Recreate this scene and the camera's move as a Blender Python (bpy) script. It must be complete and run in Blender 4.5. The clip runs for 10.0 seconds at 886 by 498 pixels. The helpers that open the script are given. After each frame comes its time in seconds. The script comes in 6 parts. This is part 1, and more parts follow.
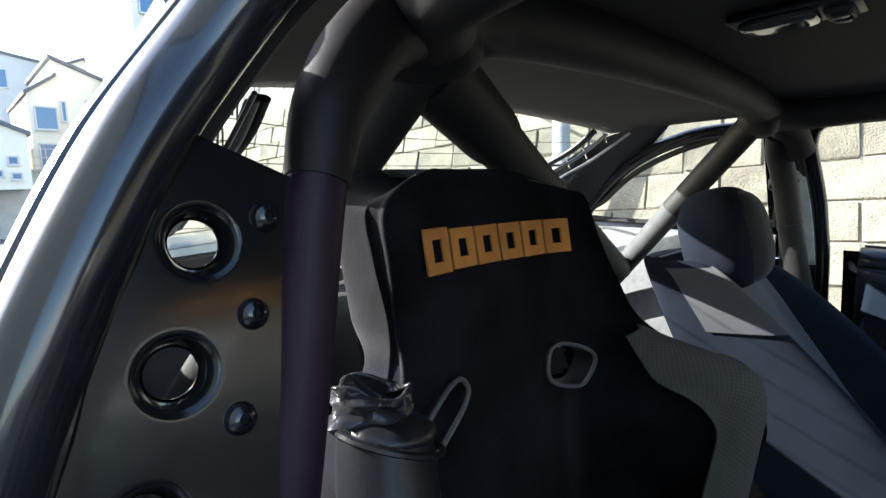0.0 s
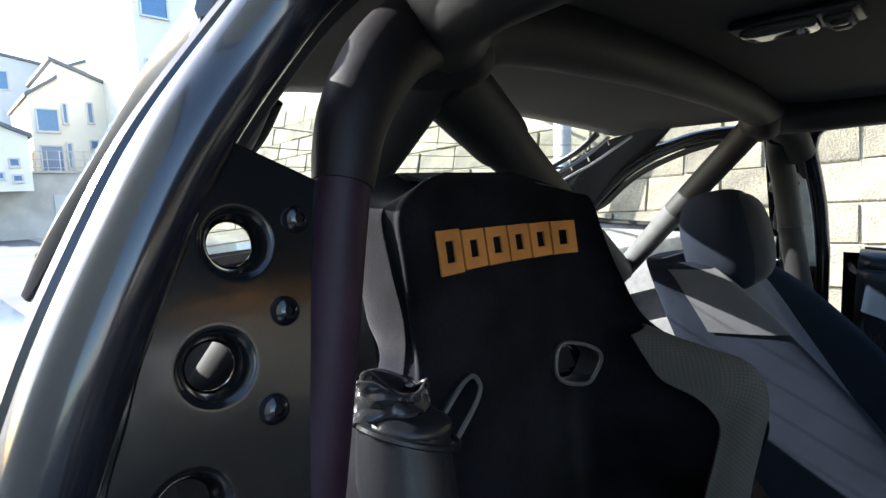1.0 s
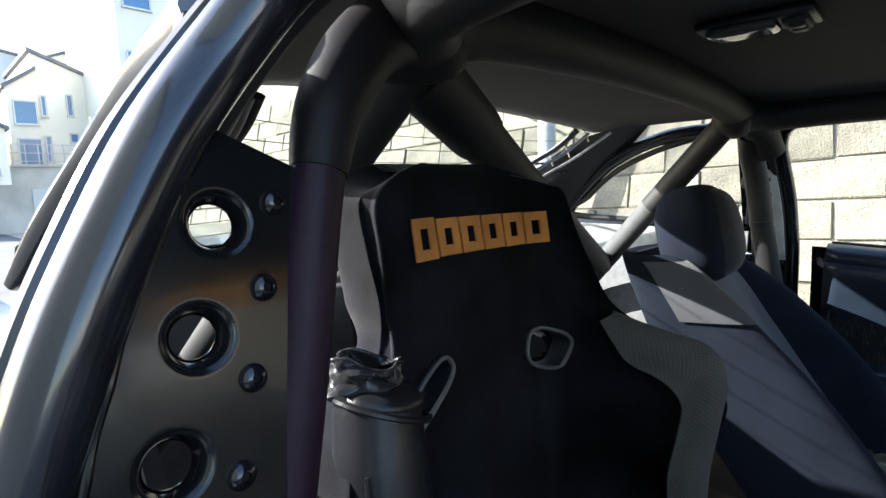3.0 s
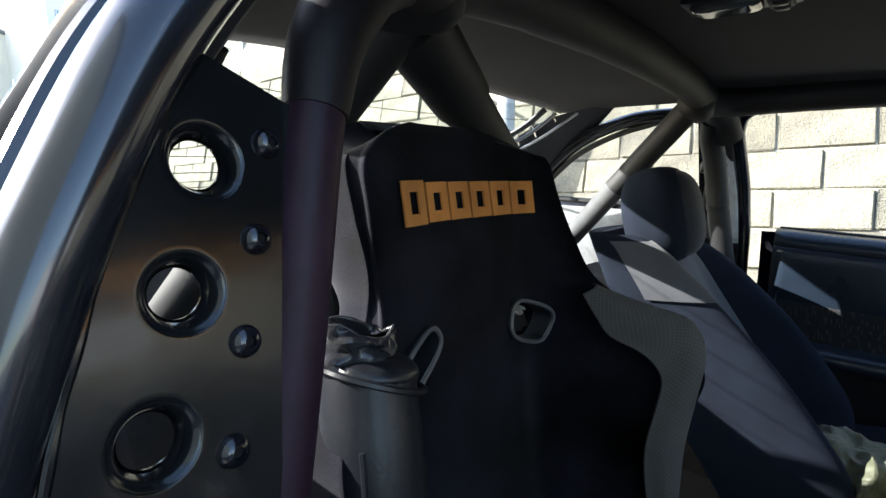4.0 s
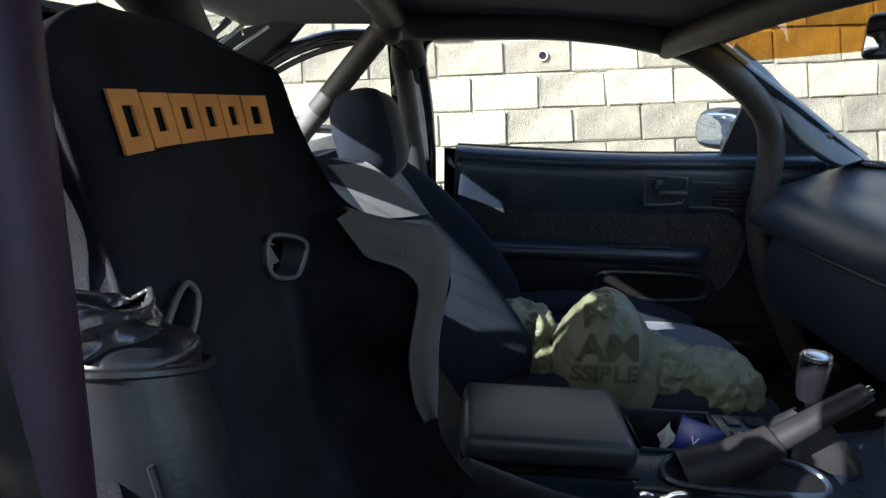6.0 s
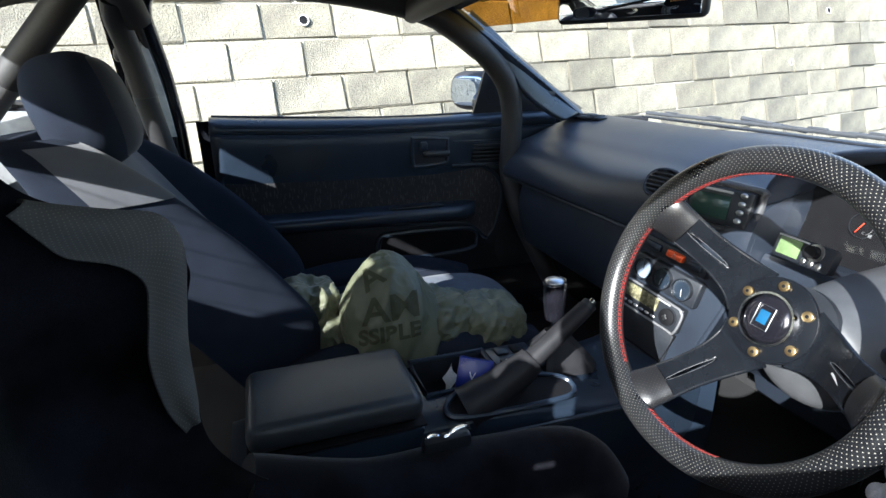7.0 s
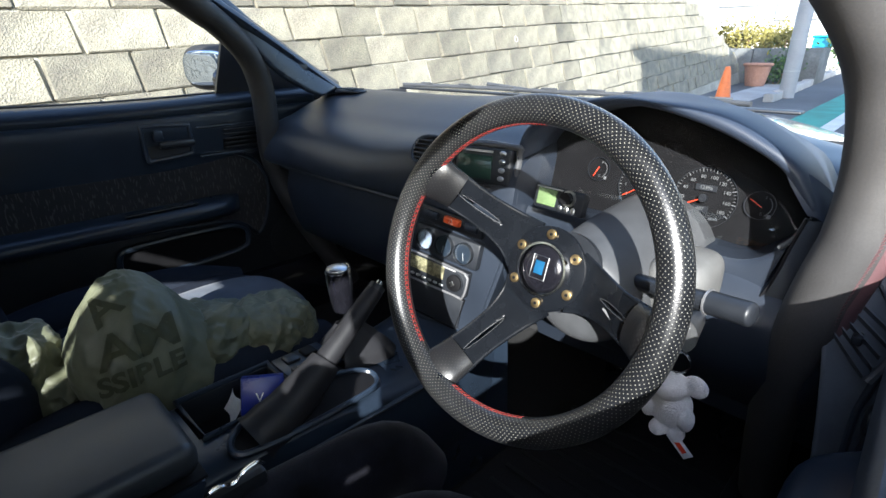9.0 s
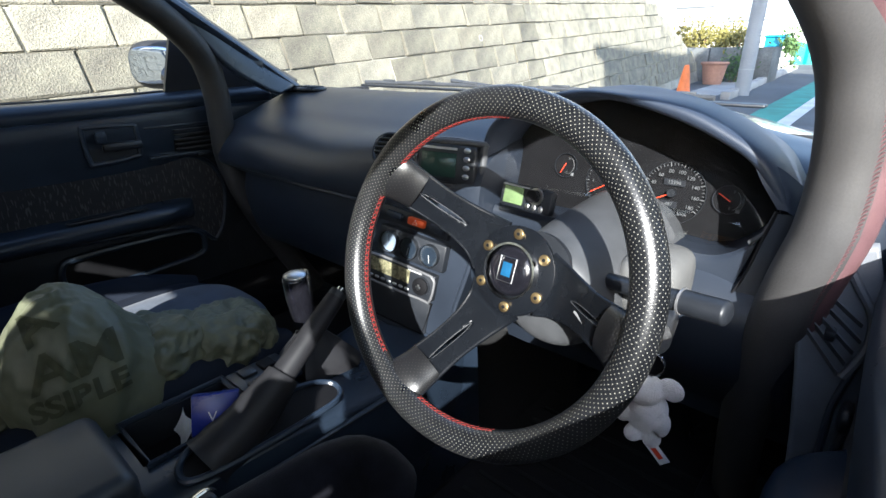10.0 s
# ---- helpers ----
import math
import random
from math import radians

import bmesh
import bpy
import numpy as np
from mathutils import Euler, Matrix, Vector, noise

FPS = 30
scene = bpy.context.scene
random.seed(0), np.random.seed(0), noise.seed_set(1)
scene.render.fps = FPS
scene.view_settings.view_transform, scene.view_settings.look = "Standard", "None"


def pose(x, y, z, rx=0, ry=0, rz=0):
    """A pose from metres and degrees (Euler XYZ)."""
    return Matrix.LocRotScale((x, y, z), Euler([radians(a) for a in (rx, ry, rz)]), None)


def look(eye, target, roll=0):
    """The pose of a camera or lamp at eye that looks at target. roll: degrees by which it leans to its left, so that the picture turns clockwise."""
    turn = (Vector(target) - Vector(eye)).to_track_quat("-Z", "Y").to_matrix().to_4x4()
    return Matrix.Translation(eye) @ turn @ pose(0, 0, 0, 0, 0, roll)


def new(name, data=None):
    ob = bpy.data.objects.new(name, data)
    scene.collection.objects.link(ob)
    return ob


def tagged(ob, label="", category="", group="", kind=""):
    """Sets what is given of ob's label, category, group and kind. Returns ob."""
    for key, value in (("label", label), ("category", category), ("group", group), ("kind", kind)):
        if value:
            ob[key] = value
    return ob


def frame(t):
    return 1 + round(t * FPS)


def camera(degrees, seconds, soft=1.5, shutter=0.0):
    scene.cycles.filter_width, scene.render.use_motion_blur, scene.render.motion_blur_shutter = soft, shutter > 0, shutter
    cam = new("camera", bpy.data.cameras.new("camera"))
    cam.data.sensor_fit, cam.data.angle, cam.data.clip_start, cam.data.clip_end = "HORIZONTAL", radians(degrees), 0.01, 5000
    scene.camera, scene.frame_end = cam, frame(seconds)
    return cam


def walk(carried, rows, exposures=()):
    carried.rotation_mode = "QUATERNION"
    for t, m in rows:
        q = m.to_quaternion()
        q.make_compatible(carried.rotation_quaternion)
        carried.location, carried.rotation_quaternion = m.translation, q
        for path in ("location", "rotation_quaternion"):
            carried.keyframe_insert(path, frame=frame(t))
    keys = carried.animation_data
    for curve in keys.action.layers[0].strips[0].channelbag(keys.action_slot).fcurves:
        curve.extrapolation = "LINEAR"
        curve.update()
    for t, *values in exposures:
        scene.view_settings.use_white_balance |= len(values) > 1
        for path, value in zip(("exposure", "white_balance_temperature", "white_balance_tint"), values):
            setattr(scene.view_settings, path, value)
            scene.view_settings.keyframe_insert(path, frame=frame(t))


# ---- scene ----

cam = camera(82.6, 10.0)
# seconds, x, y, z, yaw to the left of the car's nose, pitch, roll
ROWS = [
    (0.0, 0.7326, -0.4882, 1.1110, 135.31, -7.70, -1.46),
    (0.5, 0.7381, -0.4924, 1.1130, 135.40, -7.50, -1.52),
    (1.0, 0.7493, -0.4858, 1.1124, 135.32, -7.49, -1.46),
    (1.5, 0.7553, -0.4741, 1.1103, 134.96, -7.48, -1.40),
    (2.0, 0.7513, -0.4602, 1.1102, 134.55, -7.41, -1.37),
    (3.5, 0.7604, -0.4734, 1.0996, 132.19, -8.72, -0.55),
    (4.0, 0.7612, -0.5023, 1.0888, 128.34, -9.78, 0.78),
    (4.5, 0.7607, -0.5608, 1.0947, 122.30, -11.20, 1.55),
    (5.0, 0.7680, -0.5910, 1.0929, 114.09, -13.27, 1.82),
    (5.5, 0.7699, -0.5825, 1.0861, 104.22, -15.12, 1.64),
    (5.7, 0.7607, -0.5794, 1.0812, 99.83, -15.90, 1.52),
    (6.8, 0.7412, -0.5296, 1.0679, 74.65, -19.30, 1.03),
    (7.0, 0.7390, -0.5167, 1.0673, 69.67, -19.77, 0.79),
    (7.5, 0.7281, -0.4975, 1.0629, 59.15, -20.56, 0.41),
    (8.0, 0.7244, -0.4910, 1.0610, 52.17, -21.03, -0.04),
    (8.5, 0.6970, -0.4653, 1.0513, 47.36, -21.24, -0.26),
    (9.0, 0.6773, -0.4506, 1.0358, 44.66, -21.31, -0.26),
    (9.5, 0.6692, -0.4355, 1.0291, 42.95, -21.46, -0.33),
    (10.0, 0.6599, -0.4185, 1.0253, 41.07, -21.31, -0.35),
]


def eye_pose(x, y, z, yaw, pitch, roll):
    return pose(x, y, z, 0, 0, yaw) @ pose(0, 0, 0, 90 + pitch) @ pose(0, 0, 0, 0, 0, roll)


EXPOSURES = ((0.0, 2.27), (1.0, 2.35), (2.0, 2.3), (3.5, 2.36), (4.5, 2.44), (5.5, 2.44), (7.0, 2.42), (8.5, 2.22), (10.0, 2.2))
walk(cam, [(t, eye_pose(*p)) for t, *p in ROWS], [(t, stops, 6300 if t < 6 else 5980 if t < 8 else 6120, 9) for t, stops in EXPOSURES])

# ---- light ----
SUN_DIR = Vector((0.527, -0.718, 0.454)).normalized()
world = bpy.data.worlds.new("sky")
scene.world = world
world.use_nodes = True
_bg = world.node_tree.nodes["Background"]
_sky = world.node_tree.nodes.new("ShaderNodeTexSky")
_sky.sky_type, _sky.sun_disc = "NISHITA", False
_sky.sun_elevation, _sky.sun_rotation = math.asin(SUN_DIR.z), math.atan2(SUN_DIR.x, SUN_DIR.y)
world.node_tree.links.new(_sky.outputs[0], _bg.inputs[0])
_bg.inputs[1].default_value = 0.15
_sun = new("sun", bpy.data.lights.new("sun", "SUN"))
_sun.data.energy, _sun.data.angle, _sun.data.color = 4.0, radians(0.5), (1.0, 0.97, 0.90)
_sun.matrix_world = look(SUN_DIR * 30, (0, 0, 0))


# ---- materials ----
def mat(name, col, rough=0.6, metal=0.0, var=0.12, scale=30.0, bump=0.15, fine=400.0, depth=0.001, coat=0.0, spread=0.08, spec=0.5, sheen=0.0, rand=0.0, dirt=None):
    """Principled surface: a base colour with variation at two scales, fine relief and uneven gloss."""
    m = bpy.data.materials.new(name)
    m.use_nodes = True
    nt = m.node_tree
    b = nt.nodes["Principled BSDF"]
    tc = nt.nodes.new("ShaderNodeTexCoord")
    big, small = nt.nodes.new("ShaderNodeTexNoise"), nt.nodes.new("ShaderNodeTexNoise")
    big.inputs["Scale"].default_value, big.inputs["Detail"].default_value = scale, 5
    small.inputs["Scale"].default_value, small.inputs["Detail"].default_value = fine, 3
    for n in (big, small):
        nt.links.new(tc.outputs["Object"], n.inputs["Vector"])
    ramp = nt.nodes.new("ShaderNodeMix")
    ramp.data_type = "RGBA"
    lo, hi = [max(0, c * (1 - var)) for c in col], [min(1, c * (1 + var)) for c in (dirt or col)]
    ramp.inputs[6].default_value, ramp.inputs[7].default_value = (*lo, 1), (*hi, 1)
    mr = nt.nodes.new("ShaderNodeMapRange")
    mr.inputs[1].default_value, mr.inputs[2].default_value = 0.35, 0.65
    nt.links.new(big.outputs[0], mr.inputs[0])
    nt.links.new(mr.outputs[0], ramp.inputs[0])
    last = ramp.outputs[2]
    if var or rand:
        hs = nt.nodes.new("ShaderNodeHueSaturation")
        ad = nt.nodes.new("ShaderNodeMapRange")
        ad.inputs[1].default_value, ad.inputs[2].default_value = 0.3, 0.7
        ad.inputs[3].default_value, ad.inputs[4].default_value = 1 - var * 0.6, 1 + var * 0.6
        nt.links.new(small.outputs[0], ad.inputs[0])
        val = ad.outputs[0]
        if rand:
            oi, mu, mp = nt.nodes.new("ShaderNodeObjectInfo"), nt.nodes.new("ShaderNodeMath"), nt.nodes.new("ShaderNodeMapRange")
            mu.operation = "MULTIPLY"
            mp.inputs[3].default_value, mp.inputs[4].default_value = 1 - rand, 1 + rand
            nt.links.new(oi.outputs["Random"], mp.inputs[0])
            nt.links.new(mp.outputs[0], mu.inputs[0])
            nt.links.new(val, mu.inputs[1])
            val = mu.outputs[0]
        nt.links.new(val, hs.inputs["Value"])
        nt.links.new(last, hs.inputs["Color"])
        last = hs.outputs[0]
    nt.links.new(last, b.inputs["Base Color"])
    rr = nt.nodes.new("ShaderNodeMapRange")
    rr.inputs[3].default_value, rr.inputs[4].default_value = max(0.02, rough - spread), min(1, rough + spread)
    nt.links.new(big.outputs[0], rr.inputs[0])
    nt.links.new(rr.outputs[0], b.inputs["Roughness"])
    b.inputs["Metallic"].default_value = metal
    b.inputs["Specular IOR Level"].default_value = spec
    b.inputs["Coat Weight"].default_value = coat
    b.inputs["Coat Roughness"].default_value = 0.08
    if sheen:
        b.inputs["Sheen Weight"].default_value = sheen
        b.inputs["Sheen Roughness"].default_value = 0.4
    if bump:
        bp = nt.nodes.new("ShaderNodeBump")
        bp.inputs["Strength"].default_value, bp.inputs["Distance"].default_value = bump, depth
        nt.links.new(small.outputs[0], bp.inputs["Height"])
        nt.links.new(bp.outputs[0], b.inputs["Normal"])
    return m


def dotted(name, base, dot, size, radius=0.3, rough=0.5, bump=0.6):
    """Leather or cloth with a regular grid of small dots."""
    m = mat(name, base, rough, fine=600)
    nt = m.node_tree
    b = nt.nodes["Principled BSDF"]
    tc = nt.nodes.new("ShaderNodeTexCoord")
    v = nt.nodes.new("ShaderNodeTexVoronoi")
    v.inputs["Scale"].default_value, v.inputs["Randomness"].default_value = 1 / size, 0.0
    turn = nt.nodes.new("ShaderNodeMapping")
    turn.inputs["Rotation"].default_value = (0, 0, radians(45))
    nt.links.new(tc.outputs["UV"], turn.inputs["Vector"])
    nt.links.new(turn.outputs[0], v.inputs["Vector"])
    lt = nt.nodes.new("ShaderNodeMapRange")
    lt.inputs[1].default_value, lt.inputs[2].default_value = radius, radius * 0.7
    nt.links.new(v.outputs["Distance"], lt.inputs[0])
    mx = nt.nodes.new("ShaderNodeMix")
    mx.data_type = "RGBA"
    old = b.inputs["Base Color"].links[0].from_socket
    nt.links.new(old, mx.inputs[6])
    mx.inputs[7].default_value = (*dot, 1)
    nt.links.new(lt.outputs[0], mx.inputs[0])
    nt.links.new(mx.outputs[2], b.inputs["Base Color"])
    return m


def dashed(name, base, dash):
    """Dark cloth woven with short slanting pale dashes."""
    m = mat(name, base, 0.95, bump=0.4, fine=500)
    nt = m.node_tree
    b = nt.nodes["Principled BSDF"]
    tc, mp, nz, rg, mx = (nt.nodes.new("ShaderNode" + k) for k in ("TexCoord", "Mapping", "TexNoise", "MapRange", "Mix"))
    mp.inputs["Rotation"].default_value = (radians(-22), 0, 0)
    mp.inputs["Scale"].default_value = (1, 300, 62)
    nz.inputs["Scale"].default_value, nz.inputs["Detail"].default_value = 1.0, 0.0
    rg.inputs[1].default_value, rg.inputs[2].default_value = 0.63, 0.70
    mx.data_type = "RGBA"
    nt.links.new(tc.outputs["Object"], mp.inputs["Vector"])
    nt.links.new(mp.outputs[0], nz.inputs["Vector"])
    nt.links.new(nz.outputs[0], rg.inputs[0])
    nt.links.new(rg.outputs[0], mx.inputs[0])
    nt.links.new(b.inputs["Base Color"].links[0].from_socket, mx.inputs[6])
    mx.inputs[7].default_value = (*dash, 1)
    nt.links.new(mx.outputs[2], b.inputs["Base Color"])
    return m


def glass(name, tint=(1, 1, 1), rough=0.0, clear=0.96):
    """Thin window glass: mostly clear, with a mirror share by Fresnel."""
    m = bpy.data.materials.new(name)
    m.use_nodes = True
    nt = m.node_tree
    nt.nodes.clear()
    out, mix = nt.nodes.new("ShaderNodeOutputMaterial"), nt.nodes.new("ShaderNodeMixShader")
    tr, gl, lw, pw, ad = (nt.nodes.new("ShaderNode" + k) for k in ("BsdfTransparent", "BsdfGlossy", "LayerWeight", "Math", "Math"))
    tr.inputs[0].default_value = (*[c * clear for c in tint], 1)
    gl.inputs["Roughness"].default_value = rough
    lw.inputs[0].default_value = 0.5
    pw.operation, ad.operation = "POWER", "MULTIPLY_ADD"
    pw.inputs[1].default_value = 4.0
    ad.inputs[1].default_value, ad.inputs[2].default_value = 0.8, 0.035
    nt.links.new(lw.outputs["Facing"], pw.inputs[0])
    nt.links.new(pw.outputs[0], ad.inputs[0])
    nt.links.new(ad.outputs[0], mix.inputs[0])
    nt.links.new(tr.outputs[0], mix.inputs[1])
    nt.links.new(gl.outputs[0], mix.inputs[2])
    nt.links.new(mix.outputs[0], out.inputs[0])
    return m


DASH = mat("dash_plastic", (0.016, 0.021, 0.031), 0.38, bump=0.35, fine=900, depth=0.0004, var=0.15, scale=9)
DOORTRIM = mat("door_plastic", (0.015, 0.023, 0.037), 0.30, bump=0.35, fine=900, depth=0.0004, var=0.15, scale=9)
HOODMAT = mat("hood_plastic", (0.020, 0.028, 0.046), 0.52, bump=0.35, fine=900, depth=0.0004, var=0.15, scale=9, spec=0.4)
# paler copy of the dash plastic, with a lit look put into the colour
DASH_LIT = mat("dash_plastic_lit", (0.050, 0.052, 0.056), 0.55, bump=0.3, fine=900, depth=0.0004)
BLACK = mat("black_plastic", (0.013, 0.015, 0.019), 0.4, bump=0.15, fine=700)
GLOSSBLACK = mat("gloss_black_paint", (0.008, 0.008, 0.011), 0.16, coat=0.6, bump=0.05, fine=60, depth=0.0008, var=0.2, scale=12)
PAINT = mat("black_body_paint", (0.012, 0.013, 0.017), 0.22, coat=0.8, bump=0.03, fine=80, var=0.2)
RUBBER = mat("black_rubber", (0.014, 0.014, 0.015), 0.6, bump=0.2)
FOAM = mat("black_foam_padding", (0.020, 0.020, 0.021), 0.62, bump=0.25, fine=300, depth=0.0006, scale=14, var=0.2)
LEATHER = mat("black_leather", (0.014, 0.014, 0.016), 0.48, bump=0.3, fine=700, depth=0.0004, scale=20, spec=0.28)
TUBE = mat("purple_black_tube_paint", (0.022, 0.009, 0.020), 0.52, metal=0.0, spec=0.28, bump=0.25, fine=160, depth=0.0005, scale=25, var=0.25)
VELOUR = mat("black_velour", (0.0056, 0.0057, 0.0086), 0.97, bump=0.5, fine=900, depth=0.0008, sheen=0.17, scale=12, var=0.9, spec=0.12)
LEGPAD = mat("matte_grey_black_leather", (0.048, 0.046, 0.046), 0.6, bump=0.4, fine=420, depth=0.0006, scale=12, var=0.15)
COVER = mat("black_cover_leather", (0.010, 0.011, 0.014), 0.34, bump=0.25, fine=300, depth=0.0008, scale=20, spec=0.45)
GREYPERF = dotted("grey_perforated_cloth", (0.068, 0.068, 0.066), (0.15, 0.145, 0.12), 0.0034, 0.17, 0.9)
NAVY = mat("dark_navy_seat_cloth", (0.014, 0.018, 0.028), 0.95, bump=0.5, fine=1100, depth=0.0005, sheen=0.0, spec=0.1, scale=14)
SEATGREY = mat("grey_seat_cloth", (0.075, 0.078, 0.088), 0.92, bump=0.5, fine=900, depth=0.0006, sheen=0.15, scale=14)
HEADLINER = mat("dark_grey_headliner_cloth", (0.075, 0.072, 0.072), 0.95, bump=0.4, fine=1200, depth=0.0004, var=0.1, scale=5)
DOORCLOTH = dashed("patterned_door_cloth", (0.016, 0.016, 0.019), (0.055, 0.055, 0.058))
CARPET = mat("black_carpet", (0.016, 0.016, 0.017), 0.97, bump=0.9, fine=800, depth=0.002)
CHROME = mat("chrome", (0.75, 0.75, 0.76), 0.12, metal=1.0, bump=0)
ALU = mat("brushed_silver_metal", (0.55, 0.55, 0.55), 0.32, metal=1.0, bump=0.05)
BRASS = mat("brass_bolt", (0.55, 0.40, 0.20), 0.35, metal=1.0, bump=0.1)
ORANGE = mat("orange_embroidery", (0.62, 0.25, 0.06), 0.9, bump=0.8, fine=1800, depth=0.0006)
REDTHREAD = mat("red_stitching", (0.22, 0.016, 0.012), 0.75)
PINKLEATHER = mat("faded_red_leather", (0.10, 0.052, 0.056), 0.5, bump=0.3, fine=500, depth=0.0005)
WHEELPERF = dotted("perforated_black_leather", (0.007, 0.0075, 0.009), (0.20, 0.195, 0.17), 0.0038, 0.16, 0.30)
WRAPPERF = dotted("perforated_wrap_leather", (0.006, 0.006, 0.007), (0.045, 0.045, 0.043), 0.0038, 0.14, 0.36)
SATINBLACK = mat("satin_black_metal", (0.005, 0.006, 0.008), 0.27, metal=0.0, spec=0.25, bump=0.08, fine=500)
KHAKI = mat("khaki_nylon_cloth", (0.098, 0.104, 0.064), 0.52, bump=0.35, fine=700, depth=0.0005, scale=14, var=0.10, sheen=0.1)
OLIVE = mat("olive_print", (0.045, 0.048, 0.022), 0.8, bump=0.4, fine=800)
BLUEBOX = mat("blue_card", (0.012, 0.025, 0.22), 0.3, bump=0)
WHITE = mat("white_print", (0.75, 0.75, 0.74), 0.6, bump=0)
# dial faces, and flat sheets that stand in for shade inside hollows
DIALFACE = mat("dial_and_shade_black", (0.006, 0.006, 0.007), 0.6, bump=0, spec=0.15)
DIALWHITE = mat("pale_blue_dial_face", (0.20, 0.25, 0.32), 0.45, bump=0)
LCD = mat("green_lcd", (0.13, 0.19, 0.085), 0.25, bump=0)
LCDDARK = mat("dark_green_lcd", (0.020, 0.045, 0.035), 0.15, bump=0)
NEEDLE = mat("red_needle", (0.75, 0.06, 0.02), 0.5, bump=0)
HAZARD = mat("red_orange_button", (0.75, 0.10, 0.02), 0.35, bump=0)
PLUSH = mat("pale_grey_plush", (0.66, 0.63, 0.61), 0.98, bump=1.0, fine=700, depth=0.003, sheen=0.4)
CLEAR = glass("clear_glass")
TINTED = glass("tinted_glass", (0.86, 0.91, 0.90), clear=0.9)
BANNER = glass("orange_film", (0.75, 0.36, 0.06), clear=0.7)
DOORMIRROR = mat("dark_mirror_glass", (0.30, 0.34, 0.40), 0.03, metal=1.0, bump=0, var=0.0, spread=0.0)
MIRROR = mat("mirror_glass", (0.85, 0.86, 0.88), 0.02, metal=1.0, bump=0, var=0.0, spread=0.0)
BLOCK = mat("weathered_concrete_block", (0.285, 0.265, 0.21), 0.93, bump=1.0, fine=120, depth=0.0085, scale=9.0, var=0.45, rand=0.26, dirt=(0.17, 0.160, 0.120))
MORTAR = mat("grey_mortar", (0.33, 0.32, 0.27), 0.95, bump=0.8, fine=60, depth=0.01, scale=2, var=0.3)
ASPHALT = mat("grey_asphalt", (0.11, 0.115, 0.12), 0.9, bump=0.8, fine=120, depth=0.006, scale=0.8, var=0.2)
CONCRETE = mat("pale_concrete", (0.42, 0.41, 0.39), 0.9, bump=0.5, fine=40, depth=0.006, scale=1.2, var=0.15)
GREENPAINT = mat("green_road_paint", (0.05, 0.30, 0.24), 0.8, bump=0.5, fine=100, depth=0.003, var=0.2, scale=3)
WHITEPAINT = mat("white_road_paint", (0.72, 0.72, 0.70), 0.8, bump=0.5, fine=100, depth=0.003, scale=3)
CONEMAT = mat("orange_cone_plastic", (0.80, 0.20, 0.05), 0.5, bump=0.1)
TERRA = mat("terracotta", (0.42, 0.22, 0.15), 0.85, bump=0.3, fine=60)
LEAF = mat("green_leaves", (0.07, 0.13, 0.035), 0.7, bump=0, var=0.4, scale=8)
LEAFYELLOW = mat("yellow_green_leaves", (0.19, 0.165, 0.04), 0.7, bump=0, var=0.35, scale=8)
FLOWER = mat("white_flowers", (0.55, 0.55, 0.48), 0.8, bump=0)
STUCCO = mat("cream_stucco", (0.74, 0.69, 0.58), 0.92, bump=0.5, fine=30, depth=0.01, scale=0.7, var=0.05)
STUCCO_W = mat("white_siding", (0.50, 0.52, 0.54), 0.8, bump=0.3, fine=20, depth=0.01, scale=0.7, var=0.05)
SLATE = mat("dark_roof_tile", (0.10, 0.11, 0.13), 0.6, bump=0.6, fine=12, depth=0.02, scale=2)
BLUEPANE = mat("blue_window_pane", (0.07, 0.16, 0.30), 0.08, bump=0)
GREYSTEEL = mat("galvanised_steel", (0.45, 0.46, 0.47), 0.45, metal=0.6, bump=0.1)
POLEWHITE = mat("pale_pole_concrete", (0.36, 0.37, 0.38), 0.8, bump=0.3, fine=50, scale=2)
BLUEPIPE = mat("blue_pipe", (0.10, 0.28, 0.52), 0.5)
TEAL = mat("teal_tarpaulin", (0.02, 0.42, 0.33), 0.6)


# ---- building helpers ----
def thing(name, base, label="", category="", group="", kind=""):
    e = new(name)
    e.location = base
    e.empty_display_size = 0.02
    return tagged(e, label, category, group, kind)


def origin(ob):
    v = Vector((0, 0, 0))
    while ob is not None:
        v += Vector(ob.location)
        ob = ob.parent
    return v


def finish(bm, sharp=0.6, flat=False):
    bmesh.ops.recalc_face_normals(bm, faces=bm.faces)
    for f in bm.faces:
        f.smooth = not flat
    for e in bm.edges:
        if len(e.link_faces) == 2 and e.calc_face_angle(0) > sharp:
            e.smooth = False


def part(name, bm, material, parent=None, label="", kind="", flat=False):
    """Links a bmesh, built in world coordinates, as one mesh object under a thing or a part."""
    finish(bm, flat=flat)
    me = bpy.data.meshes.new(name)
    bm.to_mesh(me)
    bm.free()
    me.materials.append(material)
    ob = new(name, me)
    if parent is not None:
        ob.parent = parent
        ob.location = -origin(parent)
    return tagged(ob, label, kind=kind)


def solo(name, bm, material, label, category, kind="", group="", flat=False):
    return tagged(part(name, bm, material, flat=flat), label, category, group, kind)


def put(bm, m):
    bmesh.ops.transform(bm, matrix=m, verts=bm.verts)
    return bm


def box(c, s, bevel=0.0, m=None, seg=2):
    bm = bmesh.new()
    bmesh.ops.create_cube(bm, size=1, matrix=Matrix.Diagonal((*s, 1)))
    if bevel:
        bmesh.ops.bevel(bm, geom=bm.edges[:], offset=min(bevel, min(s) * 0.49), segments=seg, profile=0.5, affect="EDGES")
    put(bm, Matrix.Translation(c))
    return put(bm, m) if m is not None else bm


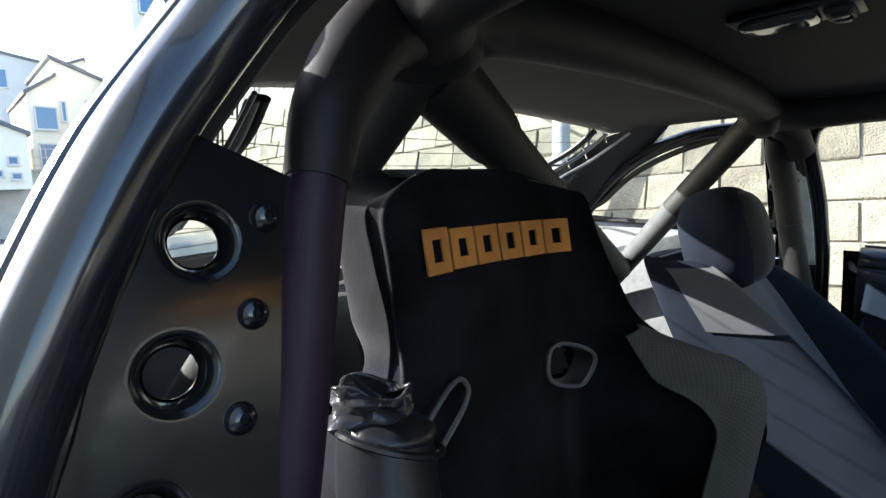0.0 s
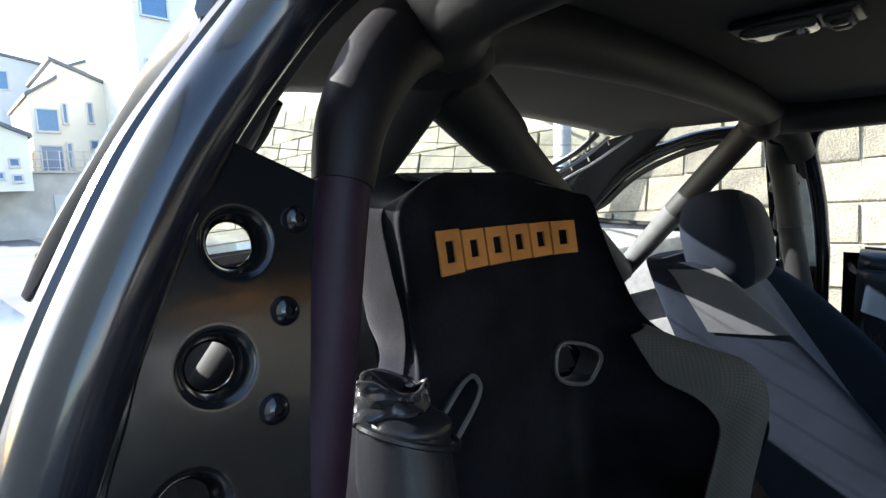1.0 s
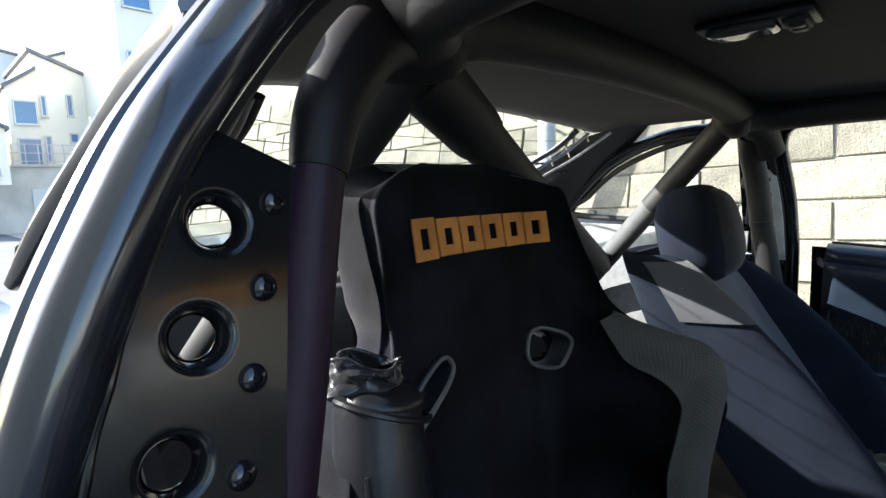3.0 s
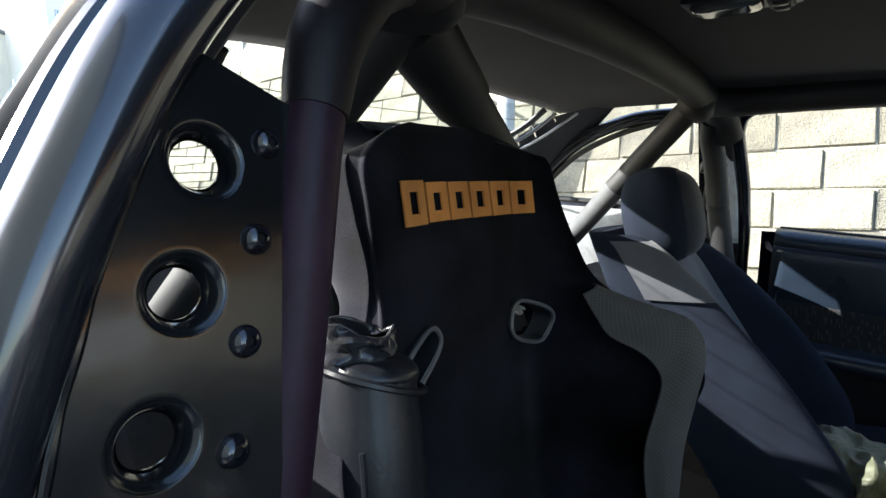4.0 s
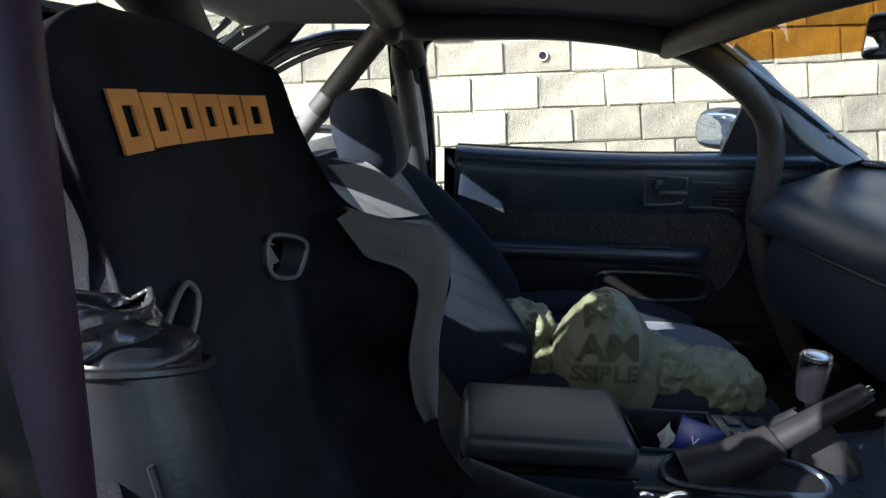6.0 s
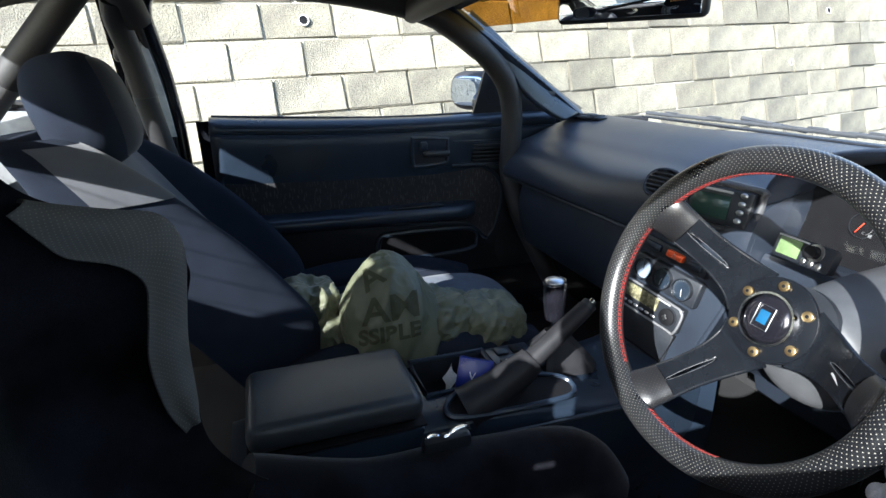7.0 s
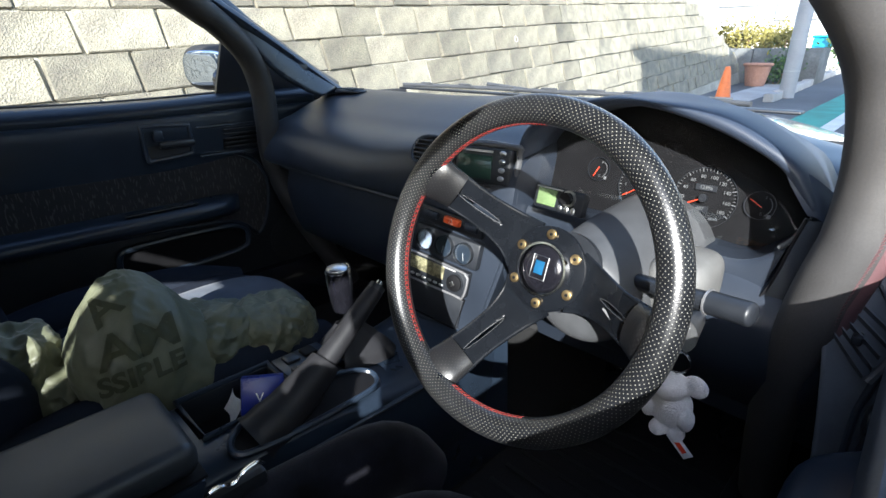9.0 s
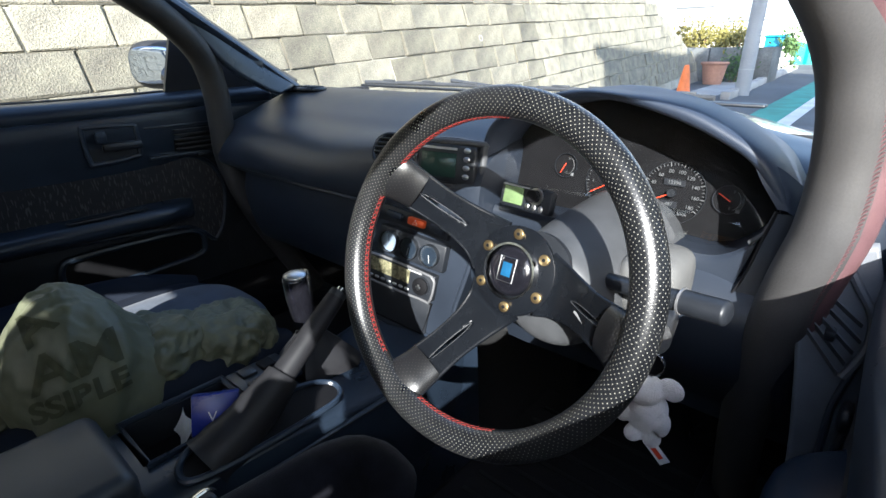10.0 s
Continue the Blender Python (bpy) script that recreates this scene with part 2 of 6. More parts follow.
def spline(pts, sub=6, closed=False):
    """Catmull-Rom through the points."""
    p = [Vector(q) for q in pts]
    n, out = len(p), []
    for i in range(n if closed else n - 1):
        a, b, c, d = (p[(i - 1) % n], p[i], p[(i + 1) % n], p[(i + 2) % n]) if closed else (p[max(i - 1, 0)], p[i], p[i + 1], p[min(i + 2, n - 1)])
        for k in range(sub):
            t = k / sub
            out.append(0.5 * ((2 * b) + (c - a) * t + (2 * a - 5 * b + 4 * c - d) * t * t + (3 * b - a - 3 * c + d) * t ** 3))
    if not closed:
        out.append(p[-1])
    return out


def tube(pts, r, seg=14, sub=6, closed=False, flat=1.0, ref=None, wobble=0.0, uv=True):
    """A round (or flattened) bar swept along a smooth curve, with UVs in metres. r: a number, or a function of 0..1."""
    path = spline(pts, sub, closed) if sub else [Vector(q) for q in pts]
    bm = bmesh.new()
    lay = bm.loops.layers.uv.new("uv")
    n = len(path)
    rings, run, side = [], 0.0, None
    lens = []
    for i, c in enumerate(path):
        a, b = (path[i - 1], path[(i + 1) % n]) if closed else (path[max(i - 1, 0)], path[min(i + 1, n - 1)])
        d = (b - a).normalized()
        if side is None:
            side = d.cross(Vector(ref) if ref is not None else (Vector((0, 0, 1)) if abs(d.z) < 0.9 else Vector((0, 1, 0)))).normalized()
        side = (side - d * side.dot(d)).normalized()
        if ref is not None:
            side = d.cross(Vector(ref)).normalized()
        up = side.cross(d)
        rad = r(i / (n - 1)) if callable(r) else r
        if wobble:
            rad *= 1 + wobble * noise.noise(c * 40)
        rings.append([bm.verts.new(c + rad * (math.cos(w) * side + flat * math.sin(w) * up)) for w in (2 * math.pi * k / seg for k in range(seg))])
        if i:
            run += (c - path[i - 1]).length
        lens.append(run)
    radius = r(0.5) if callable(r) else r
    for i in range(n if closed else n - 1):
        j = (i + 1) % n
        l1 = lens[j] if j else lens[-1] + (path[0] - path[-1]).length
        for k in range(seg):
            f = bm.faces.new((rings[i][k], rings[i][(k + 1) % seg], rings[j][(k + 1) % seg], rings[j][k]))
            for lp, (u, v) in zip(f.loops, ((lens[i], k), (lens[i], k + 1), (l1, k + 1), (l1, k))):
                lp[lay].uv = (u, v * 2 * math.pi * radius / seg)
    if not closed:
        bm.faces.new(rings[0][::-1])
        bm.faces.new(rings[-1])
    return bm


def sheet(rows, nu=0, nv=0, close_v=False, hole=None):
    """A smooth skin over a grid of control points (rows of equal length), with UVs in metres."""
    if nv:
        rows = [spline(r, nv, close_v) for r in rows]
    if nu:
        cols = [spline(c, nu) for c in zip(*rows)]
        rows = list(zip(*cols))
    bm = bmesh.new()
    lay = bm.loops.layers.uv.new("uv")
    vs = [[bm.verts.new(p) for p in r] for r in rows]
    us, m = [0.0], len(rows[0])
    for i in range(1, len(rows)):
        us.append(us[-1] + (Vector(rows[i][m // 2]) - Vector(rows[i - 1][m // 2])).length)
    ws = []
    for r in rows:
        w = [0.0]
        for k in range(1, m):
            w.append(w[-1] + (Vector(r[k]) - Vector(r[k - 1])).length)
        ws.append(w)
    for i in range(len(rows) - 1):
        for k in range(m if close_v else m - 1):
            q = (k + 1) % m
            quad = (vs[i][k], vs[i][q], vs[i + 1][q], vs[i + 1][k])
            if hole and hole(sum((v.co for v in quad), Vector()) / 4):
                continue
            f = bm.faces.new(quad)
            for lp, uv in zip(f.loops, ((us[i], ws[i][k]), (us[i], ws[i][q]), (us[i + 1], ws[i + 1][q]), (us[i + 1], ws[i + 1][k]))):
                lp[lay].uv = uv
    return bm


def thicken(ob, t, offset=-1.0):
    mo = ob.modifiers.new("thickness", "SOLIDIFY")
    mo.thickness, mo.offset = t, offset
    return ob


def prism(poly, depth, m=None, bevel=0.0):
    """A flat outline in local x, z pushed along local y by depth."""
    bm = bmesh.new()
    f = bm.faces.new([bm.verts.new((x, 0, z)) for x, z in poly])
    r = bmesh.ops.extrude_face_region(bm, geom=[f])
    bmesh.ops.translate(bm, verts=[v for v in r["geom"] if isinstance(v, bmesh.types.BMVert)], vec=(0, depth, 0))
    if bevel:
        bmesh.ops.bevel(bm, geom=bm.edges[:], offset=bevel, segments=2, profile=0.5, affect="EDGES")
    return put(bm, m) if m is not None else bm


def disc(r, depth, m=None, seg=28, bevel=0.0):
    """A round plate whose face looks along local -y."""
    return prism([(r * math.cos(2 * math.pi * k / seg), r * math.sin(2 * math.pi * k / seg)) for k in range(seg)], depth, m, bevel)


def ring(r0, r1, depth, m=None, seg=36):
    bm = bmesh.new()
    c = [(math.cos(2 * math.pi * k / seg), math.sin(2 * math.pi * k / seg)) for k in range(seg)]
    loops = [[bm.verts.new((r * x, y, r * z)) for x, z in c] for r, y in ((r0, depth), (r0, 0), (r1, 0), (r1, depth))]
    for a in range(3):
        for k in range(seg):
            q = (k + 1) % seg
            bm.faces.new((loops[a][k], loops[a][q], loops[a + 1][q], loops[a + 1][k]))
    return put(bm, m) if m is not None else bm


def blob(c, s, m=None, sub=4, amp=0.0, freq=8.0, power=2.0):
    """A rounded cushion-like body: a superellipsoid with soft dents."""
    bm = bmesh.new()
    bmesh.ops.create_icosphere(bm, subdivisions=sub, radius=1)
    for v in bm.verts:
        p = v.co.normalized()
        k = (abs(p.x) ** power + abs(p.y) ** power + abs(p.z) ** power) ** (-1 / power)
        q = Vector((p.x * k * s[0], p.y * k * s[1], p.z * k * s[2]))
        if amp:
            q += p * amp * noise.noise(Vector(c) * 3 + q * freq)
        v.co = q
    put(bm, m if m is not None else Matrix())
    return put(bm, Matrix.Translation(c))


def join(*bms):
    out = bms[0]
    for b in bms[1:]:
        me = bpy.data.meshes.new("tmp")
        b.to_mesh(me)
        out.from_mesh(me)
        bpy.data.meshes.remove(me)
        b.free()
    return out


def words(name, text, size, m, material, parent, depth=0.0008, bold=0.0):
    """Flat raised lettering in the built-in font; its face looks along local -y, centred."""
    cu = bpy.data.curves.new(name, "FONT")
    cu.body, cu.size, cu.extrude, cu.offset = text, size, depth, bold
    cu.align_x, cu.align_y = "CENTER", "CENTER"
    cu.resolution_u = 3
    tmp = bpy.data.objects.new(name, cu)
    me = bpy.data.meshes.new_from_object(tmp)
    bpy.data.objects.remove(tmp)
    bm = bmesh.new()
    bm.from_mesh(me)
    bpy.data.meshes.remove(me)
    put(bm, m @ pose(0, 0, 0, 90, 0, 0))
    return part(name, bm, material, parent, flat=True)


# ---- outside: street, retaining wall, houses ----
SLOPE = 0.03


def ground_z(y):
    return SLOPE * y


def ground_strip(name, x0, x1, y0, y1, lift, material, label, category):
    bm = bmesh.new()
    ys = np.linspace(y0, y1, 24)
    rows = [[bm.verts.new((x, y, ground_z(y) + lift)) for x in (x0, x1)] for y in ys]
    for a, b in zip(rows, rows[1:]):
        bm.faces.new((a[0], a[1], b[1], b[0]))
    return solo(name, bm, material, label, category, "structure")


ground_strip("ground", -300, 300, -300, 300, 0, ASPHALT, "worn grey asphalt street sloping past the car", "ground")
ground_strip("gutter", -2.35, -1.75, -40, 16, 0.004, CONCRETE, "pale concrete gutter strip along the wall foot", "gutter")
ground_strip("green_lane", -0.78, -0.38, 6.2, 60, 0.006, GREENPAINT, "green painted school lane on the asphalt", "road marking")
ground_strip("lane_line", -0.38, -0.22, 5.8, 60, 0.008, WHITEPAINT, "white line beside the green lane", "road marking")

WALL_TILT, WALL_YAW, RISE = math.atan(0.297), math.atan(0.053), math.atan(0.072)
# local x runs forwards along the wall, local z up its leaning face, local -y out towards the car
WALL = Matrix.Translation((-2.14, 0, 0)) @ Matrix.Rotation(radians(90) + WALL_YAW, 4, "Z") @ Matrix.Rotation(-WALL_TILT, 4, "X")
WALL = WALL @ Matrix.Rotation(RISE * 0.9, 4, "Y").inverted()
PITCH, COURSE = 0.400, 0.208


def wall_blocks():
    wall = thing("retaining_wall", (-2.3, 0, 0), "leaning retaining wall of weathered concrete blocks", "wall", kind="structure")
    back = prism([(-13, -1.1), (15.3, -1.1), (6.0, 3.1), (-13, 3.1)], 0.24, WALL @ Matrix.Translation((0, -.025, 0)))
    part("backing", back, MORTAR, wall)
    rng = random.Random(5)
    shapes = []
    for k in range(6):
        bm = box((0, 0, 0), (PITCH - 0.012, 0.09, COURSE - 0.010), 0.006, seg=1)
        for v in bm.verts:
            v.co += Vector((rng.uniform(-.005, .005), rng.uniform(-.008, .008), rng.uniform(-.005, .005)))
        finish(bm)
        me = bpy.data.meshes.new("block")
        bm.to_mesh(me)
        bm.free()
        me.materials.append(BLOCK)
        shapes.append(me)
    far = bmesh.new()
    for row in range(-1, 12):
        z = row * COURSE + 0.115
        for col in range(-34, 42):
            x = col * PITCH + (0.5 * PITCH if row % 2 else 0) - 0.112
            if x < -13 or x > 12.75 - 2.2 * z:
                continue
            hole = row == 5 and col == 0
            m = WALL @ Matrix.Translation((x, rng.uniform(-.010, .010), z)) @ pose(0, 0, 0, rng.uniform(-.5, .5), 0, rng.uniform(-.7, .7))
            if -3.6 < x < 5.2 and 1 <= row <= 11:
                ob = new("block", shapes[rng.randrange(6)])
                ob.parent = wall
                ob.matrix_basis = Matrix.Translation(-wall.location) @ m
            else:
                me = shapes[rng.randrange(6)]
                n = len(far.verts)
                far.from_mesh(me)
                far.verts.ensure_lookup_table()
                bmesh.ops.transform(far, matrix=m, verts=far.verts[n:])
    part("far_block", far, BLOCK, wall, kind="stuff")
    drain = WALL @ Matrix.Translation((0.0, -0.045, 0))
    for x, z in ((-0.085, 1.36), (4.63, 1.36), (4.05, 0.93)):
        pipe = part("drain_pipe", ring(0.024, 0.031, 0.12, WALL @ Matrix.Translation((x, -0.056, z))), CONCRETE, wall, "grey drain pipe")
        # black disc in place of the shade down the pipe
        part("pipe_mouth_shade", disc(0.025, 0.01, WALL @ Matrix.Translation((x, -0.052, z))), DIALFACE, pipe)
    return wall


def house(x, y, z, w, d, h, roof, material, label, wins, ridge=0.0, slate=SLATE):
    """A house facing +y: walls, a mono or gable roof with eaves, recessed windows with frames and sills."""
    ho = thing("house", (x, y, z), label, "house", "houses on the hillside")
    if roof == "mono":
        prof = [(-w / 2, 0), (w / 2, 0), (w / 2, h), (-w / 2, h + ridge)]
    else:
        prof = [(-w / 2, 0), (w / 2, 0), (w / 2, h), (0, h + ridge), (-w / 2, h)]
    flip = Matrix.Translation((x, y, z)) @ Matrix.Rotation(math.pi, 4, "Z")
    part("wall", prism(prof, d, flip), material, ho)
    edges = [((w / 2, h), (-w / 2, h + ridge))] if roof == "mono" else [((w / 2, h), (0, h + ridge)), ((-w / 2, h), (0, h + ridge))]
    for (ax, az), (bx, bz) in edges:
        a, b = Vector((ax, 0, az)), Vector((bx, 0, bz))
        e = (a - b).normalized() * 0.14
        poly = [(a.x + e.x, a.z + e.z), (b.x - (e.x if roof == "mono" else 0), b.z - (e.z if roof == "mono" else 0)),
                (b.x - (e.x if roof == "mono" else 0), b.z - (e.z if roof == "mono" else 0) + 0.16), (a.x + e.x, a.z + e.z + 0.16)]
        part("roof", prism(poly, d + 0.3, flip @ Matrix.Translation((0, -0.15, 0.01))), slate, ho)
    for wx, wz, ww, wh in wins:
        m = Matrix.Translation((x + wx, y, z + wz))
        win = part("window", join(box((0, .03, wh / 2), (ww, .06, .06), 0, m), box((0, .03, -wh / 2), (ww, .06, .06), 0, m),
                                  box((-ww / 2, .03, 0), (.06, .06, wh), 0, m), box((ww / 2, .03, 0), (.06, .06, wh), 0, m)), GREYSTEEL, ho)
        part("pane", box((0, 0.008, 0), (ww - .05, .012, wh - .05), 0, m), BLUEPANE, win)
        part("sill", box((0, .06, -wh / 2 - .04), (ww + .1, .14, .04), 0, m), GREYSTEEL, win)
    return ho


def hillside():
    house(-4.70, -30, 1.95, 2.25, 8, 4.2, "mono", STUCCO, "cream stucco two-storey house with a sloping roof and slim blue windows",
          [(.85, 2.8, .18, .9), (-.14, 2.9, .22, .95), (.82, .85, .2, 1.2), (-.18, 1.4, .3, .4)], .9)
    house(-3.05, -29.9, 1.95, 1.03, 7.5, 4.25, "mono", STUCCO, "cream stucco wing with large blue windows and a low roof", [(-.11, 2.44, .80, 1.0), (-.13, .72, .82, 1.15)], -.75)
    house(-6.75, -40, 3.0, 2.9, 8, 5.6, "gable", STUCCO, "beige two-storey house with a tiled hip roof behind", [(.2, 5.0, 1.9, .7), (.9, 4.95, .5, .55)], .65)
    house(-2.0, -42, 2.4, 6.0, 8, 6.7, "gable", STUCCO_W, "pale sided house with a balcony and blue windows",
          [(-.4, 5.6, 1.3, 1.1), (-1.6, 3.4, 1.3, 1.2), (.6, 3.4, 1.2, 1.2), (1.4, 5.6, 1.0, 1.1)], .5)
    house(-.25, -26, 1.2, 3.4, 6, 2.1, "mono", STUCCO, "small cream house with a low sloping roof", [(-1.2, 1.1, .3, .3), (-.6, .6, .5, .25), (-1.25, .5, .3, .25)], 1.5)
    house(-7.2, -24, 2.6, 3.4, 9, 8.6, "gable", STUCCO, "tall beige house with balcony windows beside the street", [(.9, 6.3, 1.0, 1.6), (.9, 3.0, 1.0, 1.6)], 1.6)
    base = thing("house_terrace", (-3, -28.5, -1), "concrete terrace wall with a recessed garage below the houses", "wall", kind="structure")
    part("terrace_wall", box((-1.5, -29.5, 0.45), (9, 2, 3.0), 0.02), CONCRETE, base)
    part("garage_door", box((-3.7, -28.48, 0.15), (1.7, 0.06, 1.7), 0.01), STUCCO_W, base)
    part("coping", box((-1.5, -28.6, 2.0), (9, 0.4, 0.1), 0.01), CONCRETE, base)
    fence = thing("terrace_fence", (-1.5, -28.6, 2.05), "thin grey mesh fence on the terrace edge", "fence")
    for k in range(19):
        part("post", tube([(-5.5 + 0.45 * k, -28.6, 2.05), (-5.5 + 0.45 * k, -28.6, 2.95)], 0.02, 6, 0), GREYSTEEL, fence)
    for z in (2.2, 2.55, 2.92):
        part("rail", tube([(-5.5, -28.6, z), (2.6, -28.6, z)], 0.015, 6, 0), GREYSTEEL, fence)
    fence = thing("wall_fence", (-3.0, -9, 2.3), "chain-link fence along the top of the block wall", "fence")
    for k in range(9):
        p = WALL @ Vector((-13 + 1.2 * k, 0.1, 2.36))
        part("post", tube([p, p + Vector((0, 0, 1.1))], 0.02, 8, 0), GREYSTEEL, fence)
    a, b = WALL @ Vector((-13, 0.1, 2.36)), WALL @ Vector((-3.4, 0.1, 2.36))
    wires = bmesh.new()
    for k in range(90):
        p, q = a.lerp(b, k / 90), a.lerp(b, min((k + 9) / 90, 1))
        wires = join(wires, tube([p, q + Vector((0, 0, 1.0))], 0.004, 4, 0), tube([p + Vector((0, 0, 1.0)), q], 0.004, 4, 0))
    part("mesh", wires, GREYSTEEL, fence, kind="stuff")
    pole = thing("drain_pole", (-2.1, -2.3, 0), "pale painted pole standing against the block wall", "pole")
    part("shaft", tube([(-1.95, -2.15, -0.1), (-2.22, -2.36, 3.2)], 0.055, 20, 0), POLEWHITE, pole)
    part("bracket", tube([(-2.0, -2.36, 1.5), (-2.35, -2.5, 1.5)], 0.012, 8, 0), GREYSTEEL, pole)
    pipe = thing("blue_support", (-2.4, -6.5, 0), "pale blue steel prop leaning beside the wall", "prop")
    part("prop", tube([(-2.05, -6.4, 0.7), (-2.62, -6.9, 2.1)], 0.045, 10, 0), BLUEPIPE, pipe)
    part("arm", tube([(-2.62, -6.9, 2.1), (-2.9, -6.4, 2.15)], 0.03, 8, 0), BLUEPIPE, pipe)


def leaves(bm, c, s, n, size, rng):
    for _ in range(n):
        p = Vector((rng.gauss(0, .45), rng.gauss(0, .45), rng.gauss(0, .45)))
        q = Vector(c) + Vector((p.x * s[0], p.y * s[1], p.z * s[2]))
        a = Vector((rng.uniform(-1, 1), rng.uniform(-1, 1), rng.uniform(-1, 1))).normalized() * size * rng.uniform(.5, 1.3)
        b = a.orthogonal().normalized() * size * 0.45
        v = [bm.verts.new(q + d) for d in (-a, b, a, -b)]
        bm.faces.new(v)


def plant(name, c, s, n, size, material, label, seed, stems=5):
    rng = random.Random(seed)
    t = thing(name, (c[0], c[1], ground_z(c[1])), label, "plant", "roadside plants")
    bm = bmesh.new()
    leaves(bm, c, s, n, size, rng)
    part("foliage", bm, material, t, flat=True)
    for _ in range(stems):
        x, y = c[0] + rng.uniform(-.4, .4) * s[0], c[1] + rng.uniform(-.4, .4) * s[1]
        part("stem", tube([(x, y, ground_z(c[1])), (x + rng.uniform(-.1, .1), y, c[2])], 0.012, 6, 3), TERRA, t)
    return t


def street_front():
    zc = ground_z(5.7)
    cone = thing("traffic_cone", (-1.17, 5.7, zc), "orange plastic traffic cone standing by the wall", "cone")
    part("cone_body", tube([(-1.15, 5.7, zc + .03), (-1.15, 5.7, zc + .35), (-1.15, 5.7, zc + .70)], lambda t: 0.14 - 0.115 * t, 24, 8), CONEMAT, cone)
    part("base_plate", box((-1.15, 5.7, zc + .015), (.36, .36, .03), .01), CONEMAT, cone)
    part("cone_tip", blob((-1.15, 5.7, zc + .70), (.026, .026, .014), None, 3), CONEMAT, cone)
    zp = ground_z(9.9)
    pole = thing("utility_pole", (-1.42, 9.9, zp), "tall pale concrete utility pole at the kerb", "pole")
    part("shaft", tube([(-1.42, 9.9, zp + .9), (-1.36, 9.9, zp + 9)], lambda t: .112 - .016 * t, 28, 0), POLEWHITE, pole)
    part("sleeve", tube([(-1.42, 9.9, zp), (-1.415, 9.9, zp + .9)], .117, 28, 0), POLEGREY, pole, "grey lower sleeve of the pole")
    for z in (.42, .90):
        part("band", tube([(-1.42, 9.9, zp + z), (-1.42, 9.9, zp + z + .015)], .121, 28, 0), GREYSTEEL, pole)
    px, py = -2.43, 11.9
    pz = ground_z(py)
    pot = thing("flower_pot", (px, py, pz), "round terracotta pot beside the pavement", "pot")
    part("pot_body", tube([(px, py, pz), (px, py, pz + .2), (px, py, pz + .42)], lambda t: .17 + .08 * t, 24, 6), TERRA, pot)
    part("pot_rim", tube([(px + .25 * math.cos(a), py + .25 * math.sin(a), pz + .42) for a in np.linspace(0, 6.283, 13)[:-1]], .03, 8, 3, True), TERRA, pot)
    pl = thing("planter", (-2.5, 13.2, ground_z(13)), "raised grey concrete planting bed", "planter")
    for k in range(5):
        part("planter_block", box((-4.3 + .62 * k, 13.0, ground_z(13) + .34), (.60, .9, .72), .02), PLANTERGREY, pl)
    plant("shrub", (-3.25, 13.0, 1.28), (.85, .5, .36), 1500, .05, LEAFYELLOW, "yellow-green shrub in the planting bed", 3)
    plant("shrub", (-2.5, 13.4, 1.26), (.5, .5, .32), 1200, .048, LEAFYELLOW, "yellow-green shrub in the planting bed", 13)
    plant("shrub", (-2.12, 12.6, 0.66), (.36, .4, .38), 1000, .045, LEAF, "tangled green shrub behind the pole", 4, 9)
    plant("shrub", (-1.85, 16.6, 1.05), (.25, .4, .55), 500, .07, LEAF, "tall dark green shrub beside white flowers", 5)
    plant("flowering_shrub", (-2.0, 15.9, 0.72), (.32, .4, .26), 420, .06, FLOWER, "bush with white flowers at the kerb", 6)
    te = thing("storage_bin", (-2.28, 17.2, ground_z(16)), "teal plastic bin behind the flowers", "bin")
    part("bin_body", box((-2.28, 17.2, ground_z(17) + .50), (.52, .4, .7), .04), TEALBLUE, te)
    part("bin_lid", box((-2.28, 17.2, ground_z(17) + .88), (.58, .46, .07), .03), TEALBLUE, te)
    ta = thing("tarpaulin", (-1.9, 20, ground_z(20)), "green net hung on a low fence", "tarpaulin")
    part("cloth", sheet([[(-2.35 + .11 * i, 20 + .05 * math.sin(i * 2.1), ground_z(20) + .08 + .22 * k - .03 * i) for i in range(9)] for k in range(4)], 2, 2), TEAL, ta)
    for k in range(4):
        part("fence_post", tube([(-2.4 + .33 * k, 20.06, ground_z(20)), (-2.4 + .33 * k, 20.06, ground_z(20) + 1.25)], .025, 8, 0), GREYSTEEL, ta)
    kerb = thing("kerb", (-1.4, 12, .36), "low concrete kerb along the pavement", "kerb", kind="structure")
    for k in range(14):
        y0 = 9.4 + .62 * k
        part("kerb_stone", box((-1.50 - .035 * (y0 - 9.6), y0, ground_z(y0) + .05), (.14, .60, .14), .012), CONCRETE, kerb)
    ho2 = thing("house", (-4, 24, 0.7), "white shuttered house front with louvred windows", "house", "houses on the hillside")
    part("wall", box((-4.6, 25.5, 2.6), (9, 3, 4.2), .02), STUCCO_W, ho2)
    part("roof", box((-4.6, 25.0, 4.85), (9.8, 4.6, .22), .03), SLATE, ho2)
    part("low_wall", box((-4.6, 23.2, 1.2), (7.6, .2, 1.2), .02), STUCCO, ho2)
    for x, z, w, h in ((-4.5, 2.75, 1.5, 1.25), (-2.2, 2.55, 1.15, 1.1), (-6.6, 3.0, 1.5, .6)):
        sh = part("shutter", box((x, 23.97, z), (w, .06, h), .01), GREYSTEEL, ho2)
        for k in range(12):
            part("slat", box((x, 23.93, z - h / 2 + h * (k + .5) / 12), (w - .06, .03, h / 24), .005), SHUTTER, sh)
    house(-11.5, 34, 1.0, 9.0, 8, 6.4, "gable", STUCCO, "cream house further up the street", [(1.5, 4.5, 1.6, 1.2)], 1.4)
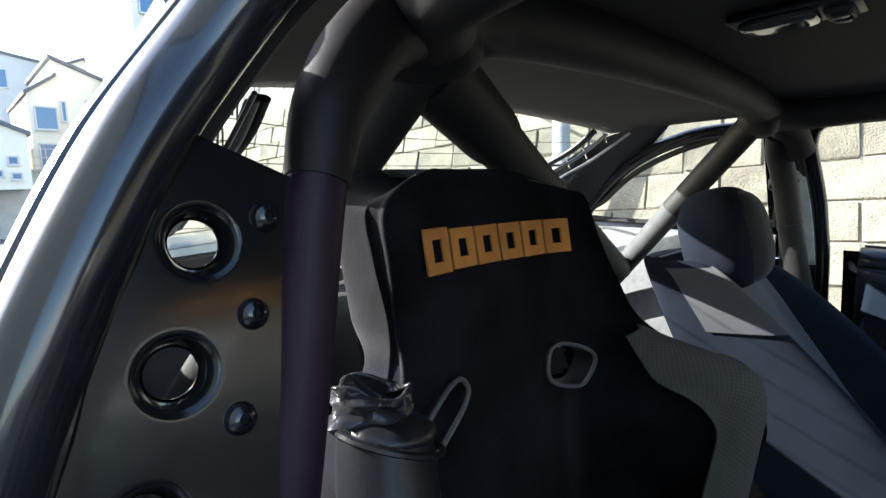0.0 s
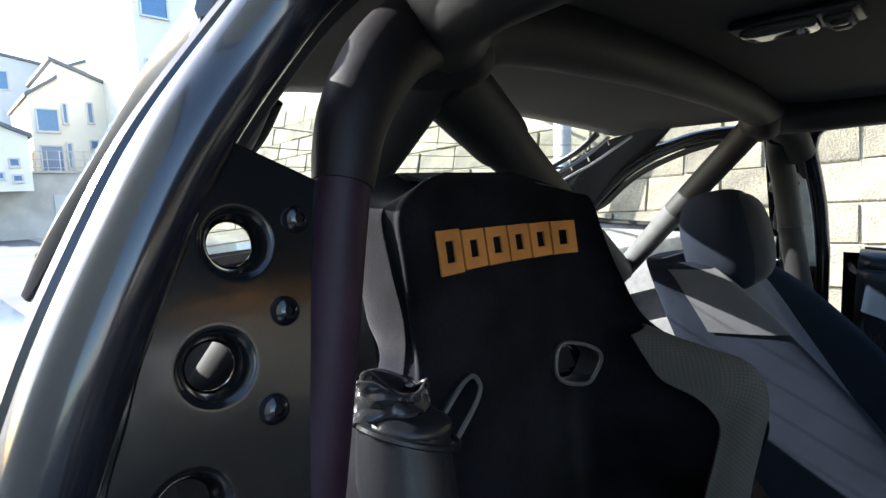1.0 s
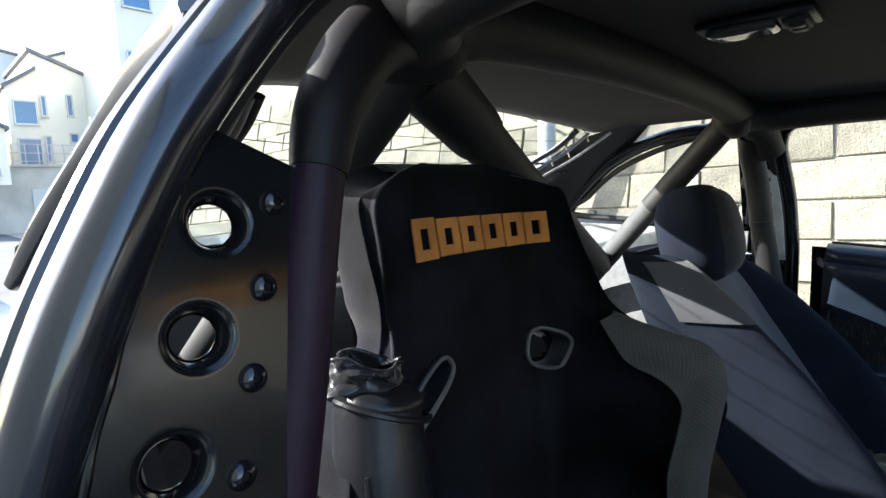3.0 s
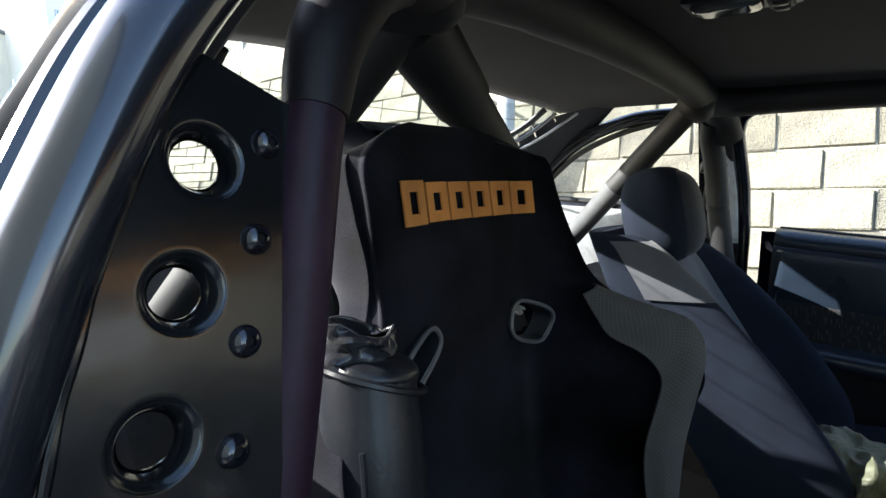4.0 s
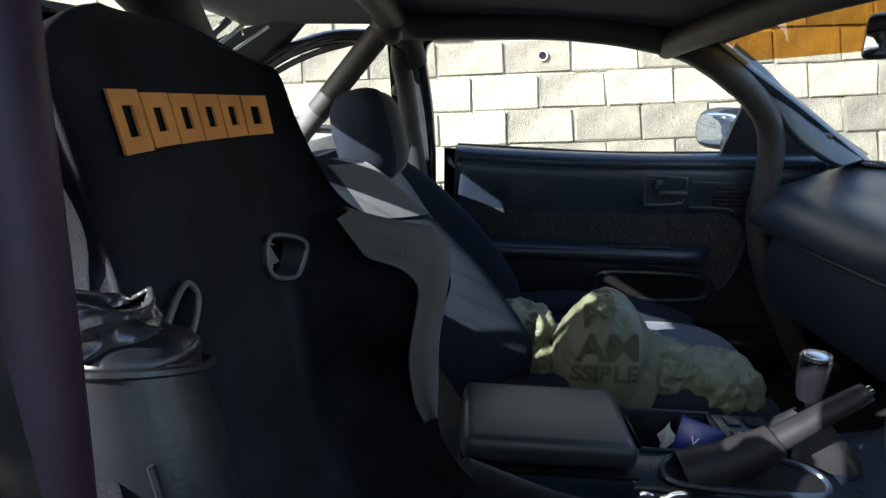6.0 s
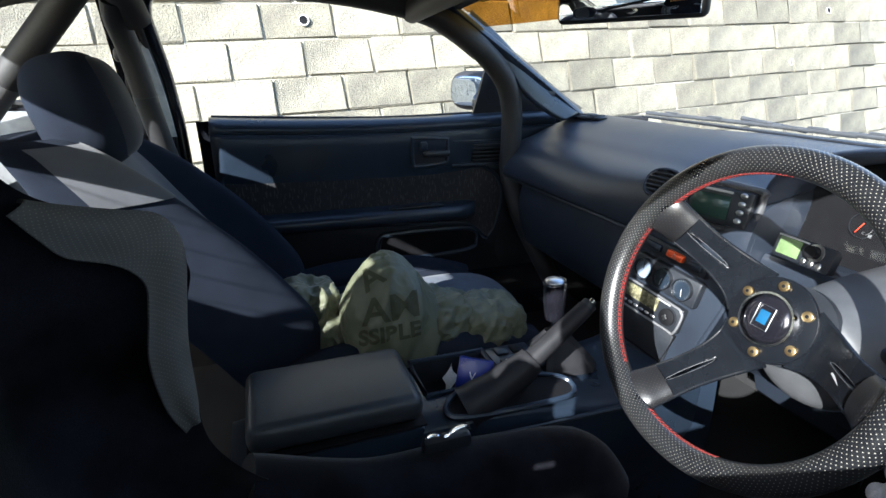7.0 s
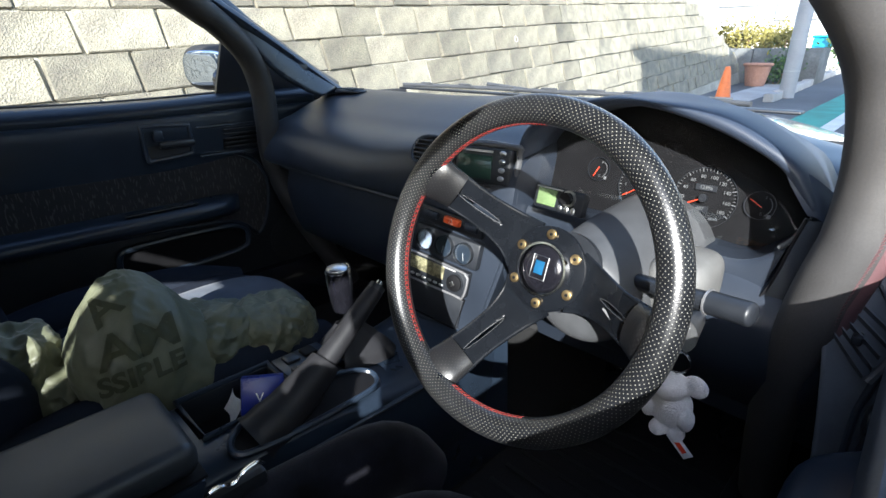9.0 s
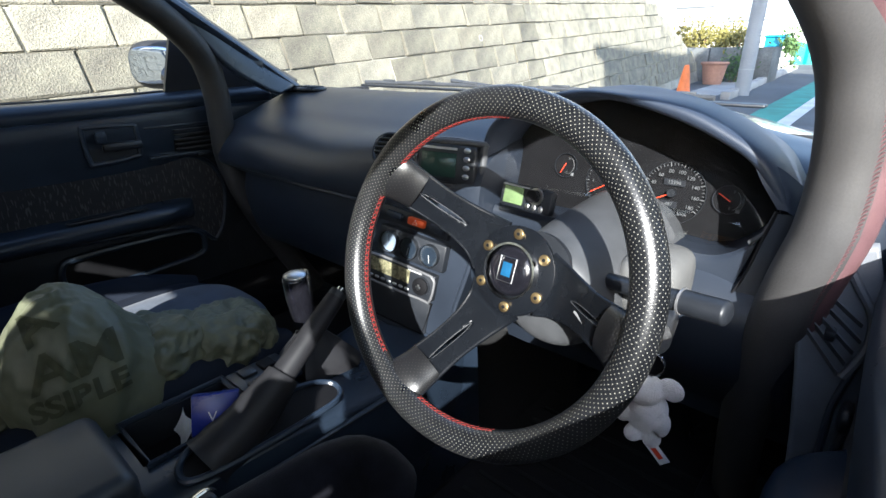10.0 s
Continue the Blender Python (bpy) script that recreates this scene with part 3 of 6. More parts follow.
    # out of view; set where its shadow falls on the street and wall end
    house(6.6, 4.4, .1, 5.0, 6.6, 6.7, "gable", STUCCO, "unseen plain cream house across the street, added for its shadow", [(0.0, 3.6, 1.6, 1.2)], .6)
    house(3.5, 46, 1.2, 9.0, 8, 5.6, "gable", STUCCO_W, "pale house where the street bends", [(-1.5, 3.6, 1.6, 1.2), (1.6, 3.6, 1.6, 1.2)], 1.4)


POLEGREY = mat("grey_pole_sleeve", (0.34, 0.35, 0.36), 0.7, bump=0.2, fine=50, scale=3)
TEALBLUE = mat("teal_blue_plastic", (0.02, 0.30, 0.42), 0.4, bump=0.05)
PLANTERGREY = mat("stained_grey_concrete", (0.15, 0.155, 0.15), 0.9, bump=0.6, fine=30, depth=0.01, scale=2, var=0.3)
SHUTTER = mat("pale_grey_louvre", (0.36, 0.38, 0.41), 0.5, bump=0.05)


# ---- the car: shell ----
RAIL = [(.785, -.70, .40), (.782, -.70, .70), (.763, -.702, .90), (.749, -.705, .96), (.725, -.709, 1.03), (.702, -.714, 1.079), (.675, -.72, 1.127), (.640, -.722, 1.175), (.612, -.70, 1.215), (.600, -.62, 1.238), (.594, -.48, 1.247),
        (.592, -.33, 1.246), (.598, -.18, 1.234), (.612, -.04, 1.203), (.632, .08, 1.15), (.655, .22, 1.07), (.68, .37, .98), (.70, .50, .91)]


def car_shell():
    car = thing("car_shell", (0, 0, 0.2), "black coupe body shell with stripped metal behind the seats", "car", kind="structure")
    for sgn in (1, -1):
        rail = [(sgn * x, y, z) for x, y, z in RAIL]
        part("door_frame", tube(rail, 0.0195, 16, 5, ref=(sgn, 0, 0.35), flat=0.9), PAINT, car, "gloss black door aperture frame")
        part("weatherstrip", tube([(sgn * (x - .016), y + (-.012 if y < -.6 else 0), z - .010) for x, y, z in RAIL], 0.008, 8, 5), RUBBER, car, "black rubber door seal")
        part("drip_moulding", tube([(sgn * (x + .012), y - .022, z + .006) for x, y, z in RAIL[2:9]], 0.006, 8, 5), PAINT, car)
        # skin behind the door: pillar, quarter panel below the side window, sail panel
        part("quarter_panel", thick_quad([(sgn * .80, -.71, .40), (sgn * .768, -.71, .93), (sgn * .72, -1.25, .965), (sgn * .74, -1.9, .93), (sgn * .78, -1.9, .40)], .03, sgn), PAINT, car)
        part("pillar_skin", thick_quad([(sgn * .758, -.735, .94), (sgn * .64, -.74, 1.185), (sgn * .622, -.80, 1.195), (sgn * .742, -.80, .945)], .02, sgn), PAINT, car)
        roof_edge = [(sgn * .615, -.79, 1.212), (sgn * .60, -.95, 1.205), (sgn * .61, -1.10, 1.15), (sgn * .645, -1.22, 1.06), (sgn * .67, -1.29, .985)]
        part("quarter_frame", tube(roof_edge, 0.022, 12, 6, flat=.8), PAINT, car, "black painted metal round the side window")
        part("quarter_sill", tube([(sgn * .715, -.77, .955), (sgn * .69, -1.05, .96), (sgn * .665, -1.30, .972)], 0.020, 12, 5), PAINT, car)
        part("quarter_seal", tube([(sgn * .700, -.785, .98), (sgn * .635, -.785, 1.195), (sgn * .60, -.93, 1.185), (sgn * .615, -1.09, 1.125), (sgn * .645, -1.2, 1.045), (sgn * .66, -1.25, .99), (sgn * .70, -.80, .978)], 0.008, 8, 6), RUBBER, car)
        qg = part("quarter_window", sheet([[(sgn * .715, -.78, .965), (sgn * .635, -.78, 1.20)], [(sgn * .69, -1.03, .965), (sgn * .605, -.95, 1.195)], [(sgn * .67, -1.27, .975), (sgn * .61, -1.1, 1.14)]], 4, 3), CLEAR, car, "side window glass")
        qg.visible_shadow = False
        # bare metal sail panel with lightening holes and a bundle of loose wires
        # driver's side panel is made wider, out of view, to shade the bag
        shade_extra = .045 if sgn > 0 else 0.0
        sail = part("sail_panel", sheet([[(sgn * (.56 - shade_extra), -.98, 1.245 + shade_extra * .3), (sgn * .60, -1.05, 1.19)], [(sgn * (.50 - shade_extra), -1.15, 1.205 + shade_extra * .5), (sgn * .615, -1.16, 1.11)], [(sgn * (.53 - shade_extra), -1.36, 1.10 + shade_extra * .5), (sgn * .65, -1.28, 1.0)], [(sgn * (.56 - shade_extra), -1.60, .98), (sgn * .67, -1.45, .95)]], 5, 5), BLACK, car, "bare black sail panel metal")
        for k, (fx, fy, fz, r) in enumerate(((.55, -1.18, 1.165, .016), (.575, -1.24, 1.12, .010), (.565, -1.30, 1.095, .013), (.59, -1.33, 1.06, .008), (.60, -1.40, 1.02, .011))):
            part("access_hole", ring(r * .55, r, .006, Matrix.Translation((sgn * (fx - .016), fy, fz)) @ pose(0, 0, 0, 35, 0, sgn * 70)), BLACK, sail)
        part("tensioner_rod", tube([(sgn * .468, -1.05, 1.214), (sgn * .468, -1.153, 1.153), (sgn * .470, -1.241, 1.112), (sgn * .48, -1.42, 1.02)], .0035, 8, 5), ALU, car, "bright metal rod along the rear pillar")
        part("hinge_arm", tube([(sgn * .448, -1.10, 1.214), (sgn * .446, -1.17, 1.166), (sgn * .448, -1.26, 1.124), (sgn * .46, -1.44, 1.03)], .010, 10, 5, flat=.35), SILVERPLASTIC, car, "bright hinge strip along the rear pillar")
        part("hinge_rail", tube([(sgn * .425, -1.12, 1.222), (sgn * .424, -1.18, 1.180), (sgn * .426, -1.28, 1.134), (sgn * .44, -1.46, 1.04)], .012, 10, 5, flat=.6), BLACK, car)
        for y, z in ((-1.11, 1.196), (-1.165, 1.158), (-1.215, 1.136)):
            part("wire_loop", tube([(sgn * .470, y, z), (sgn * .462, y - .01, z + .028), (sgn * .45, y - .028, z + .030), (sgn * .445, y - .045, z + .002)], .0016, 6, 5), PALECABLE, car)
        loops = [(sgn * (.49 + .02 * math.sin(k * 1.3)), -1.18 - .035 * k, 1.195 - .022 * k + .012 * math.cos(k * 2.2)) for k in range(12)]
        part("wiring", tube(loops, .0035, 6, 4), BLACK, car, "loose black wires")
        part("sill", box((sgn * .74, -.42, .315), (.12, 2.35, .23), .03), PAINT, car)
        part("kick_panel", box((sgn * .715, .62, .58), (.03, .30, .68), .006), CARPET, car)
        part("inner_quarter", thick_quad([(sgn * .685, -.78, .962), (sgn * .645, -1.30, .968), (sgn * .63, -1.60, .94), (sgn * .60, -1.60, .45), (sgn * .62, -.78, .45)], .01, sgn), ALU_DULL, car, "bare painted metal inside the rear quarter")
        fr = [(sgn * .70, .50, .91), (sgn * .655, .22, 1.08), (sgn * .625, .06, 1.17), (sgn * .58, -.06, 1.235)]
        part("windscreen_pillar_trim", tube([(x - sgn * .030, y - .005, z - .012) for x, y, z in fr], .036, 14, 6, flat=.55), DOORTRIM, car, "dark plastic pillar trim")
        part("trim_plug", box((sgn * .612, .30, 1.00), (.012, .06, .022), .005, None), BLACK, car)
    cover = [[(-.600, .02, 1.185), (-.603, .04, 1.20), (-.622, .05, 1.205)], [(-.600, .12, 1.112), (-.606, .125, 1.145), (-.640, .125, 1.150)], [(-.602, .219, .998), (-.612, .24, 1.045), (-.652, .26, 1.066)],
             [(-.604, .30, .945), (-.622, .34, .98), (-.662, .37, .995)], [(-.606, .36, .920), (-.630, .42, .935), (-.668, .46, .945)]]
    thicken(part("pillar_cover", sheet(cover, 5, 4), DOORTRIM, car, "dark plastic windscreen pillar cover"), .012, 1.0)
    # roof
    part("roof_skin", sheet([[(x * k, y - bow * (1 - (x / .6) ** 2), z - .05 * abs(x / .6) ** 2.6) for x in (-.60, -.45, -.2, 0, .2, .45, .60)] for y, z, k, bow in ((-.02, 1.262, 1, 0), (-.15, 1.295, 1, 0), (-.5, 1.312, 1, 0), (-.8, 1.314, 1, 0), (-1.0, 1.310, .96, .03), (-1.12, 1.304, .90, .20))], 4, 3), PAINT, car)
    # rear deck, boot lid and bare bulkhead
    part("rear_deck", box((0, -1.60, .90), (1.24, .38, .02), .005), CARPET, car)
    part("boot_lid", sheet([[(x, y, z - .03 * (x / .7) ** 2) for x in (-.57, -.3, 0, .3, .57)] for y, z in ((-1.78, .955), (-2.0, .965), (-2.35, .955), (-2.42, .80))], 4, 3), PAINT, car)
    # unseen hump, added to keep sun off the passenger seat's bolster
    part("sun_block_hump", box((.0, -1.13, .70), (.62, .26, .50), .06, None, 4), CARPET, car, "unseen black carpeted hump added behind the seats to block sun")
    part("rear_bulkhead", box((0, -1.42, .70), (1.2, .02, .46), .004), BULK, car, "ribbed grey panel behind the seats")
    part("floor_pan", box((0, -.4, .235), (1.40, 2.3, .02), .004), CARPET, car)
    part("firewall", box((0, .72, .56), (1.36, .04, .64), .01), CARPET, car)
    part("bonnet", sheet([[(x, y, z - .05 * (x / .75) ** 2 - .12 * max(0.0, x - .25)) for x in (-.74, -.4, 0, .25, .4, .74)] for y, z in ((.66, .915), (.9, .905), (1.3, .87), (1.75, .80), (2.0, .70))], 4, 3), PAINT, car, "black bonnet")
    part("cowl", sheet([[(x, y, .905 - .03 * (x / .7) ** 2 - .15 * max(0.0, x - .25)) for y in (.57, .64, .71)] for x in (-.68, -.35, 0, .25, .45, .68)], 2, 2), BLACK, car)
    for sgn in (1, -1):
        part("wing", thick_quad([(sgn * .77, .52, .90), (sgn * .78, 1.95, .74), (sgn * .82, 1.95, .35), (sgn * .82, .52, .35)], .03, sgn), PAINT, car)
    ws = part("windscreen", sheet([[(x, yb + .10 * (1 - (x / .7) ** 2), zb) for x in (-.66 * k, -.33 * k, 0, .33 * k, .66 * k)] for yb, zb, k in ((.52, .915, 1.04), (.30, 1.04, .99), (.06, 1.17, .93), (-.07, 1.245, .89))], 4, 4), CLEAR, car, "clear windscreen")
    ws.visible_shadow = False
    bn = part("sun_strip", sheet([[(x, yb + .10 * (1 - (x / .7) ** 2) - .004, zb) for x in (-.58, -.3, 0, .3, .58)] for yb, zb in ((.055, 1.170), (-.045, 1.232))], 4, 4), BANNER, car, "orange film strip along the top of the windscreen")
    bn.visible_shadow = False
    rw = part("rear_window", sheet([[(x * w, ye - .15 * (1 - x * x), z) for x in (-1, -.8, -.4, 0, .4, .8, 1)] for z, ye, w in ((1.236, -1.11, .50), (1.14, -1.21, .525), (1.06, -1.30, .55), (.95, -1.47, .60))], 4, 4), TINTED, car, "faintly tinted rear window with heater lines")
    for k in range(9):
        z = 1.20 - .027 * k
        t = (1.236 - z) / .176
        part("heater_line", tube([(x * (.48 + .045 * t), -1.112 - .19 * t - .15 * (1 - x * x) + .004, z) for x in (-.95, -.6, -.2, .2, .6, .95)], .0008, 4, 4), HEATER, rw)
    rw.visible_shadow = False
    part("bumper", box((0, 2.05, .45), (1.6, .2, .4), .08), PAINT, car)
    for sgn in (1, -1):
        for y in (1.25, -1.3):
            wh = part("wheel", tube([(sgn * .62, y, .31), (sgn * .82, y, .31)], .31, 28, 0), RUBBER, car)
            part("rim", disc(.22, .02, Matrix.Translation((sgn * .825, y, .31)) @ pose(0, 0, 0, 0, 0, 90 * sgn)), ALU, wh)
    return car


def thick_quad(pts, t, sgn):
    bm = bmesh.new()
    f = bm.faces.new([bm.verts.new(p) for p in pts])
    r = bmesh.ops.extrude_face_region(bm, geom=[f])
    bmesh.ops.translate(bm, verts=[v for v in r["geom"] if isinstance(v, bmesh.types.BMVert)], vec=(-sgn * t, 0, 0))
    return bm


ALU_DULL = mat("grey_primer_metal", (0.30, 0.31, 0.32), 0.42, metal=0.5, bump=0.15, fine=60, var=0.2, scale=8)
HEATER = mat("amber_heater_line", (0.20, 0.13, 0.07), 0.6, bump=0)
BULK = mat("grey_ribbed_panel", (0.20, 0.19, 0.18), 0.8, bump=0.3, fine=300)


def headliner():
    rows = []
    for y, z, w, dip in ((-.01, 1.222, .53, .02), (-.15, 1.262, .56, .035), (-.45, 1.285, .575, .045), (-.75, 1.287, .575, .05), (-1.0, 1.282, .56, .05), (-1.13, 1.277, .535, .055)):
        rows.append([(w * u, y - (.14 * (1 - u * u) if y < -1.1 else 0), z - dip * abs(u) ** 2.2) for u in (-1, -.85, -.5, 0, .5, .85, 1)])
    hl = solo("headliner", sheet(rows, 5, 3), HEADLINER, "dark grey cloth headliner under the roof", "headliner", "structure")
    thicken(hl, .008, 1.0)
    return hl


# ---- roll cage ----
HOOP = [(.668, -.665, .30), (.671, -.672, .62), (.672, -.681, .80), (.647, -.694, .90), (.621, -.706, 1.00), (.597, -.718, 1.10), (.578, -.727, 1.152), (.540, -.738, 1.195), (.485, -.756, 1.224),
        (.42, -.768, 1.238), (.30, -.77, 1.25), (0, -.77, 1.256)]
SIDE = [(.46, -.765, 1.222), (.515, -.70, 1.226), (.528, -.55, 1.232), (.53, -.36, 1.232), (.535, -.20, 1.216), (.548, -.06, 1.185), (.580, .07, 1.115), (.620, .155, 1.035), (.637, .190, .95),
        (.638, .200, .86), (.622, .208, .775), (.610, .240, .67), (.600, .310, .52), (.600, .40, .33)]
# the far leg keeps closer to the door
FAR_LEG = [(.548, -.06, 1.185), (.585, .07, 1.118), (.612, .165, 1.035), (.634, .202, .95), (.648, .212, .86), (.662, .222, .76), (.652, .265, .62), (.630, .345, .46), (.615, .42, .33)]


def roll_cage():
    cage = thing("roll_cage", (0, -.7, .25), "black padded tubular roll cage inside the car", "roll cage")
    full = HOOP + [(-x, y, z) for x, y, z in HOOP[-2:6:-1]] + [(-x + .012, y - .034, z) for x, y, z in HOOP[6::-1]]
    part("main_hoop", tube(full, 0.0157, 20, 8), TUBE, cage, "purple-black painted steel hoop")
    part("hoop_padding", tube(HOOP[8:] + [(-x, y, z) for x, y, z in HOOP[-2:5:-1]], 0.031, 20, 8, wobble=.03), FOAM, cage, "black foam padding")
    part("hoop_sleeve", tube([(.5935, -.7195, 1.112), (.578, -.727, 1.152), (.540, -.738, 1.195), (.485, -.756, 1.224)], lambda t: .0168 + .011 * t, 20, 8, wobble=.03), SLEEVE, cage, "dark brown-black wrapped sleeve")
    part("hoop_padding", tube([(-x + .012, y - .034, z) for x, y, z in HOOP[1:7]] + [(-.535, -.755, 1.19)], .0245, 18, 6), FOAM, cage, "black foam padding")
    part("tape_band", tube([(-.609, -.740, 1.0), (-.613, -.739, .985)], .0256, 18, 0), BLACK, cage)
    for sgn in (1, -1):
        stay = [(sgn * .455, -.785, 1.212), (sgn * .50, -.945, 1.04), (sgn * .549, -1.106, .863), (sgn * .60, -1.27, .68)]
        cut = Vector(stay[1]).lerp(Vector(stay[2]), .05)
        part("backstay", tube([stay[0], stay[1], cut], .0275, 18, 6), FOAM, cage)
        part("backstay_foot", tube([cut, stay[2], stay[3]], .0265, 18, 6), FOAM if sgn > 0 else GREYPAD, cage, "grey padded lower end")
        part("tape_band", tube([Vector(stay[1]).lerp(Vector(stay[2]), .05), Vector(stay[1]).lerp(Vector(stay[2]), .10)], .0285, 18, 0), GREYPAD, cage)
        part("side_bar", tube([(sgn * x, y, z) for x, y, z in SIDE[:7]], .031, 20, 6, wobble=.02), FOAM, cage)
        leg = [(sgn * x, y, z) for x, y, z in (SIDE[5:] if sgn > 0 else FAR_LEG)]
        part("front_leg", tube(leg, .031, 20, 8, wobble=.02), LEGPAD if sgn > 0 else FOAM, cage, "leather-wrapped padded leg" if sgn > 0 else "")
        part("foot_plate", box((sgn * .612, .43, .30), (.12, .12, .006), .002), BLACK, cage)
    # wrapped junction at the hoop's corners
    for sgn in (1, -1):
        part("junction_wrap", blob((sgn * .463, -.775, 1.218), (.052, .04, .036), sub=3, amp=.006, freq=30), FOAM, cage, "bulky wrapped joint")
    diag = [(.445, -.795, 1.205), (.12, -.90, 1.092), (-.22, -1.005, .975), (-.545, -1.104, .865)]
    part("diagonal_brace", tube(diag, .029, 20, 6), FOAM, cage)
    part("brace_sleeve", tube([diag[0], Vector(diag[0]).lerp(Vector(diag[1]), .42)], lambda t: .034 - .002 * t, 20, 6, wobble=.04), FOAM, cage, "loose padded sleeve")
    part("header_bar", tube([(.545, -.13, 1.196), (.3, -.115, 1.215), (0, -.11, 1.222), (-.3, -.115, 1.215), (-.545, -.13, 1.196)], .029, 18, 6), FOAM, cage)
    part("leg_strip", tube([(x + .013, y + .004, z + .004) for x, y, z in SIDE[6:12]], .0255, 20, 8), PINKLEATHER, cage, "faded red-brown leather strip")
    # red stitches down the driver's leg padding
    path = spline([(x + .020, y - .023, z + .002) for x, y, z in SIDE[6:12]], 10)
    st = bmesh.new()
    for k in range(0, len(path) - 1):
        a, b = path[k], path[k + 1]
        for t in (.15, .65):
            c = a.lerp(b, t)
            st = join(st, tube([c + Vector((-.003, 0, -.004)), c + Vector((.004, 0, .004))], .0009, 5, 0))
    part("stitching", st, PINKLEATHER, cage, "red stitching")
    return cage


def plate_y(z):
    return -.722 + .20 * (1.12 - z)


def gusset():
    g = thing("gusset_plate", (.66, -.70, .72), "gloss black steel gusset with dimple-die holes between pillar and cage", "gusset plate")
    left = [(.651, 1.134), (.662, 1.118), (.680, 1.085), (.697, 1.053), (.716, 1.007), (.731, .96), (.744, .91), (.752, .82)]
    right = [(.603, 1.112), (.607, 1.095), (.613, 1.07), (.620, 1.04), (.630, 1.00), (.643, .95), (.656, .90), (.676, .81)]
    holes = [(.655, 1.088, .0112), (.672, 1.036, .0112), (.691, .983, .0112), (.706, .930, .0112), (.717, .877, .0112)]

    def keep(c):
        return any((c.x - x) ** 2 + (c.z - z) ** 2 < (r * 1.5) ** 2 for x, z, r in holes)
    rows = []
    for (lx, lz), (rx, rz) in zip(left, right):
        rows.append([(rx + (lx - rx) * k / 4, plate_y(rz + (lz - rz) * k / 4), rz + (lz - rz) * k / 4) for k in range(5)])
    skin = sheet(rows, 24, 18, hole=keep)
    for v in skin.verts:
        for x, z, r in holes:
            d = math.hypot(v.co.x - x, v.co.z - z)
            if d < r * 1.5 or (v.is_boundary and d < r * 1.75):
                nx, nz = x + (v.co.x - x) * r * 1.5 / d, z + (v.co.z - z) * r * 1.5 / d
                v.co = Vector((nx, plate_y(nz), nz))
    bm = bmesh.new()
    pl = part("plate", skin, PLATEBLACK, g)
    thicken(pl, .003, 0)
    tilt = pose(0, 0, 0, 11.3, 0, 0)
    for x, z, r in holes:
        bm = bmesh.new()
        seg = 48
        loops = []
        for rr, dy in ((1.92, -.0012), (1.84, -.0001), (1.62, .0000), (1.48, -.0002), (1.36, -.0010), (1.24, -.0028), (1.13, -.0054), (1.06, -.0078), (1.02, -.0098), (1.0, -.0112), (.98, -.0116), (.955, -.0112), (.955, -.0095)):
            loops.append([bm.verts.new((r * rr * math.cos(2 * math.pi * k / seg), dy, r * rr * math.sin(2 * math.pi * k / seg))) for k in range(seg)])
        for a, b in zip(loops, loops[1:]):
            for k in range(seg):
                q = (k + 1) % seg
                bm.faces.new((a[k], a[q], b[q], b[k]))
        put(bm, Matrix.Translation((x, plate_y(z) + .0016, z)) @ tilt)
        part("dimple_rim", bm, PLATEBLACK, g, "pressed flare round the hole")
    for k in range(7):
        z = 1.096 - .0425 * k
        x = .625 + .30 * (1.096 - z)
        m = Matrix.Translation((x, plate_y(z) + .0012, z)) @ tilt
        bm = bmesh.new()
        seg = 28
        loops = [[bm.verts.new((rr * math.cos(2 * math.pi * q / seg), dy, rr * math.sin(2 * math.pi * q / seg))) for q in range(seg)]
                 for rr, dy in ((.0072, 0), (.0072, .0008), (.0068, .0022), (.0060, .0036), (.0048, .0047), (.0036, .0053), (.0025, .0056), (.0024, .0035))]
        for a, b in zip(loops, loops[1:]):
            for q in range(seg):
                bm.faces.new((a[q], a[(q + 1) % seg], b[(q + 1) % seg], b[q]))
        put(bm, m)
        b = part("bolt", bm, GLOSSBLACK, g, "black button-head bolt")
        part("socket", disc(.0024, .0006, m @ Matrix.Translation((0, .0036, 0)), 6), DIALFACE, b)
    # the weld bead along the pillar
    part("weld_bead", tube([(x + .001, plate_y(z) + .001, z) for x, z in left], .0024, 10, 24, wobble=.7), PLATEBLACK, g, "rough painted weld bead")
    pg = thing("gusset_plate", (-.66, -.70, .72), "pale drilled steel gusset beside the far pillar", "gusset plate")
    rows = [[(-.652 - .012 * k / 3, y0 + wd * k / 3, z) for k in range(4)] for y0, wd, z in ((-.750, .012, 1.145), (-.742, .020, 1.08), (-.735, .028, 1.0), (-.728, .032, .90))]
    thicken(part("plate", sheet(rows, 4, 3), PALESTEEL, pg), .003, 0)
    for k in range(7):
        z = 1.09 - .035 * k
        part("bolt", disc(.006, .004, Matrix.Translation((-.650, -.742 + .13 * (1.10 - z), z)) @ Matrix.Rotation(math.pi * .62, 4, "Z"), 14), DIALFACE, pg)
    return g


PLATEBLACK = mat("black_plate_paint", (0.008, 0.009, 0.010), 0.22, coat=0.3, spec=0.4, bump=0.10, fine=45, depth=0.0012, var=0.2, scale=12)
SLEEVE = mat("brown_black_wrap", (0.009, 0.007, 0.009), 0.55, spec=0.3, bump=0.3, fine=200, depth=0.0006, scale=20, var=0.25)
PALESTEEL = mat("pale_primed_steel", (0.50, 0.50, 0.47), 0.5, metal=0.2, bump=0.1, fine=60)
GREYPAD = mat("grey_foam_padding", (0.085, 0.088, 0.092), 0.7, bump=0.25, fine=300, depth=0.0006, scale=14, var=0.15)


# ---- driver's bucket seat ----
SX = 0.398
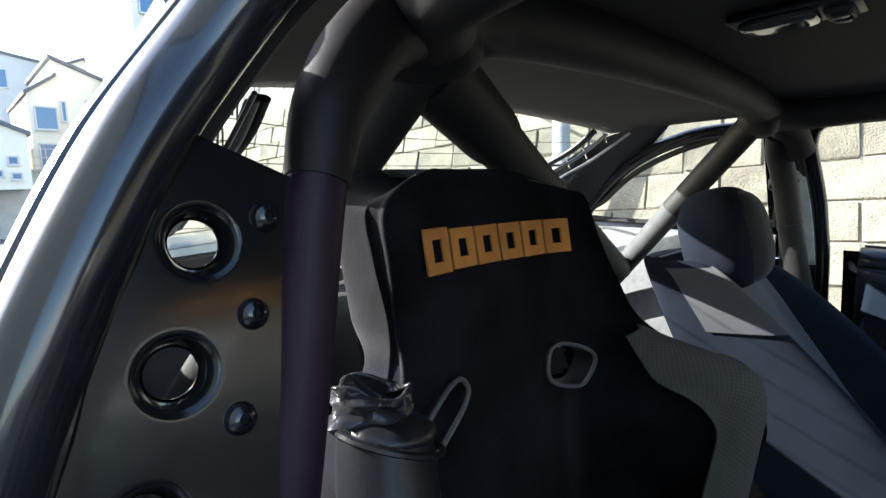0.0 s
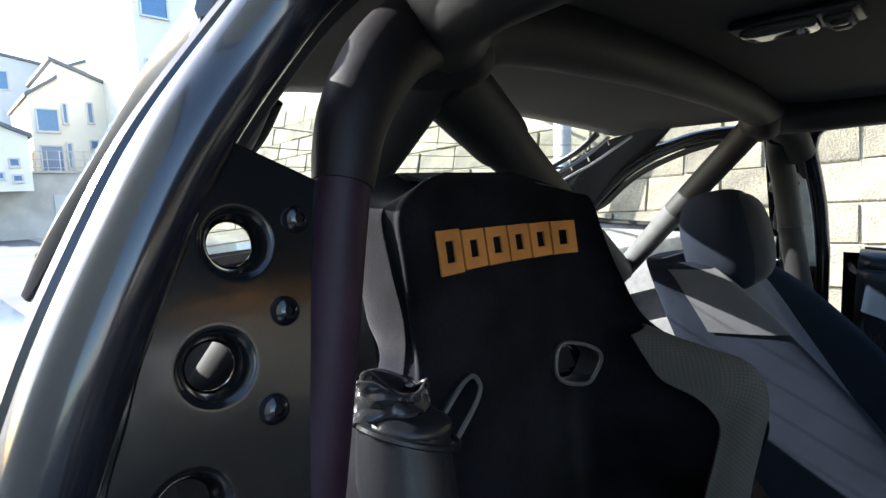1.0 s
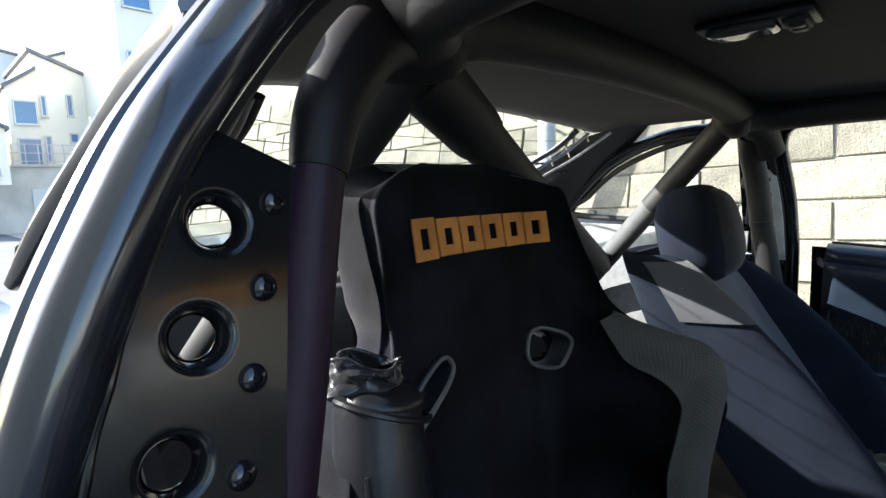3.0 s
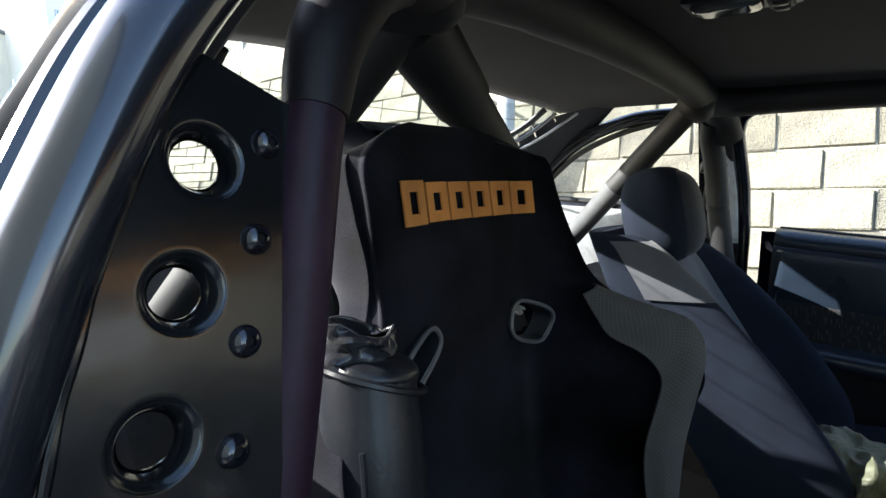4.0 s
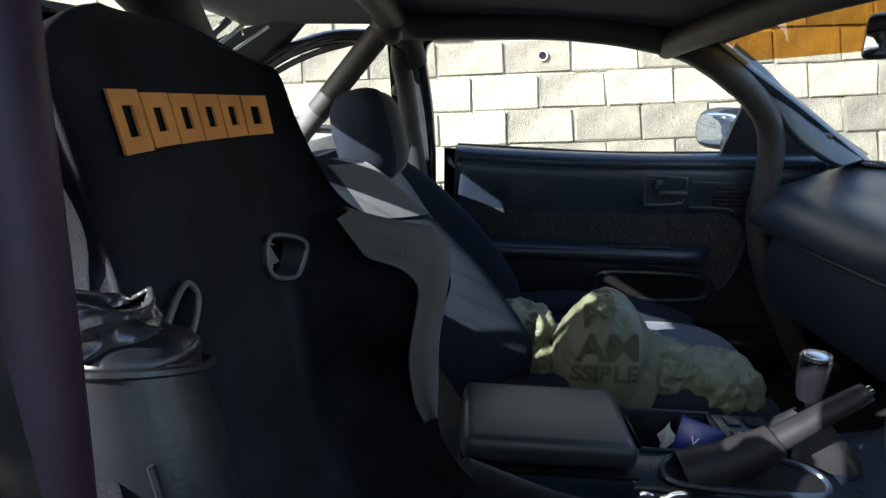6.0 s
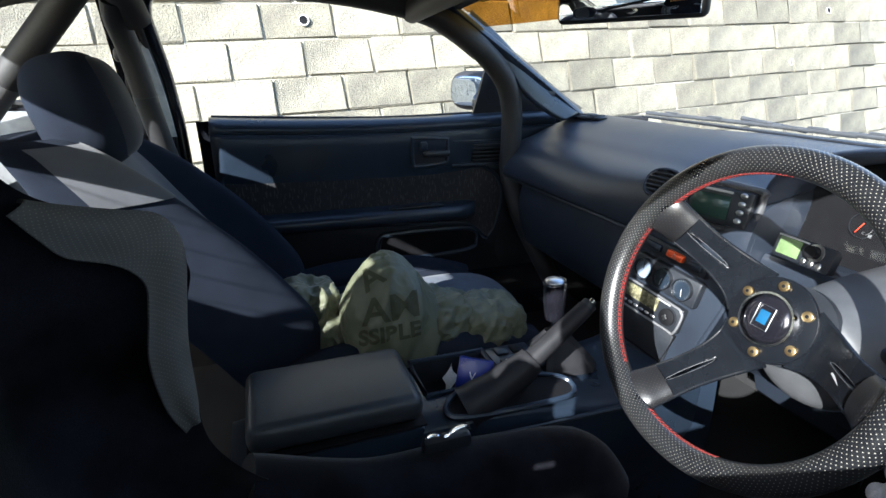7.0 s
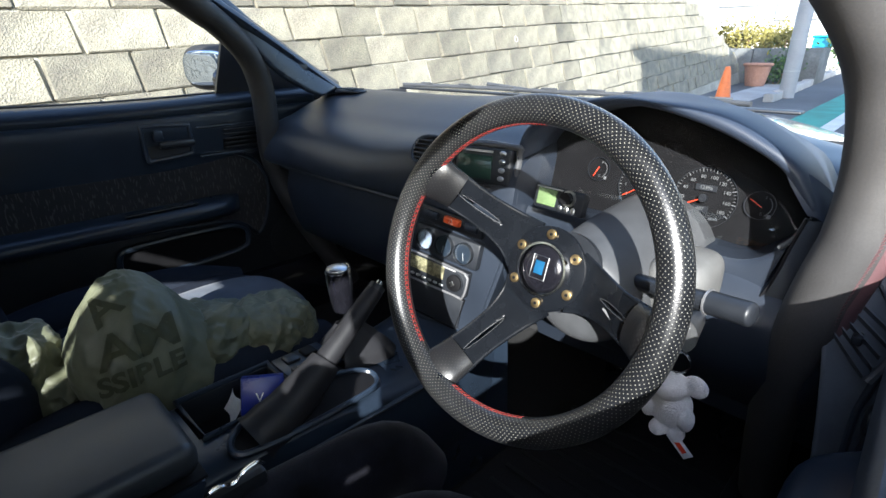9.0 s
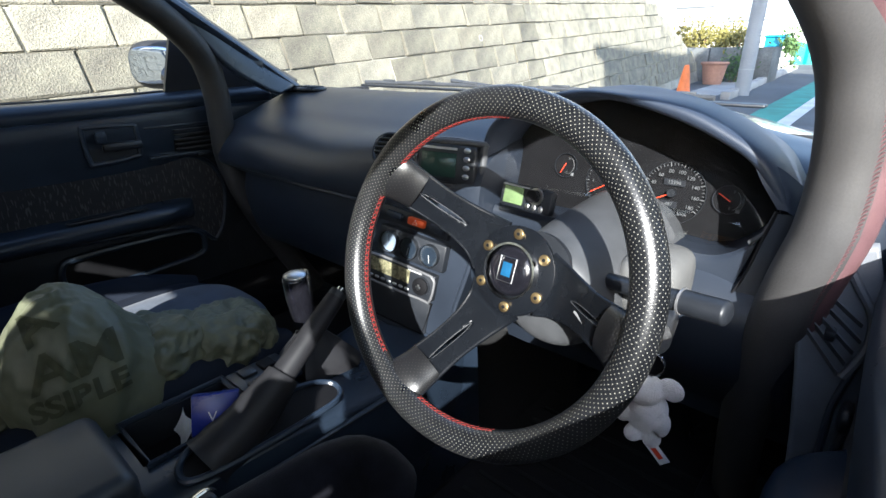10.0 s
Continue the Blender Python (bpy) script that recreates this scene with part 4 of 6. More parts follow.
# height, half width, depth of the middle, how far the sides come forward
SHELL = [(1.121, .070, -.796, .000), (1.112, .104, -.790, .004), (1.09, .124, -.784, .008), (1.05, .133, -.777, .012), (1.005, .143, -.768, .02), (.965, .160, -.760, .045),
         (.925, .186, -.754, .105), (.885, .198, -.748, .155), (.845, .200, -.744, .150), (.80, .197, -.738, .132), (.745, .185, -.728, .128), (.68, .178, -.705, .115), (.60, .195, -.665, .125), (.53, .21, -.615, .17), (.47, .215, -.55, .20)]


def shell_point(row, u):
    z, w, y, d = row
    a = abs(u)
    side = max(0.0, (a - .62) / .38)
    x = SX + w * (u if a < .62 else math.copysign(.62 + .38 * math.sin(side * 1.4) / math.sin(1.4), u))
    lean = min(1.0, max(0.0, (.935 - z) / .06)) if u < 0 else 0.0
    x += .020 * lean * a * a
    y -= .016 * lean * side
    if z > .97 and u < 0:
        x += .022 * u * min(1.0, (z - .97) / .03) * (.4 if z > 1.115 else 1)
    if z > .95 and u > 0:
        # a narrow face, then a flank that turns back
        narrow = min(1.0, (1.135 - z) / .03)
        x = SX + (.104 + .05 * (1.05 - z)) * narrow * min(u, .62) / .62 + .010 * side * narrow
        y -= .034 * side
    if u > 0 and z < .99:
        d *= .22
    return (x, y + .012 * a * a + d * side ** 1.6, z - .012 * side * (1 if z > 1.1 else 0))


def slot_snap(co, grow=1.0):
    """A place near a harness slot, drawn onto the slot's outline."""
    for x, z, a, b, tilt in SLOTS:
        t = radians(tilt)
        dx, dz = co.x - x, co.z - z
        u, v = dx * math.cos(t) + dz * math.sin(t), -dx * math.sin(t) + dz * math.cos(t)
        f = abs(u / a) ** 3 + abs(v / b) ** 3
        if .02 < f < 2.2:
            k = f ** (-1 / 3)
            return Vector((x + k * (u * math.cos(t) - v * math.sin(t)), co.y, z + k * (u * math.sin(t) + v * math.cos(t))))
    return co


SLOTS = [(.304, .925, .034, .020, 18), (.482, .930, .037, .0125, -33)]


def in_slot(c, grow=1.0):
    for x, z, a, b, tilt in SLOTS:
        dx, dz = c.x - x, c.z - z
        t = radians(tilt)
        u, v = dx * math.cos(t) + dz * math.sin(t), -dx * math.sin(t) + dz * math.cos(t)
        if (abs(u / a) ** 3 + abs(v / b) ** 3) < grow:
            return True
    return False


def bucket_seat():
    s = thing("bucket_seat", (SX, -.35, .25), "black velour racing bucket seat with grey perforated bolsters", "seat")
    us = [-1, -.93, -.85, -.75, -.62, -.4, -.2, 0, .2, .4, .62, .75, .85, .93, 1]
    rows = []
    for i, r in enumerate(SHELL):
        deep = .030 if i == 0 else .052
        fr = [Vector(shell_point(r, u)) for u in us]
        bk = [Vector((SX + (min(r[1], .116) if u > 0 and r[0] > .95 else r[1]) * u * .985, r[2] - deep + (r[3] * .82 if abs(u) > .9 else r[3] * .35 if abs(u) > .6 else 0) * (.22 if u > 0 else 1), r[0])) for u in (1, .72, .35, 0, -.35, -.72, -1)]
        rows.append(fr + bk)
    body = sheet(rows, 9, 8, True, hole=in_slot)
    for v in body.verts:
        if v.is_boundary and v.co.z < 1.0 and v.co.z > .8:
            v.co = slot_snap(v.co)
    bmesh.ops.contextual_create(body, geom=[e for e in body.edges if e.is_boundary and min(e.verts[0].co.z, e.verts[1].co.z) > 1.114])
    part("backrest", body, VELOUR, s, "black velour backrest")
    back = sheet([[(SX + min(r[1], .115) * u, r[2] - .058 + (r[3] * .6 if abs(u) > .9 else 0), r[0] - .01) for u in (-.9, -.5, 0, .5, .9)] for r in SHELL[2:]], 10, 10, hole=in_slot)
    for v in back.verts:
        if v.is_boundary:
            v.co = slot_snap(v.co)
    part("shell", back, BLACK, s, "black seat shell")
    for x, z, a, b, tilt in SLOTS:
        t = radians(tilt)
        rows = []
        for grow, dy in ((1.10, .0006), (1.08, .0036), (1.02, .0042), (.99, .0022), (.98, -.006), (.95, -.012), (.96, -.018)):
            loop = []
            for k in range(40):
                w = 2 * math.pi * k / 40
                cu, cv = math.cos(w), math.sin(w)
                off = (grow - 1) * .022
                u, v = (a + off) * math.copysign(abs(cu) ** .66, cu), (b + off) * math.copysign(abs(cv) ** .66, cv)
                px, pz = x + u * math.cos(t) - v * math.sin(t), z + u * math.sin(t) + v * math.cos(t)
                loop.append((px, (seat_y(px, pz) if dy > -.03 else seat_y(x, z)) + dy, pz))
            rows.append(loop)
        liner = part("harness_slot_liner", sheet(rows, 0, 0, True), BLACK, s, "black plastic harness slot liner")
        # pale ring stands in for sun on the slot's inner thickness
        part("slot_lip", tube([Vector(p) + Vector((0, .0012, 0)) for p in rows[2]], .0021, 8, 0, True), SLOTRIM_LIT, liner, "slot lip coloured pale as if sunlit")
    # grey edging of the far side support: a flat band that follows the rim of the wing
    outer = [(.240, -.706, .960), (.236, -.674, .951), (.230, -.640, .943), (.224, -.612, .936), (.220, -.598, .918), (.218, -.594, .892), (.219, -.598, .855), (.223, -.604, .80), (.230, -.604, .735), (.240, -.606, .715)]
    inner = [(.262, -.700, .958), (.262, -.684, .936), (.257, -.670, .917), (.250, -.643, .906), (.246, -.627, .894), (.244, -.619, .877), (.246, -.622, .847), (.250, -.628, .80), (.248, -.622, .745), (.244, -.610, .712)]
    band = []
    for a, b in zip(outer, inner):
        a, b = Vector(a), Vector(b)
        out = Vector((.0035, .005, .002))
        band.append([a + Vector((-.012, -.012, -.006)), a, a.lerp(b, .33) + out, a.lerp(b, .66) + out, b, b + Vector((.004, -.006, -.004))])
    thicken(part("bolster_edge", sheet(band, 8, 4), GREYPERF, s, "grey perforated bolster edging"), .003, 0)
    # the near side support wears a laced leather cover with a crinkled cuff
    spine = [(.551, -.728, .957), (.555, -.722, .925), (.562, -.708, .87), (.568, -.685, .80), (.571, -.66, .72), (.571, -.63, .62)]
    part("bolster_cover", tube(spine, lambda t: .030 + .003 * min(1, t * 4), 26, 8, wobble=.02), COVER, s, "black leather bolster cover")
    part("cover_lid", blob((.549, -.727, .958), (.030, .030, .012), pose(0, 0, 0, 0, -12, 0), 4, amp=.002, freq=60), COVER, s)
    part("cover_seam", tube([(.549 + .034 * math.cos(a), -.726 + .033 * math.sin(a), .952 + .014 * math.cos(a)) for a in np.linspace(0, 2 * math.pi, 25)[:-1]], .0022, 6, 0, True), COVER, s)
    part("side_seam", tube([(x + .028, y + .022, z) for x, y, z in spine[1:]], .0018, 6, 6), COVER, s)
    cuff = []
    for i, (z, r) in enumerate(((.955, .026), (.959, .0285), (.963, .024), (.968, .0270), (.972, .0235), (.977, .0260), (.981, .0245), (.985, .0250))):
        cuff.append([(.553 + (r + .0035 * math.sin(5 * a + 2.1 * i)) * math.cos(a), -.735 + (r * .8 + .003 * math.sin(4 * a - 1.7 * i)) * math.sin(a), z + .006 * math.cos(a) + .003 * math.sin(3 * a + i)) for a in np.linspace(0, 2 * math.pi, 29)[:-1]])
    thicken(part("cuff", sheet(cuff, 3, 2, True), CRINKLE, s, "crinkled shiny vinyl cuff"), .002, 0)
    # cushion with thigh bolsters
    part("cushion", blob((SX, -.30, .42), (.17, .27, .075), sub=4, power=3.0), VELOUR, s)
    for sgn in (-1, 1):
        part("thigh_bolster", tube([(SX + sgn * .195, -.58, .56), (SX + sgn * .20, -.42, .495), (SX + sgn * .20, -.25, .485), (SX + sgn * .19, -.10, .475), (SX + sgn * .17, -.05, .42)], lambda t: .062 - .015 * abs(t - .4), 18, 6), VELOUR, s)
    part("seat_rail", box((SX, -.32, .30), (.40, .42, .05), .01), SATINBLACK, s)
    # maker's mark as plain bars of its colour
    for k in range(6):
        w, h = .0290, (.036 if k == 0 else .033)
        x = .4580 - .0318 * k
        z = 1.0560 - .0004 * k
        bm = frame_plate(w, h, .009)
        for v in bm.verts:
            px, pz = x - v.co.x, z + v.co.z
            v.co = Vector((px, seat_y(px, pz) + .0032 + v.co.y, pz))
        part("emblem_bar", bm, ORANGE, s, "orange stitched emblem bar")
    return s


def seat_y(x, z):
    """The depth of the seat's face at a place."""
    rows = SHELL
    for a, b in zip(rows, rows[1:]):
        if a[0] >= z >= b[0]:
            t = (a[0] - z) / (a[0] - b[0])
            r = [p + (q - p) * t for p, q in zip(a, b)]
            return shell_point(r, max(-1, min(1, (x - SX) / r[1])))[1]
    return rows[-1][2]


def frame_plate(w, h, t):
    """A flat hollow rectangle of 2 mm."""
    return join(box((-(w - t) / 2, 0, 0), (t, .002, h)), box(((w - t) / 2, 0, 0), (t, .002, h)), box((0, 0, (h - t) / 2), (w - 2 * t, .002, t)), box((0, 0, -(h - t) / 2), (w - 2 * t, .002, t)))


# lip grey raised to imitate sunlight on the slot rims
SLOTRIM_LIT = mat("sunlit_lip_grey", (0.115, 0.115, 0.118), 0.4, bump=0.1)
CRINKLE = mat("shiny_grey_vinyl", (0.030, 0.030, 0.033), 0.22, bump=0.6, fine=60, depth=0.004)


# ---- passenger seat ----
PX = -0.365
PBACK = [(.950, .150, -.825, .0), (.942, .185, -.805, .012), (.915, .222, -.775, .035), (.87, .246, -.742, .065), (.81, .258, -.705, .095), (.75, .262, -.665, .115), (.67, .262, -.61, .125), (.60, .257, -.56, .12), (.53, .245, -.52, .09), (.47, .23, -.49, .05)]


def passenger_point(row, u):
    """The backrest's face: a flat middle, a bolster that swells at two thirds and falls away outwards."""
    z, w, y, d = row
    a = abs(u)
    up = min(1.0, max(0.0, (a - .38) / .24))
    swell = up * up * (3 - 2 * up)
    fall = max(0.0, (a - .66) / .34)
    return (PX + w * u, y + d * swell - (d + .07) * fall ** 1.5, z)


def passenger_seat():
    s = thing("passenger_seat", (PX, -.3, .25), "navy and grey cloth passenger seat with a headrest", "seat")
    us = [-1, -.93, -.84, -.74, -.66, -.58, -.51, -.44, -.38, -.2, 0, .2, .38, .44, .51, .58, .66, .74, .84, .93, 1]
    rows = []
    for r in PBACK:
        fr = [Vector(passenger_point(r, u)) for u in us]
        bk = [Vector((PX + r[1] * u, r[2] - .115 + .045 * u * u, r[0] - .006)) for u in (.95, .5, 0, -.5, -.95)]
        rows.append(fr + bk)
    b = sheet(rows, 6, 4, True)
    for ring_z in (min(v.co.z for v in b.verts), max(v.co.z for v in b.verts)):
        bmesh.ops.contextual_create(b, geom=[e for e in b.edges if e.is_boundary and abs(e.verts[0].co.z - ring_z) < 1e-4])
    part("backrest", b, NAVY, s, "dark navy cloth backrest")
    mid_us = [-.43, -.3, -.15, 0, .15, .3, .43]
    part("backrest_insert", sheet([[Vector(passenger_point(r, u)) + Vector((0, .005, .002)) for u in mid_us] for r in PBACK[1:]], 8, 4), SEATGREY, s, "grey cloth centre panel")
    # near shoulder only: its sunlit look is put into the grey cloth colour
    top = ((.940, .190, -.804, .013), (.930, .205, -.790, .024), (.915, .222, -.775, .035), (.895, .234, -.760, .049), (.870, .246, -.742, .065), (.852, .251, -.731, .074))
    part("lit_shoulder_panel", sheet([[Vector(passenger_point(r, u)) + Vector((.002, .004, .004)) for u in (.44, .55, .66, .76, .86, .93)] for r in top], 5, 4), SEATGREY, s, "grey cloth shoulder, coloured paler where sun falls")
    for u in (-.43, .43):
        part("seam", tube([Vector(passenger_point(r, u)) + Vector((0, .007, 0)) for r in PBACK[1:]], .0022, 6, 6), NAVY, s)
    tilt = pose(0, 0, 0, 14, 0, 0)
    hr = part("headrest", blob((PX + .015, -.80, .985), (.094, .066, .10), tilt, 5, power=2.9), NAVY, s, "dark cloth headrest")
    part("headrest_face", blob((PX + .015, -.778, .988), (.064, .058, .090), tilt, 4, power=2.9), SEATGREYD, hr)
    for sgn in (-1, 1):
        part("headrest_post", tube([(PX + sgn * .05, -.79, .86), (PX + sgn * .05, -.795, .96)], .006, 10, 0), CHROME, s)
    part("cushion", blob((PX, -.20, .445), (.25, .275, .075), pose(0, 0, 0, 3, 0, 0), 5, power=3.4), NAVY, s, "navy cloth cushion")
    part("cushion_insert", blob((PX, -.18, .458), (.155, .265, .072), pose(0, 0, 0, 3, 0, 0), 5, power=3.4), SEATBLUE, s, "blue-grey woven cushion panel")
    for sgn in (-1, 1):
        part("cushion_bolster", tube([(PX + sgn * .200, -.53, .44), (PX + sgn * .215, -.45, .485), (PX + sgn * .225, -.3, .505), (PX + sgn * .22, -.1, .495), (PX + sgn * .2, .03, .46)], lambda t: .05, 16, 6), NAVY, s)
    part("seat_base", box((PX, -.22, .32), (.42, .46, .1), .02), CARPET, s)
    return s


# raised grey stands in for sun bounced onto the near door's moulding
VENT_LIT = mat("bounce_lit_grey_plastic", (0.105, 0.112, 0.125), 0.42, bump=0.3, fine=900, depth=0.0004)
SEATGREYD = mat("charcoal_seat_cloth", (0.028, 0.030, 0.036), 0.92, bump=0.5, fine=900, depth=0.0006, sheen=0.15)
SEATBLUE = mat("blue_grey_woven_cloth", (0.070, 0.084, 0.112), 0.9, bump=0.7, fine=260, depth=0.0008, sheen=0.1)


# ---- doors ----
def prism_strip(a, b, low, t):
    """A thin flat blade from a to b, hanging along low."""
    n = (b - a).cross(low).normalized() * t
    bm = bmesh.new()
    v = [bm.verts.new(p) for p in (a, b, b + low, a + low, a + n, b + n, b + low + n, a + low + n)]
    for f in ((0, 1, 2, 3), (7, 6, 5, 4), (0, 4, 5, 1), (1, 5, 6, 2), (2, 6, 7, 3), (3, 7, 4, 0)):
        bm.faces.new([v[k] for k in f])
    return bm


def door(sgn):
    """A door, built for the far side and turned over for the near one; its inner face lies at x = 0.70."""
    far = sgn < 0
    d = thing("door", (sgn * .73, -.05, .30), "closed black car door with patterned cloth panel and grab armrest" if far else "closed black car door with its window lowered", "car door", "front doors", "structure")
    k = sgn

    def drop(y):
        return .012 * max(0.0, 1 - ((y + .22) / .45) ** 2) if far else .035 + .045 * min(1.0, max(0.0, (y + .2) / .3))

    def P(pts):
        return [(k * x, y, z) for x, y, z in pts]
    # upper panel: belt sill rolling into the face
    ys = (-.625, -.45, -.2, 0, .2, .33, .40)
    prof = [(.755, .928), (.742, .937), (.715, .932), (.700, .915), (.703, .898), (.694, .894), (.692, .86), (.700, .80), (.707, .76)]
    rows = [[(k * (x + .012 * max(0, (y - .1)) * 2), y, z - drop(y)) for x, z in prof] for y in ys]
    thicken(part("upper_panel", sheet(rows, 4, 4), DOORTRIM, d, "black moulded upper door trim"), .006, 0)
    part("belt_seal", tube(P([(x, y, .938 - drop(y)) for x, y in ((.757, -.62), (.757, -.25), (.757, -.05), (.758, .2), (.76, .38))]), .006, 8, 5), RUBBER, d)
    part("inner_panel", box((k * .735, -.05, .62 if far else .58), (.06, 1.14, .56 if far else .48), .02), BLACK, d)
    part("outer_skin", sheet([[(k * x, y, z) for x, z in ((.765, .925 if far else .85), (.80, .80), (.815, .62), (.80, .38))] for y in (-.66, 0, .55)], 3, 4), PAINT, d)
    # cloth insert with a raised border
    ins = [(-.585, .80), (-.30, .803), (.02, .797), (.16, .772), (.215, .70), (.205, .60), (.17, .54), (.13, .575), (.05, .60), (-.3, .62), (-.56, .645), (-.60, .72)]
    bm = bmesh.new()
    bm.faces.new([bm.verts.new((k * .702, p.x, p.y)) for p in spline([(y, z, 0) for y, z in ins], 4, True)])
    part("cloth_insert", bm, DOORCLOTH, d, "dark patterned cloth insert")
    part("insert_border", tube([(k * .703, p.x, p.y) for p in spline([(y, z, 0) for y, z in ins], 4, True)], .006, 8, 0, True), DOORTRIM, d)
    # armrest with a finger recess
    arm = [[(k * x, y, z) for x, z in ((.705, .675), (.672, .668), (.655, .655), (.655, .635), (.675, .620), (.705, .612))] for y in (-.63, -.4, -.1, .07)]
    a = part("armrest", join(sheet(arm + [[(k * .70, .125, z) for z in (.668, .664, .655, .64, .628, .62)]], 5, 4)), DOORTRIM, d, "padded black armrest")
    part("window_switch", box((k * .674, -.08, .672), (.018, .17, .006), .003), BLACK, a)
    part("switch_rocker", box((k * .674, -.02, .676), (.010, .03, .006), .002), DOORTRIM, a)
    # map pocket
    pk = spline([(-.19, .57, 0), (-.14, .583, 0), (.06, .583, 0), (.125, .572, 0), (.135, .535, 0), (.10, .505, 0), (-.14, .495, 0), (-.19, .51, 0)], 4, True)
    part("pocket_rim", tube([(k * .700, p.x, p.y) for p in pk], .008, 8, 0, True), DOORTRIM, d)
    bm = bmesh.new()
    bm.faces.new([bm.verts.new((k * .7035, p.x, p.y)) for p in pk])
    # flat dark sheet for the shade inside the map pocket
    part("pocket_shade_sheet", bm, DIALFACE, d)
    if far:
        # release handle in its bezel
        hb = spline([(-.088, .866, 0), (-.078, .872, 0), (.012, .869, 0), (.022, .860, 0), (.022, .808, 0), (.012, .797, 0), (-.066, .790, 0), (-.085, .798, 0)], 4, True)
        bz = part("handle_bezel", tube([(k * .691, p.x, p.y) for p in hb], .006, 8, 0, True), DOORTRIM, d)
        bm = bmesh.new()
        bm.faces.new([bm.verts.new((k * .6915, p.x, p.y)) for p in hb])
        # flat black face imitates the shaded hollow behind the handle
        part("handle_shade_sheet", bm, BLACK, bz)
        part("release_handle", box((k * .682, -.014, .826), (.016, .085, .020), .007), BLACK, d, "black pull handle")
        part("lock_knob", box((k * .682, -.055, .850), (.014, .022, .026), .005), DOORTRIM, d)
        # air vent towards the dashboard
        vt = part("vent_surround", join(box((k * .692, .14, .858), (.010, .20, .008), .003), box((k * .692, .14, .786), (.010, .20, .008), .003), box((k * .692, .245, .822), (.010, .008, .08), .003)), DOORTRIM, d)
        # dark plate behind the slats, as the vent's inner shade
        part("vent_shade_sheet", box((k * .6955, .165, .824), (.004, .12, .056), 0), DIALFACE, vt)
        for n in range(5):
            part("vent_slat", box((k * .688, .165, .801 + .0115 * n), (.014, .116, .003), .001, None), BLACK, vt)
        part("vent_slider", box((k * .689, .17, .780), (.012, .03, .008), .002), BLACK, vt)
    part("speaker_grille", disc(.075, .006, Matrix.Translation((k * .704, .28, .50)) @ pose(0, 0, 0, 0, 0, -90 * k)), BLACK, d)
    if far:
        gl = part("window_glass", sheet([[(k * .757, y, .93), (k * (.70), y - .01, 1.08), (k * .625, y - .03, 1.235)] for y in (-.69, -.3, 0, .12)], 3, 3), CLEAR, d, "raised side window")
        gl.visible_shadow = False
        part("glass_edge", tube([(k * .757, -.692, .93), (k * .70, -.704, 1.08), (k * .628, -.72, 1.235)], .005, 6, 4), RUBBER, d)
    if not far:
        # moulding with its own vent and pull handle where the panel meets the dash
        # moulding, rib and blades are lightened in colour for bounced sun
        vm = part("vent_moulding", sheet([[(0.638, 0.223, 0.836), (0.657, 0.227, 0.839), (0.680, 0.231, 0.843)], [(0.632, 0.207, 0.759), (0.665, 0.215, 0.767), (0.702, 0.222, 0.776)], [(0.644, 0.192, 0.690), (0.678, 0.203, 0.700), (0.718, 0.212, 0.712)], [(0.656, 0.176, 0.620), (0.690, 0.190, 0.630), (0.731, 0.202, 0.645)], [(0.667, 0.156, 0.534), (0.697, 0.173, 0.540), (0.735, 0.188, 0.554)]], 5, 5), VENT_LIT, d, "dark moulded panel beside the dash, bounce light put into its grey")
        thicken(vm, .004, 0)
        part("moulding_rib", tube([(0.637, 0.212, 0.802), (0.655, 0.220, 0.822), (0.676, 0.217, 0.796), (0.693, 0.214, 0.769), (0.696, 0.207, 0.735), (0.684, 0.196, 0.701)], .0045, 8, 6), VENT_LIT, vm)
        for a, b in (((0.646, 0.211, 0.790), (0.687, 0.211, 0.760)), ((0.647, 0.208, 0.778), (0.690, 0.208, 0.743)), ((0.644, 0.205, 0.767), (0.686, 0.204, 0.731)), ((0.642, 0.202, 0.758), (0.683, 0.200, 0.718)), ((0.642, 0.199, 0.746), (0.678, 0.196, 0.707))):
            a, b = Vector(a), Vector(b)
            a, b = a + Vector((0, -.004, .002)), b + Vector((0, -.004, .002))
            low = Vector((0, .008, -.009))
            part("vent_blade", prism_strip(a, b, low, .0016), VENT_LIT, vm, "vent blade with bounce light put into its grey")
        part("vent_tab", box((0.664, 0.203, 0.744), (.010, .018, .012), .003), BLACK, vm)
        part("handle_surround", tube([(0.693, 0.203, 0.721), (0.697, 0.207, 0.731), (0.709, 0.202, 0.699), (0.704, 0.190, 0.660), (0.691, 0.170, 0.606), (0.686, 0.165, 0.596), (0.683, 0.183, 0.654), (0.685, 0.191, 0.681)], .0040, 8, 4, True), DASH, vm)
        part("inner_handle", blob((0.697, 0.189, 0.661), (.007, .020, .016), None, 3, power=3), BLACK, vm, "black release handle")
    # mirror sail and door mirror
    part("mirror_sail", prism([(.12, .925), (.42, .925), (.30, 1.0), (.16, 1.07)], .012, Matrix(((0, -k, 0, k * .748), (1, 0, 0, 0), (0, 0, 1, 0), (0, 0, 0, 1)))), BLACK, d, "black triangular mirror base")
    hm = Matrix.Translation((k * .855, .182, .998)) @ pose(0, 0, 0, 0, 0, -k * 31)
    ho = part("mirror_housing", blob((0, 0, 0), (.088, .045, .062), None, 4, power=3.2), RUBBER, d, "black mirror shell")
    ho.data.transform(hm)
    part("mirror_glass", blob((0, 0, 0), (.070, .0035, .046), hm @ Matrix.Translation((0, -.0445, 0)), 4, power=3.4), DOORMIRROR, ho)
    part("mirror_foot", tube(P([(.75, .19, .96), (.80, .165, .97)]), .028, 12, 0), PAINT, d)
    return d


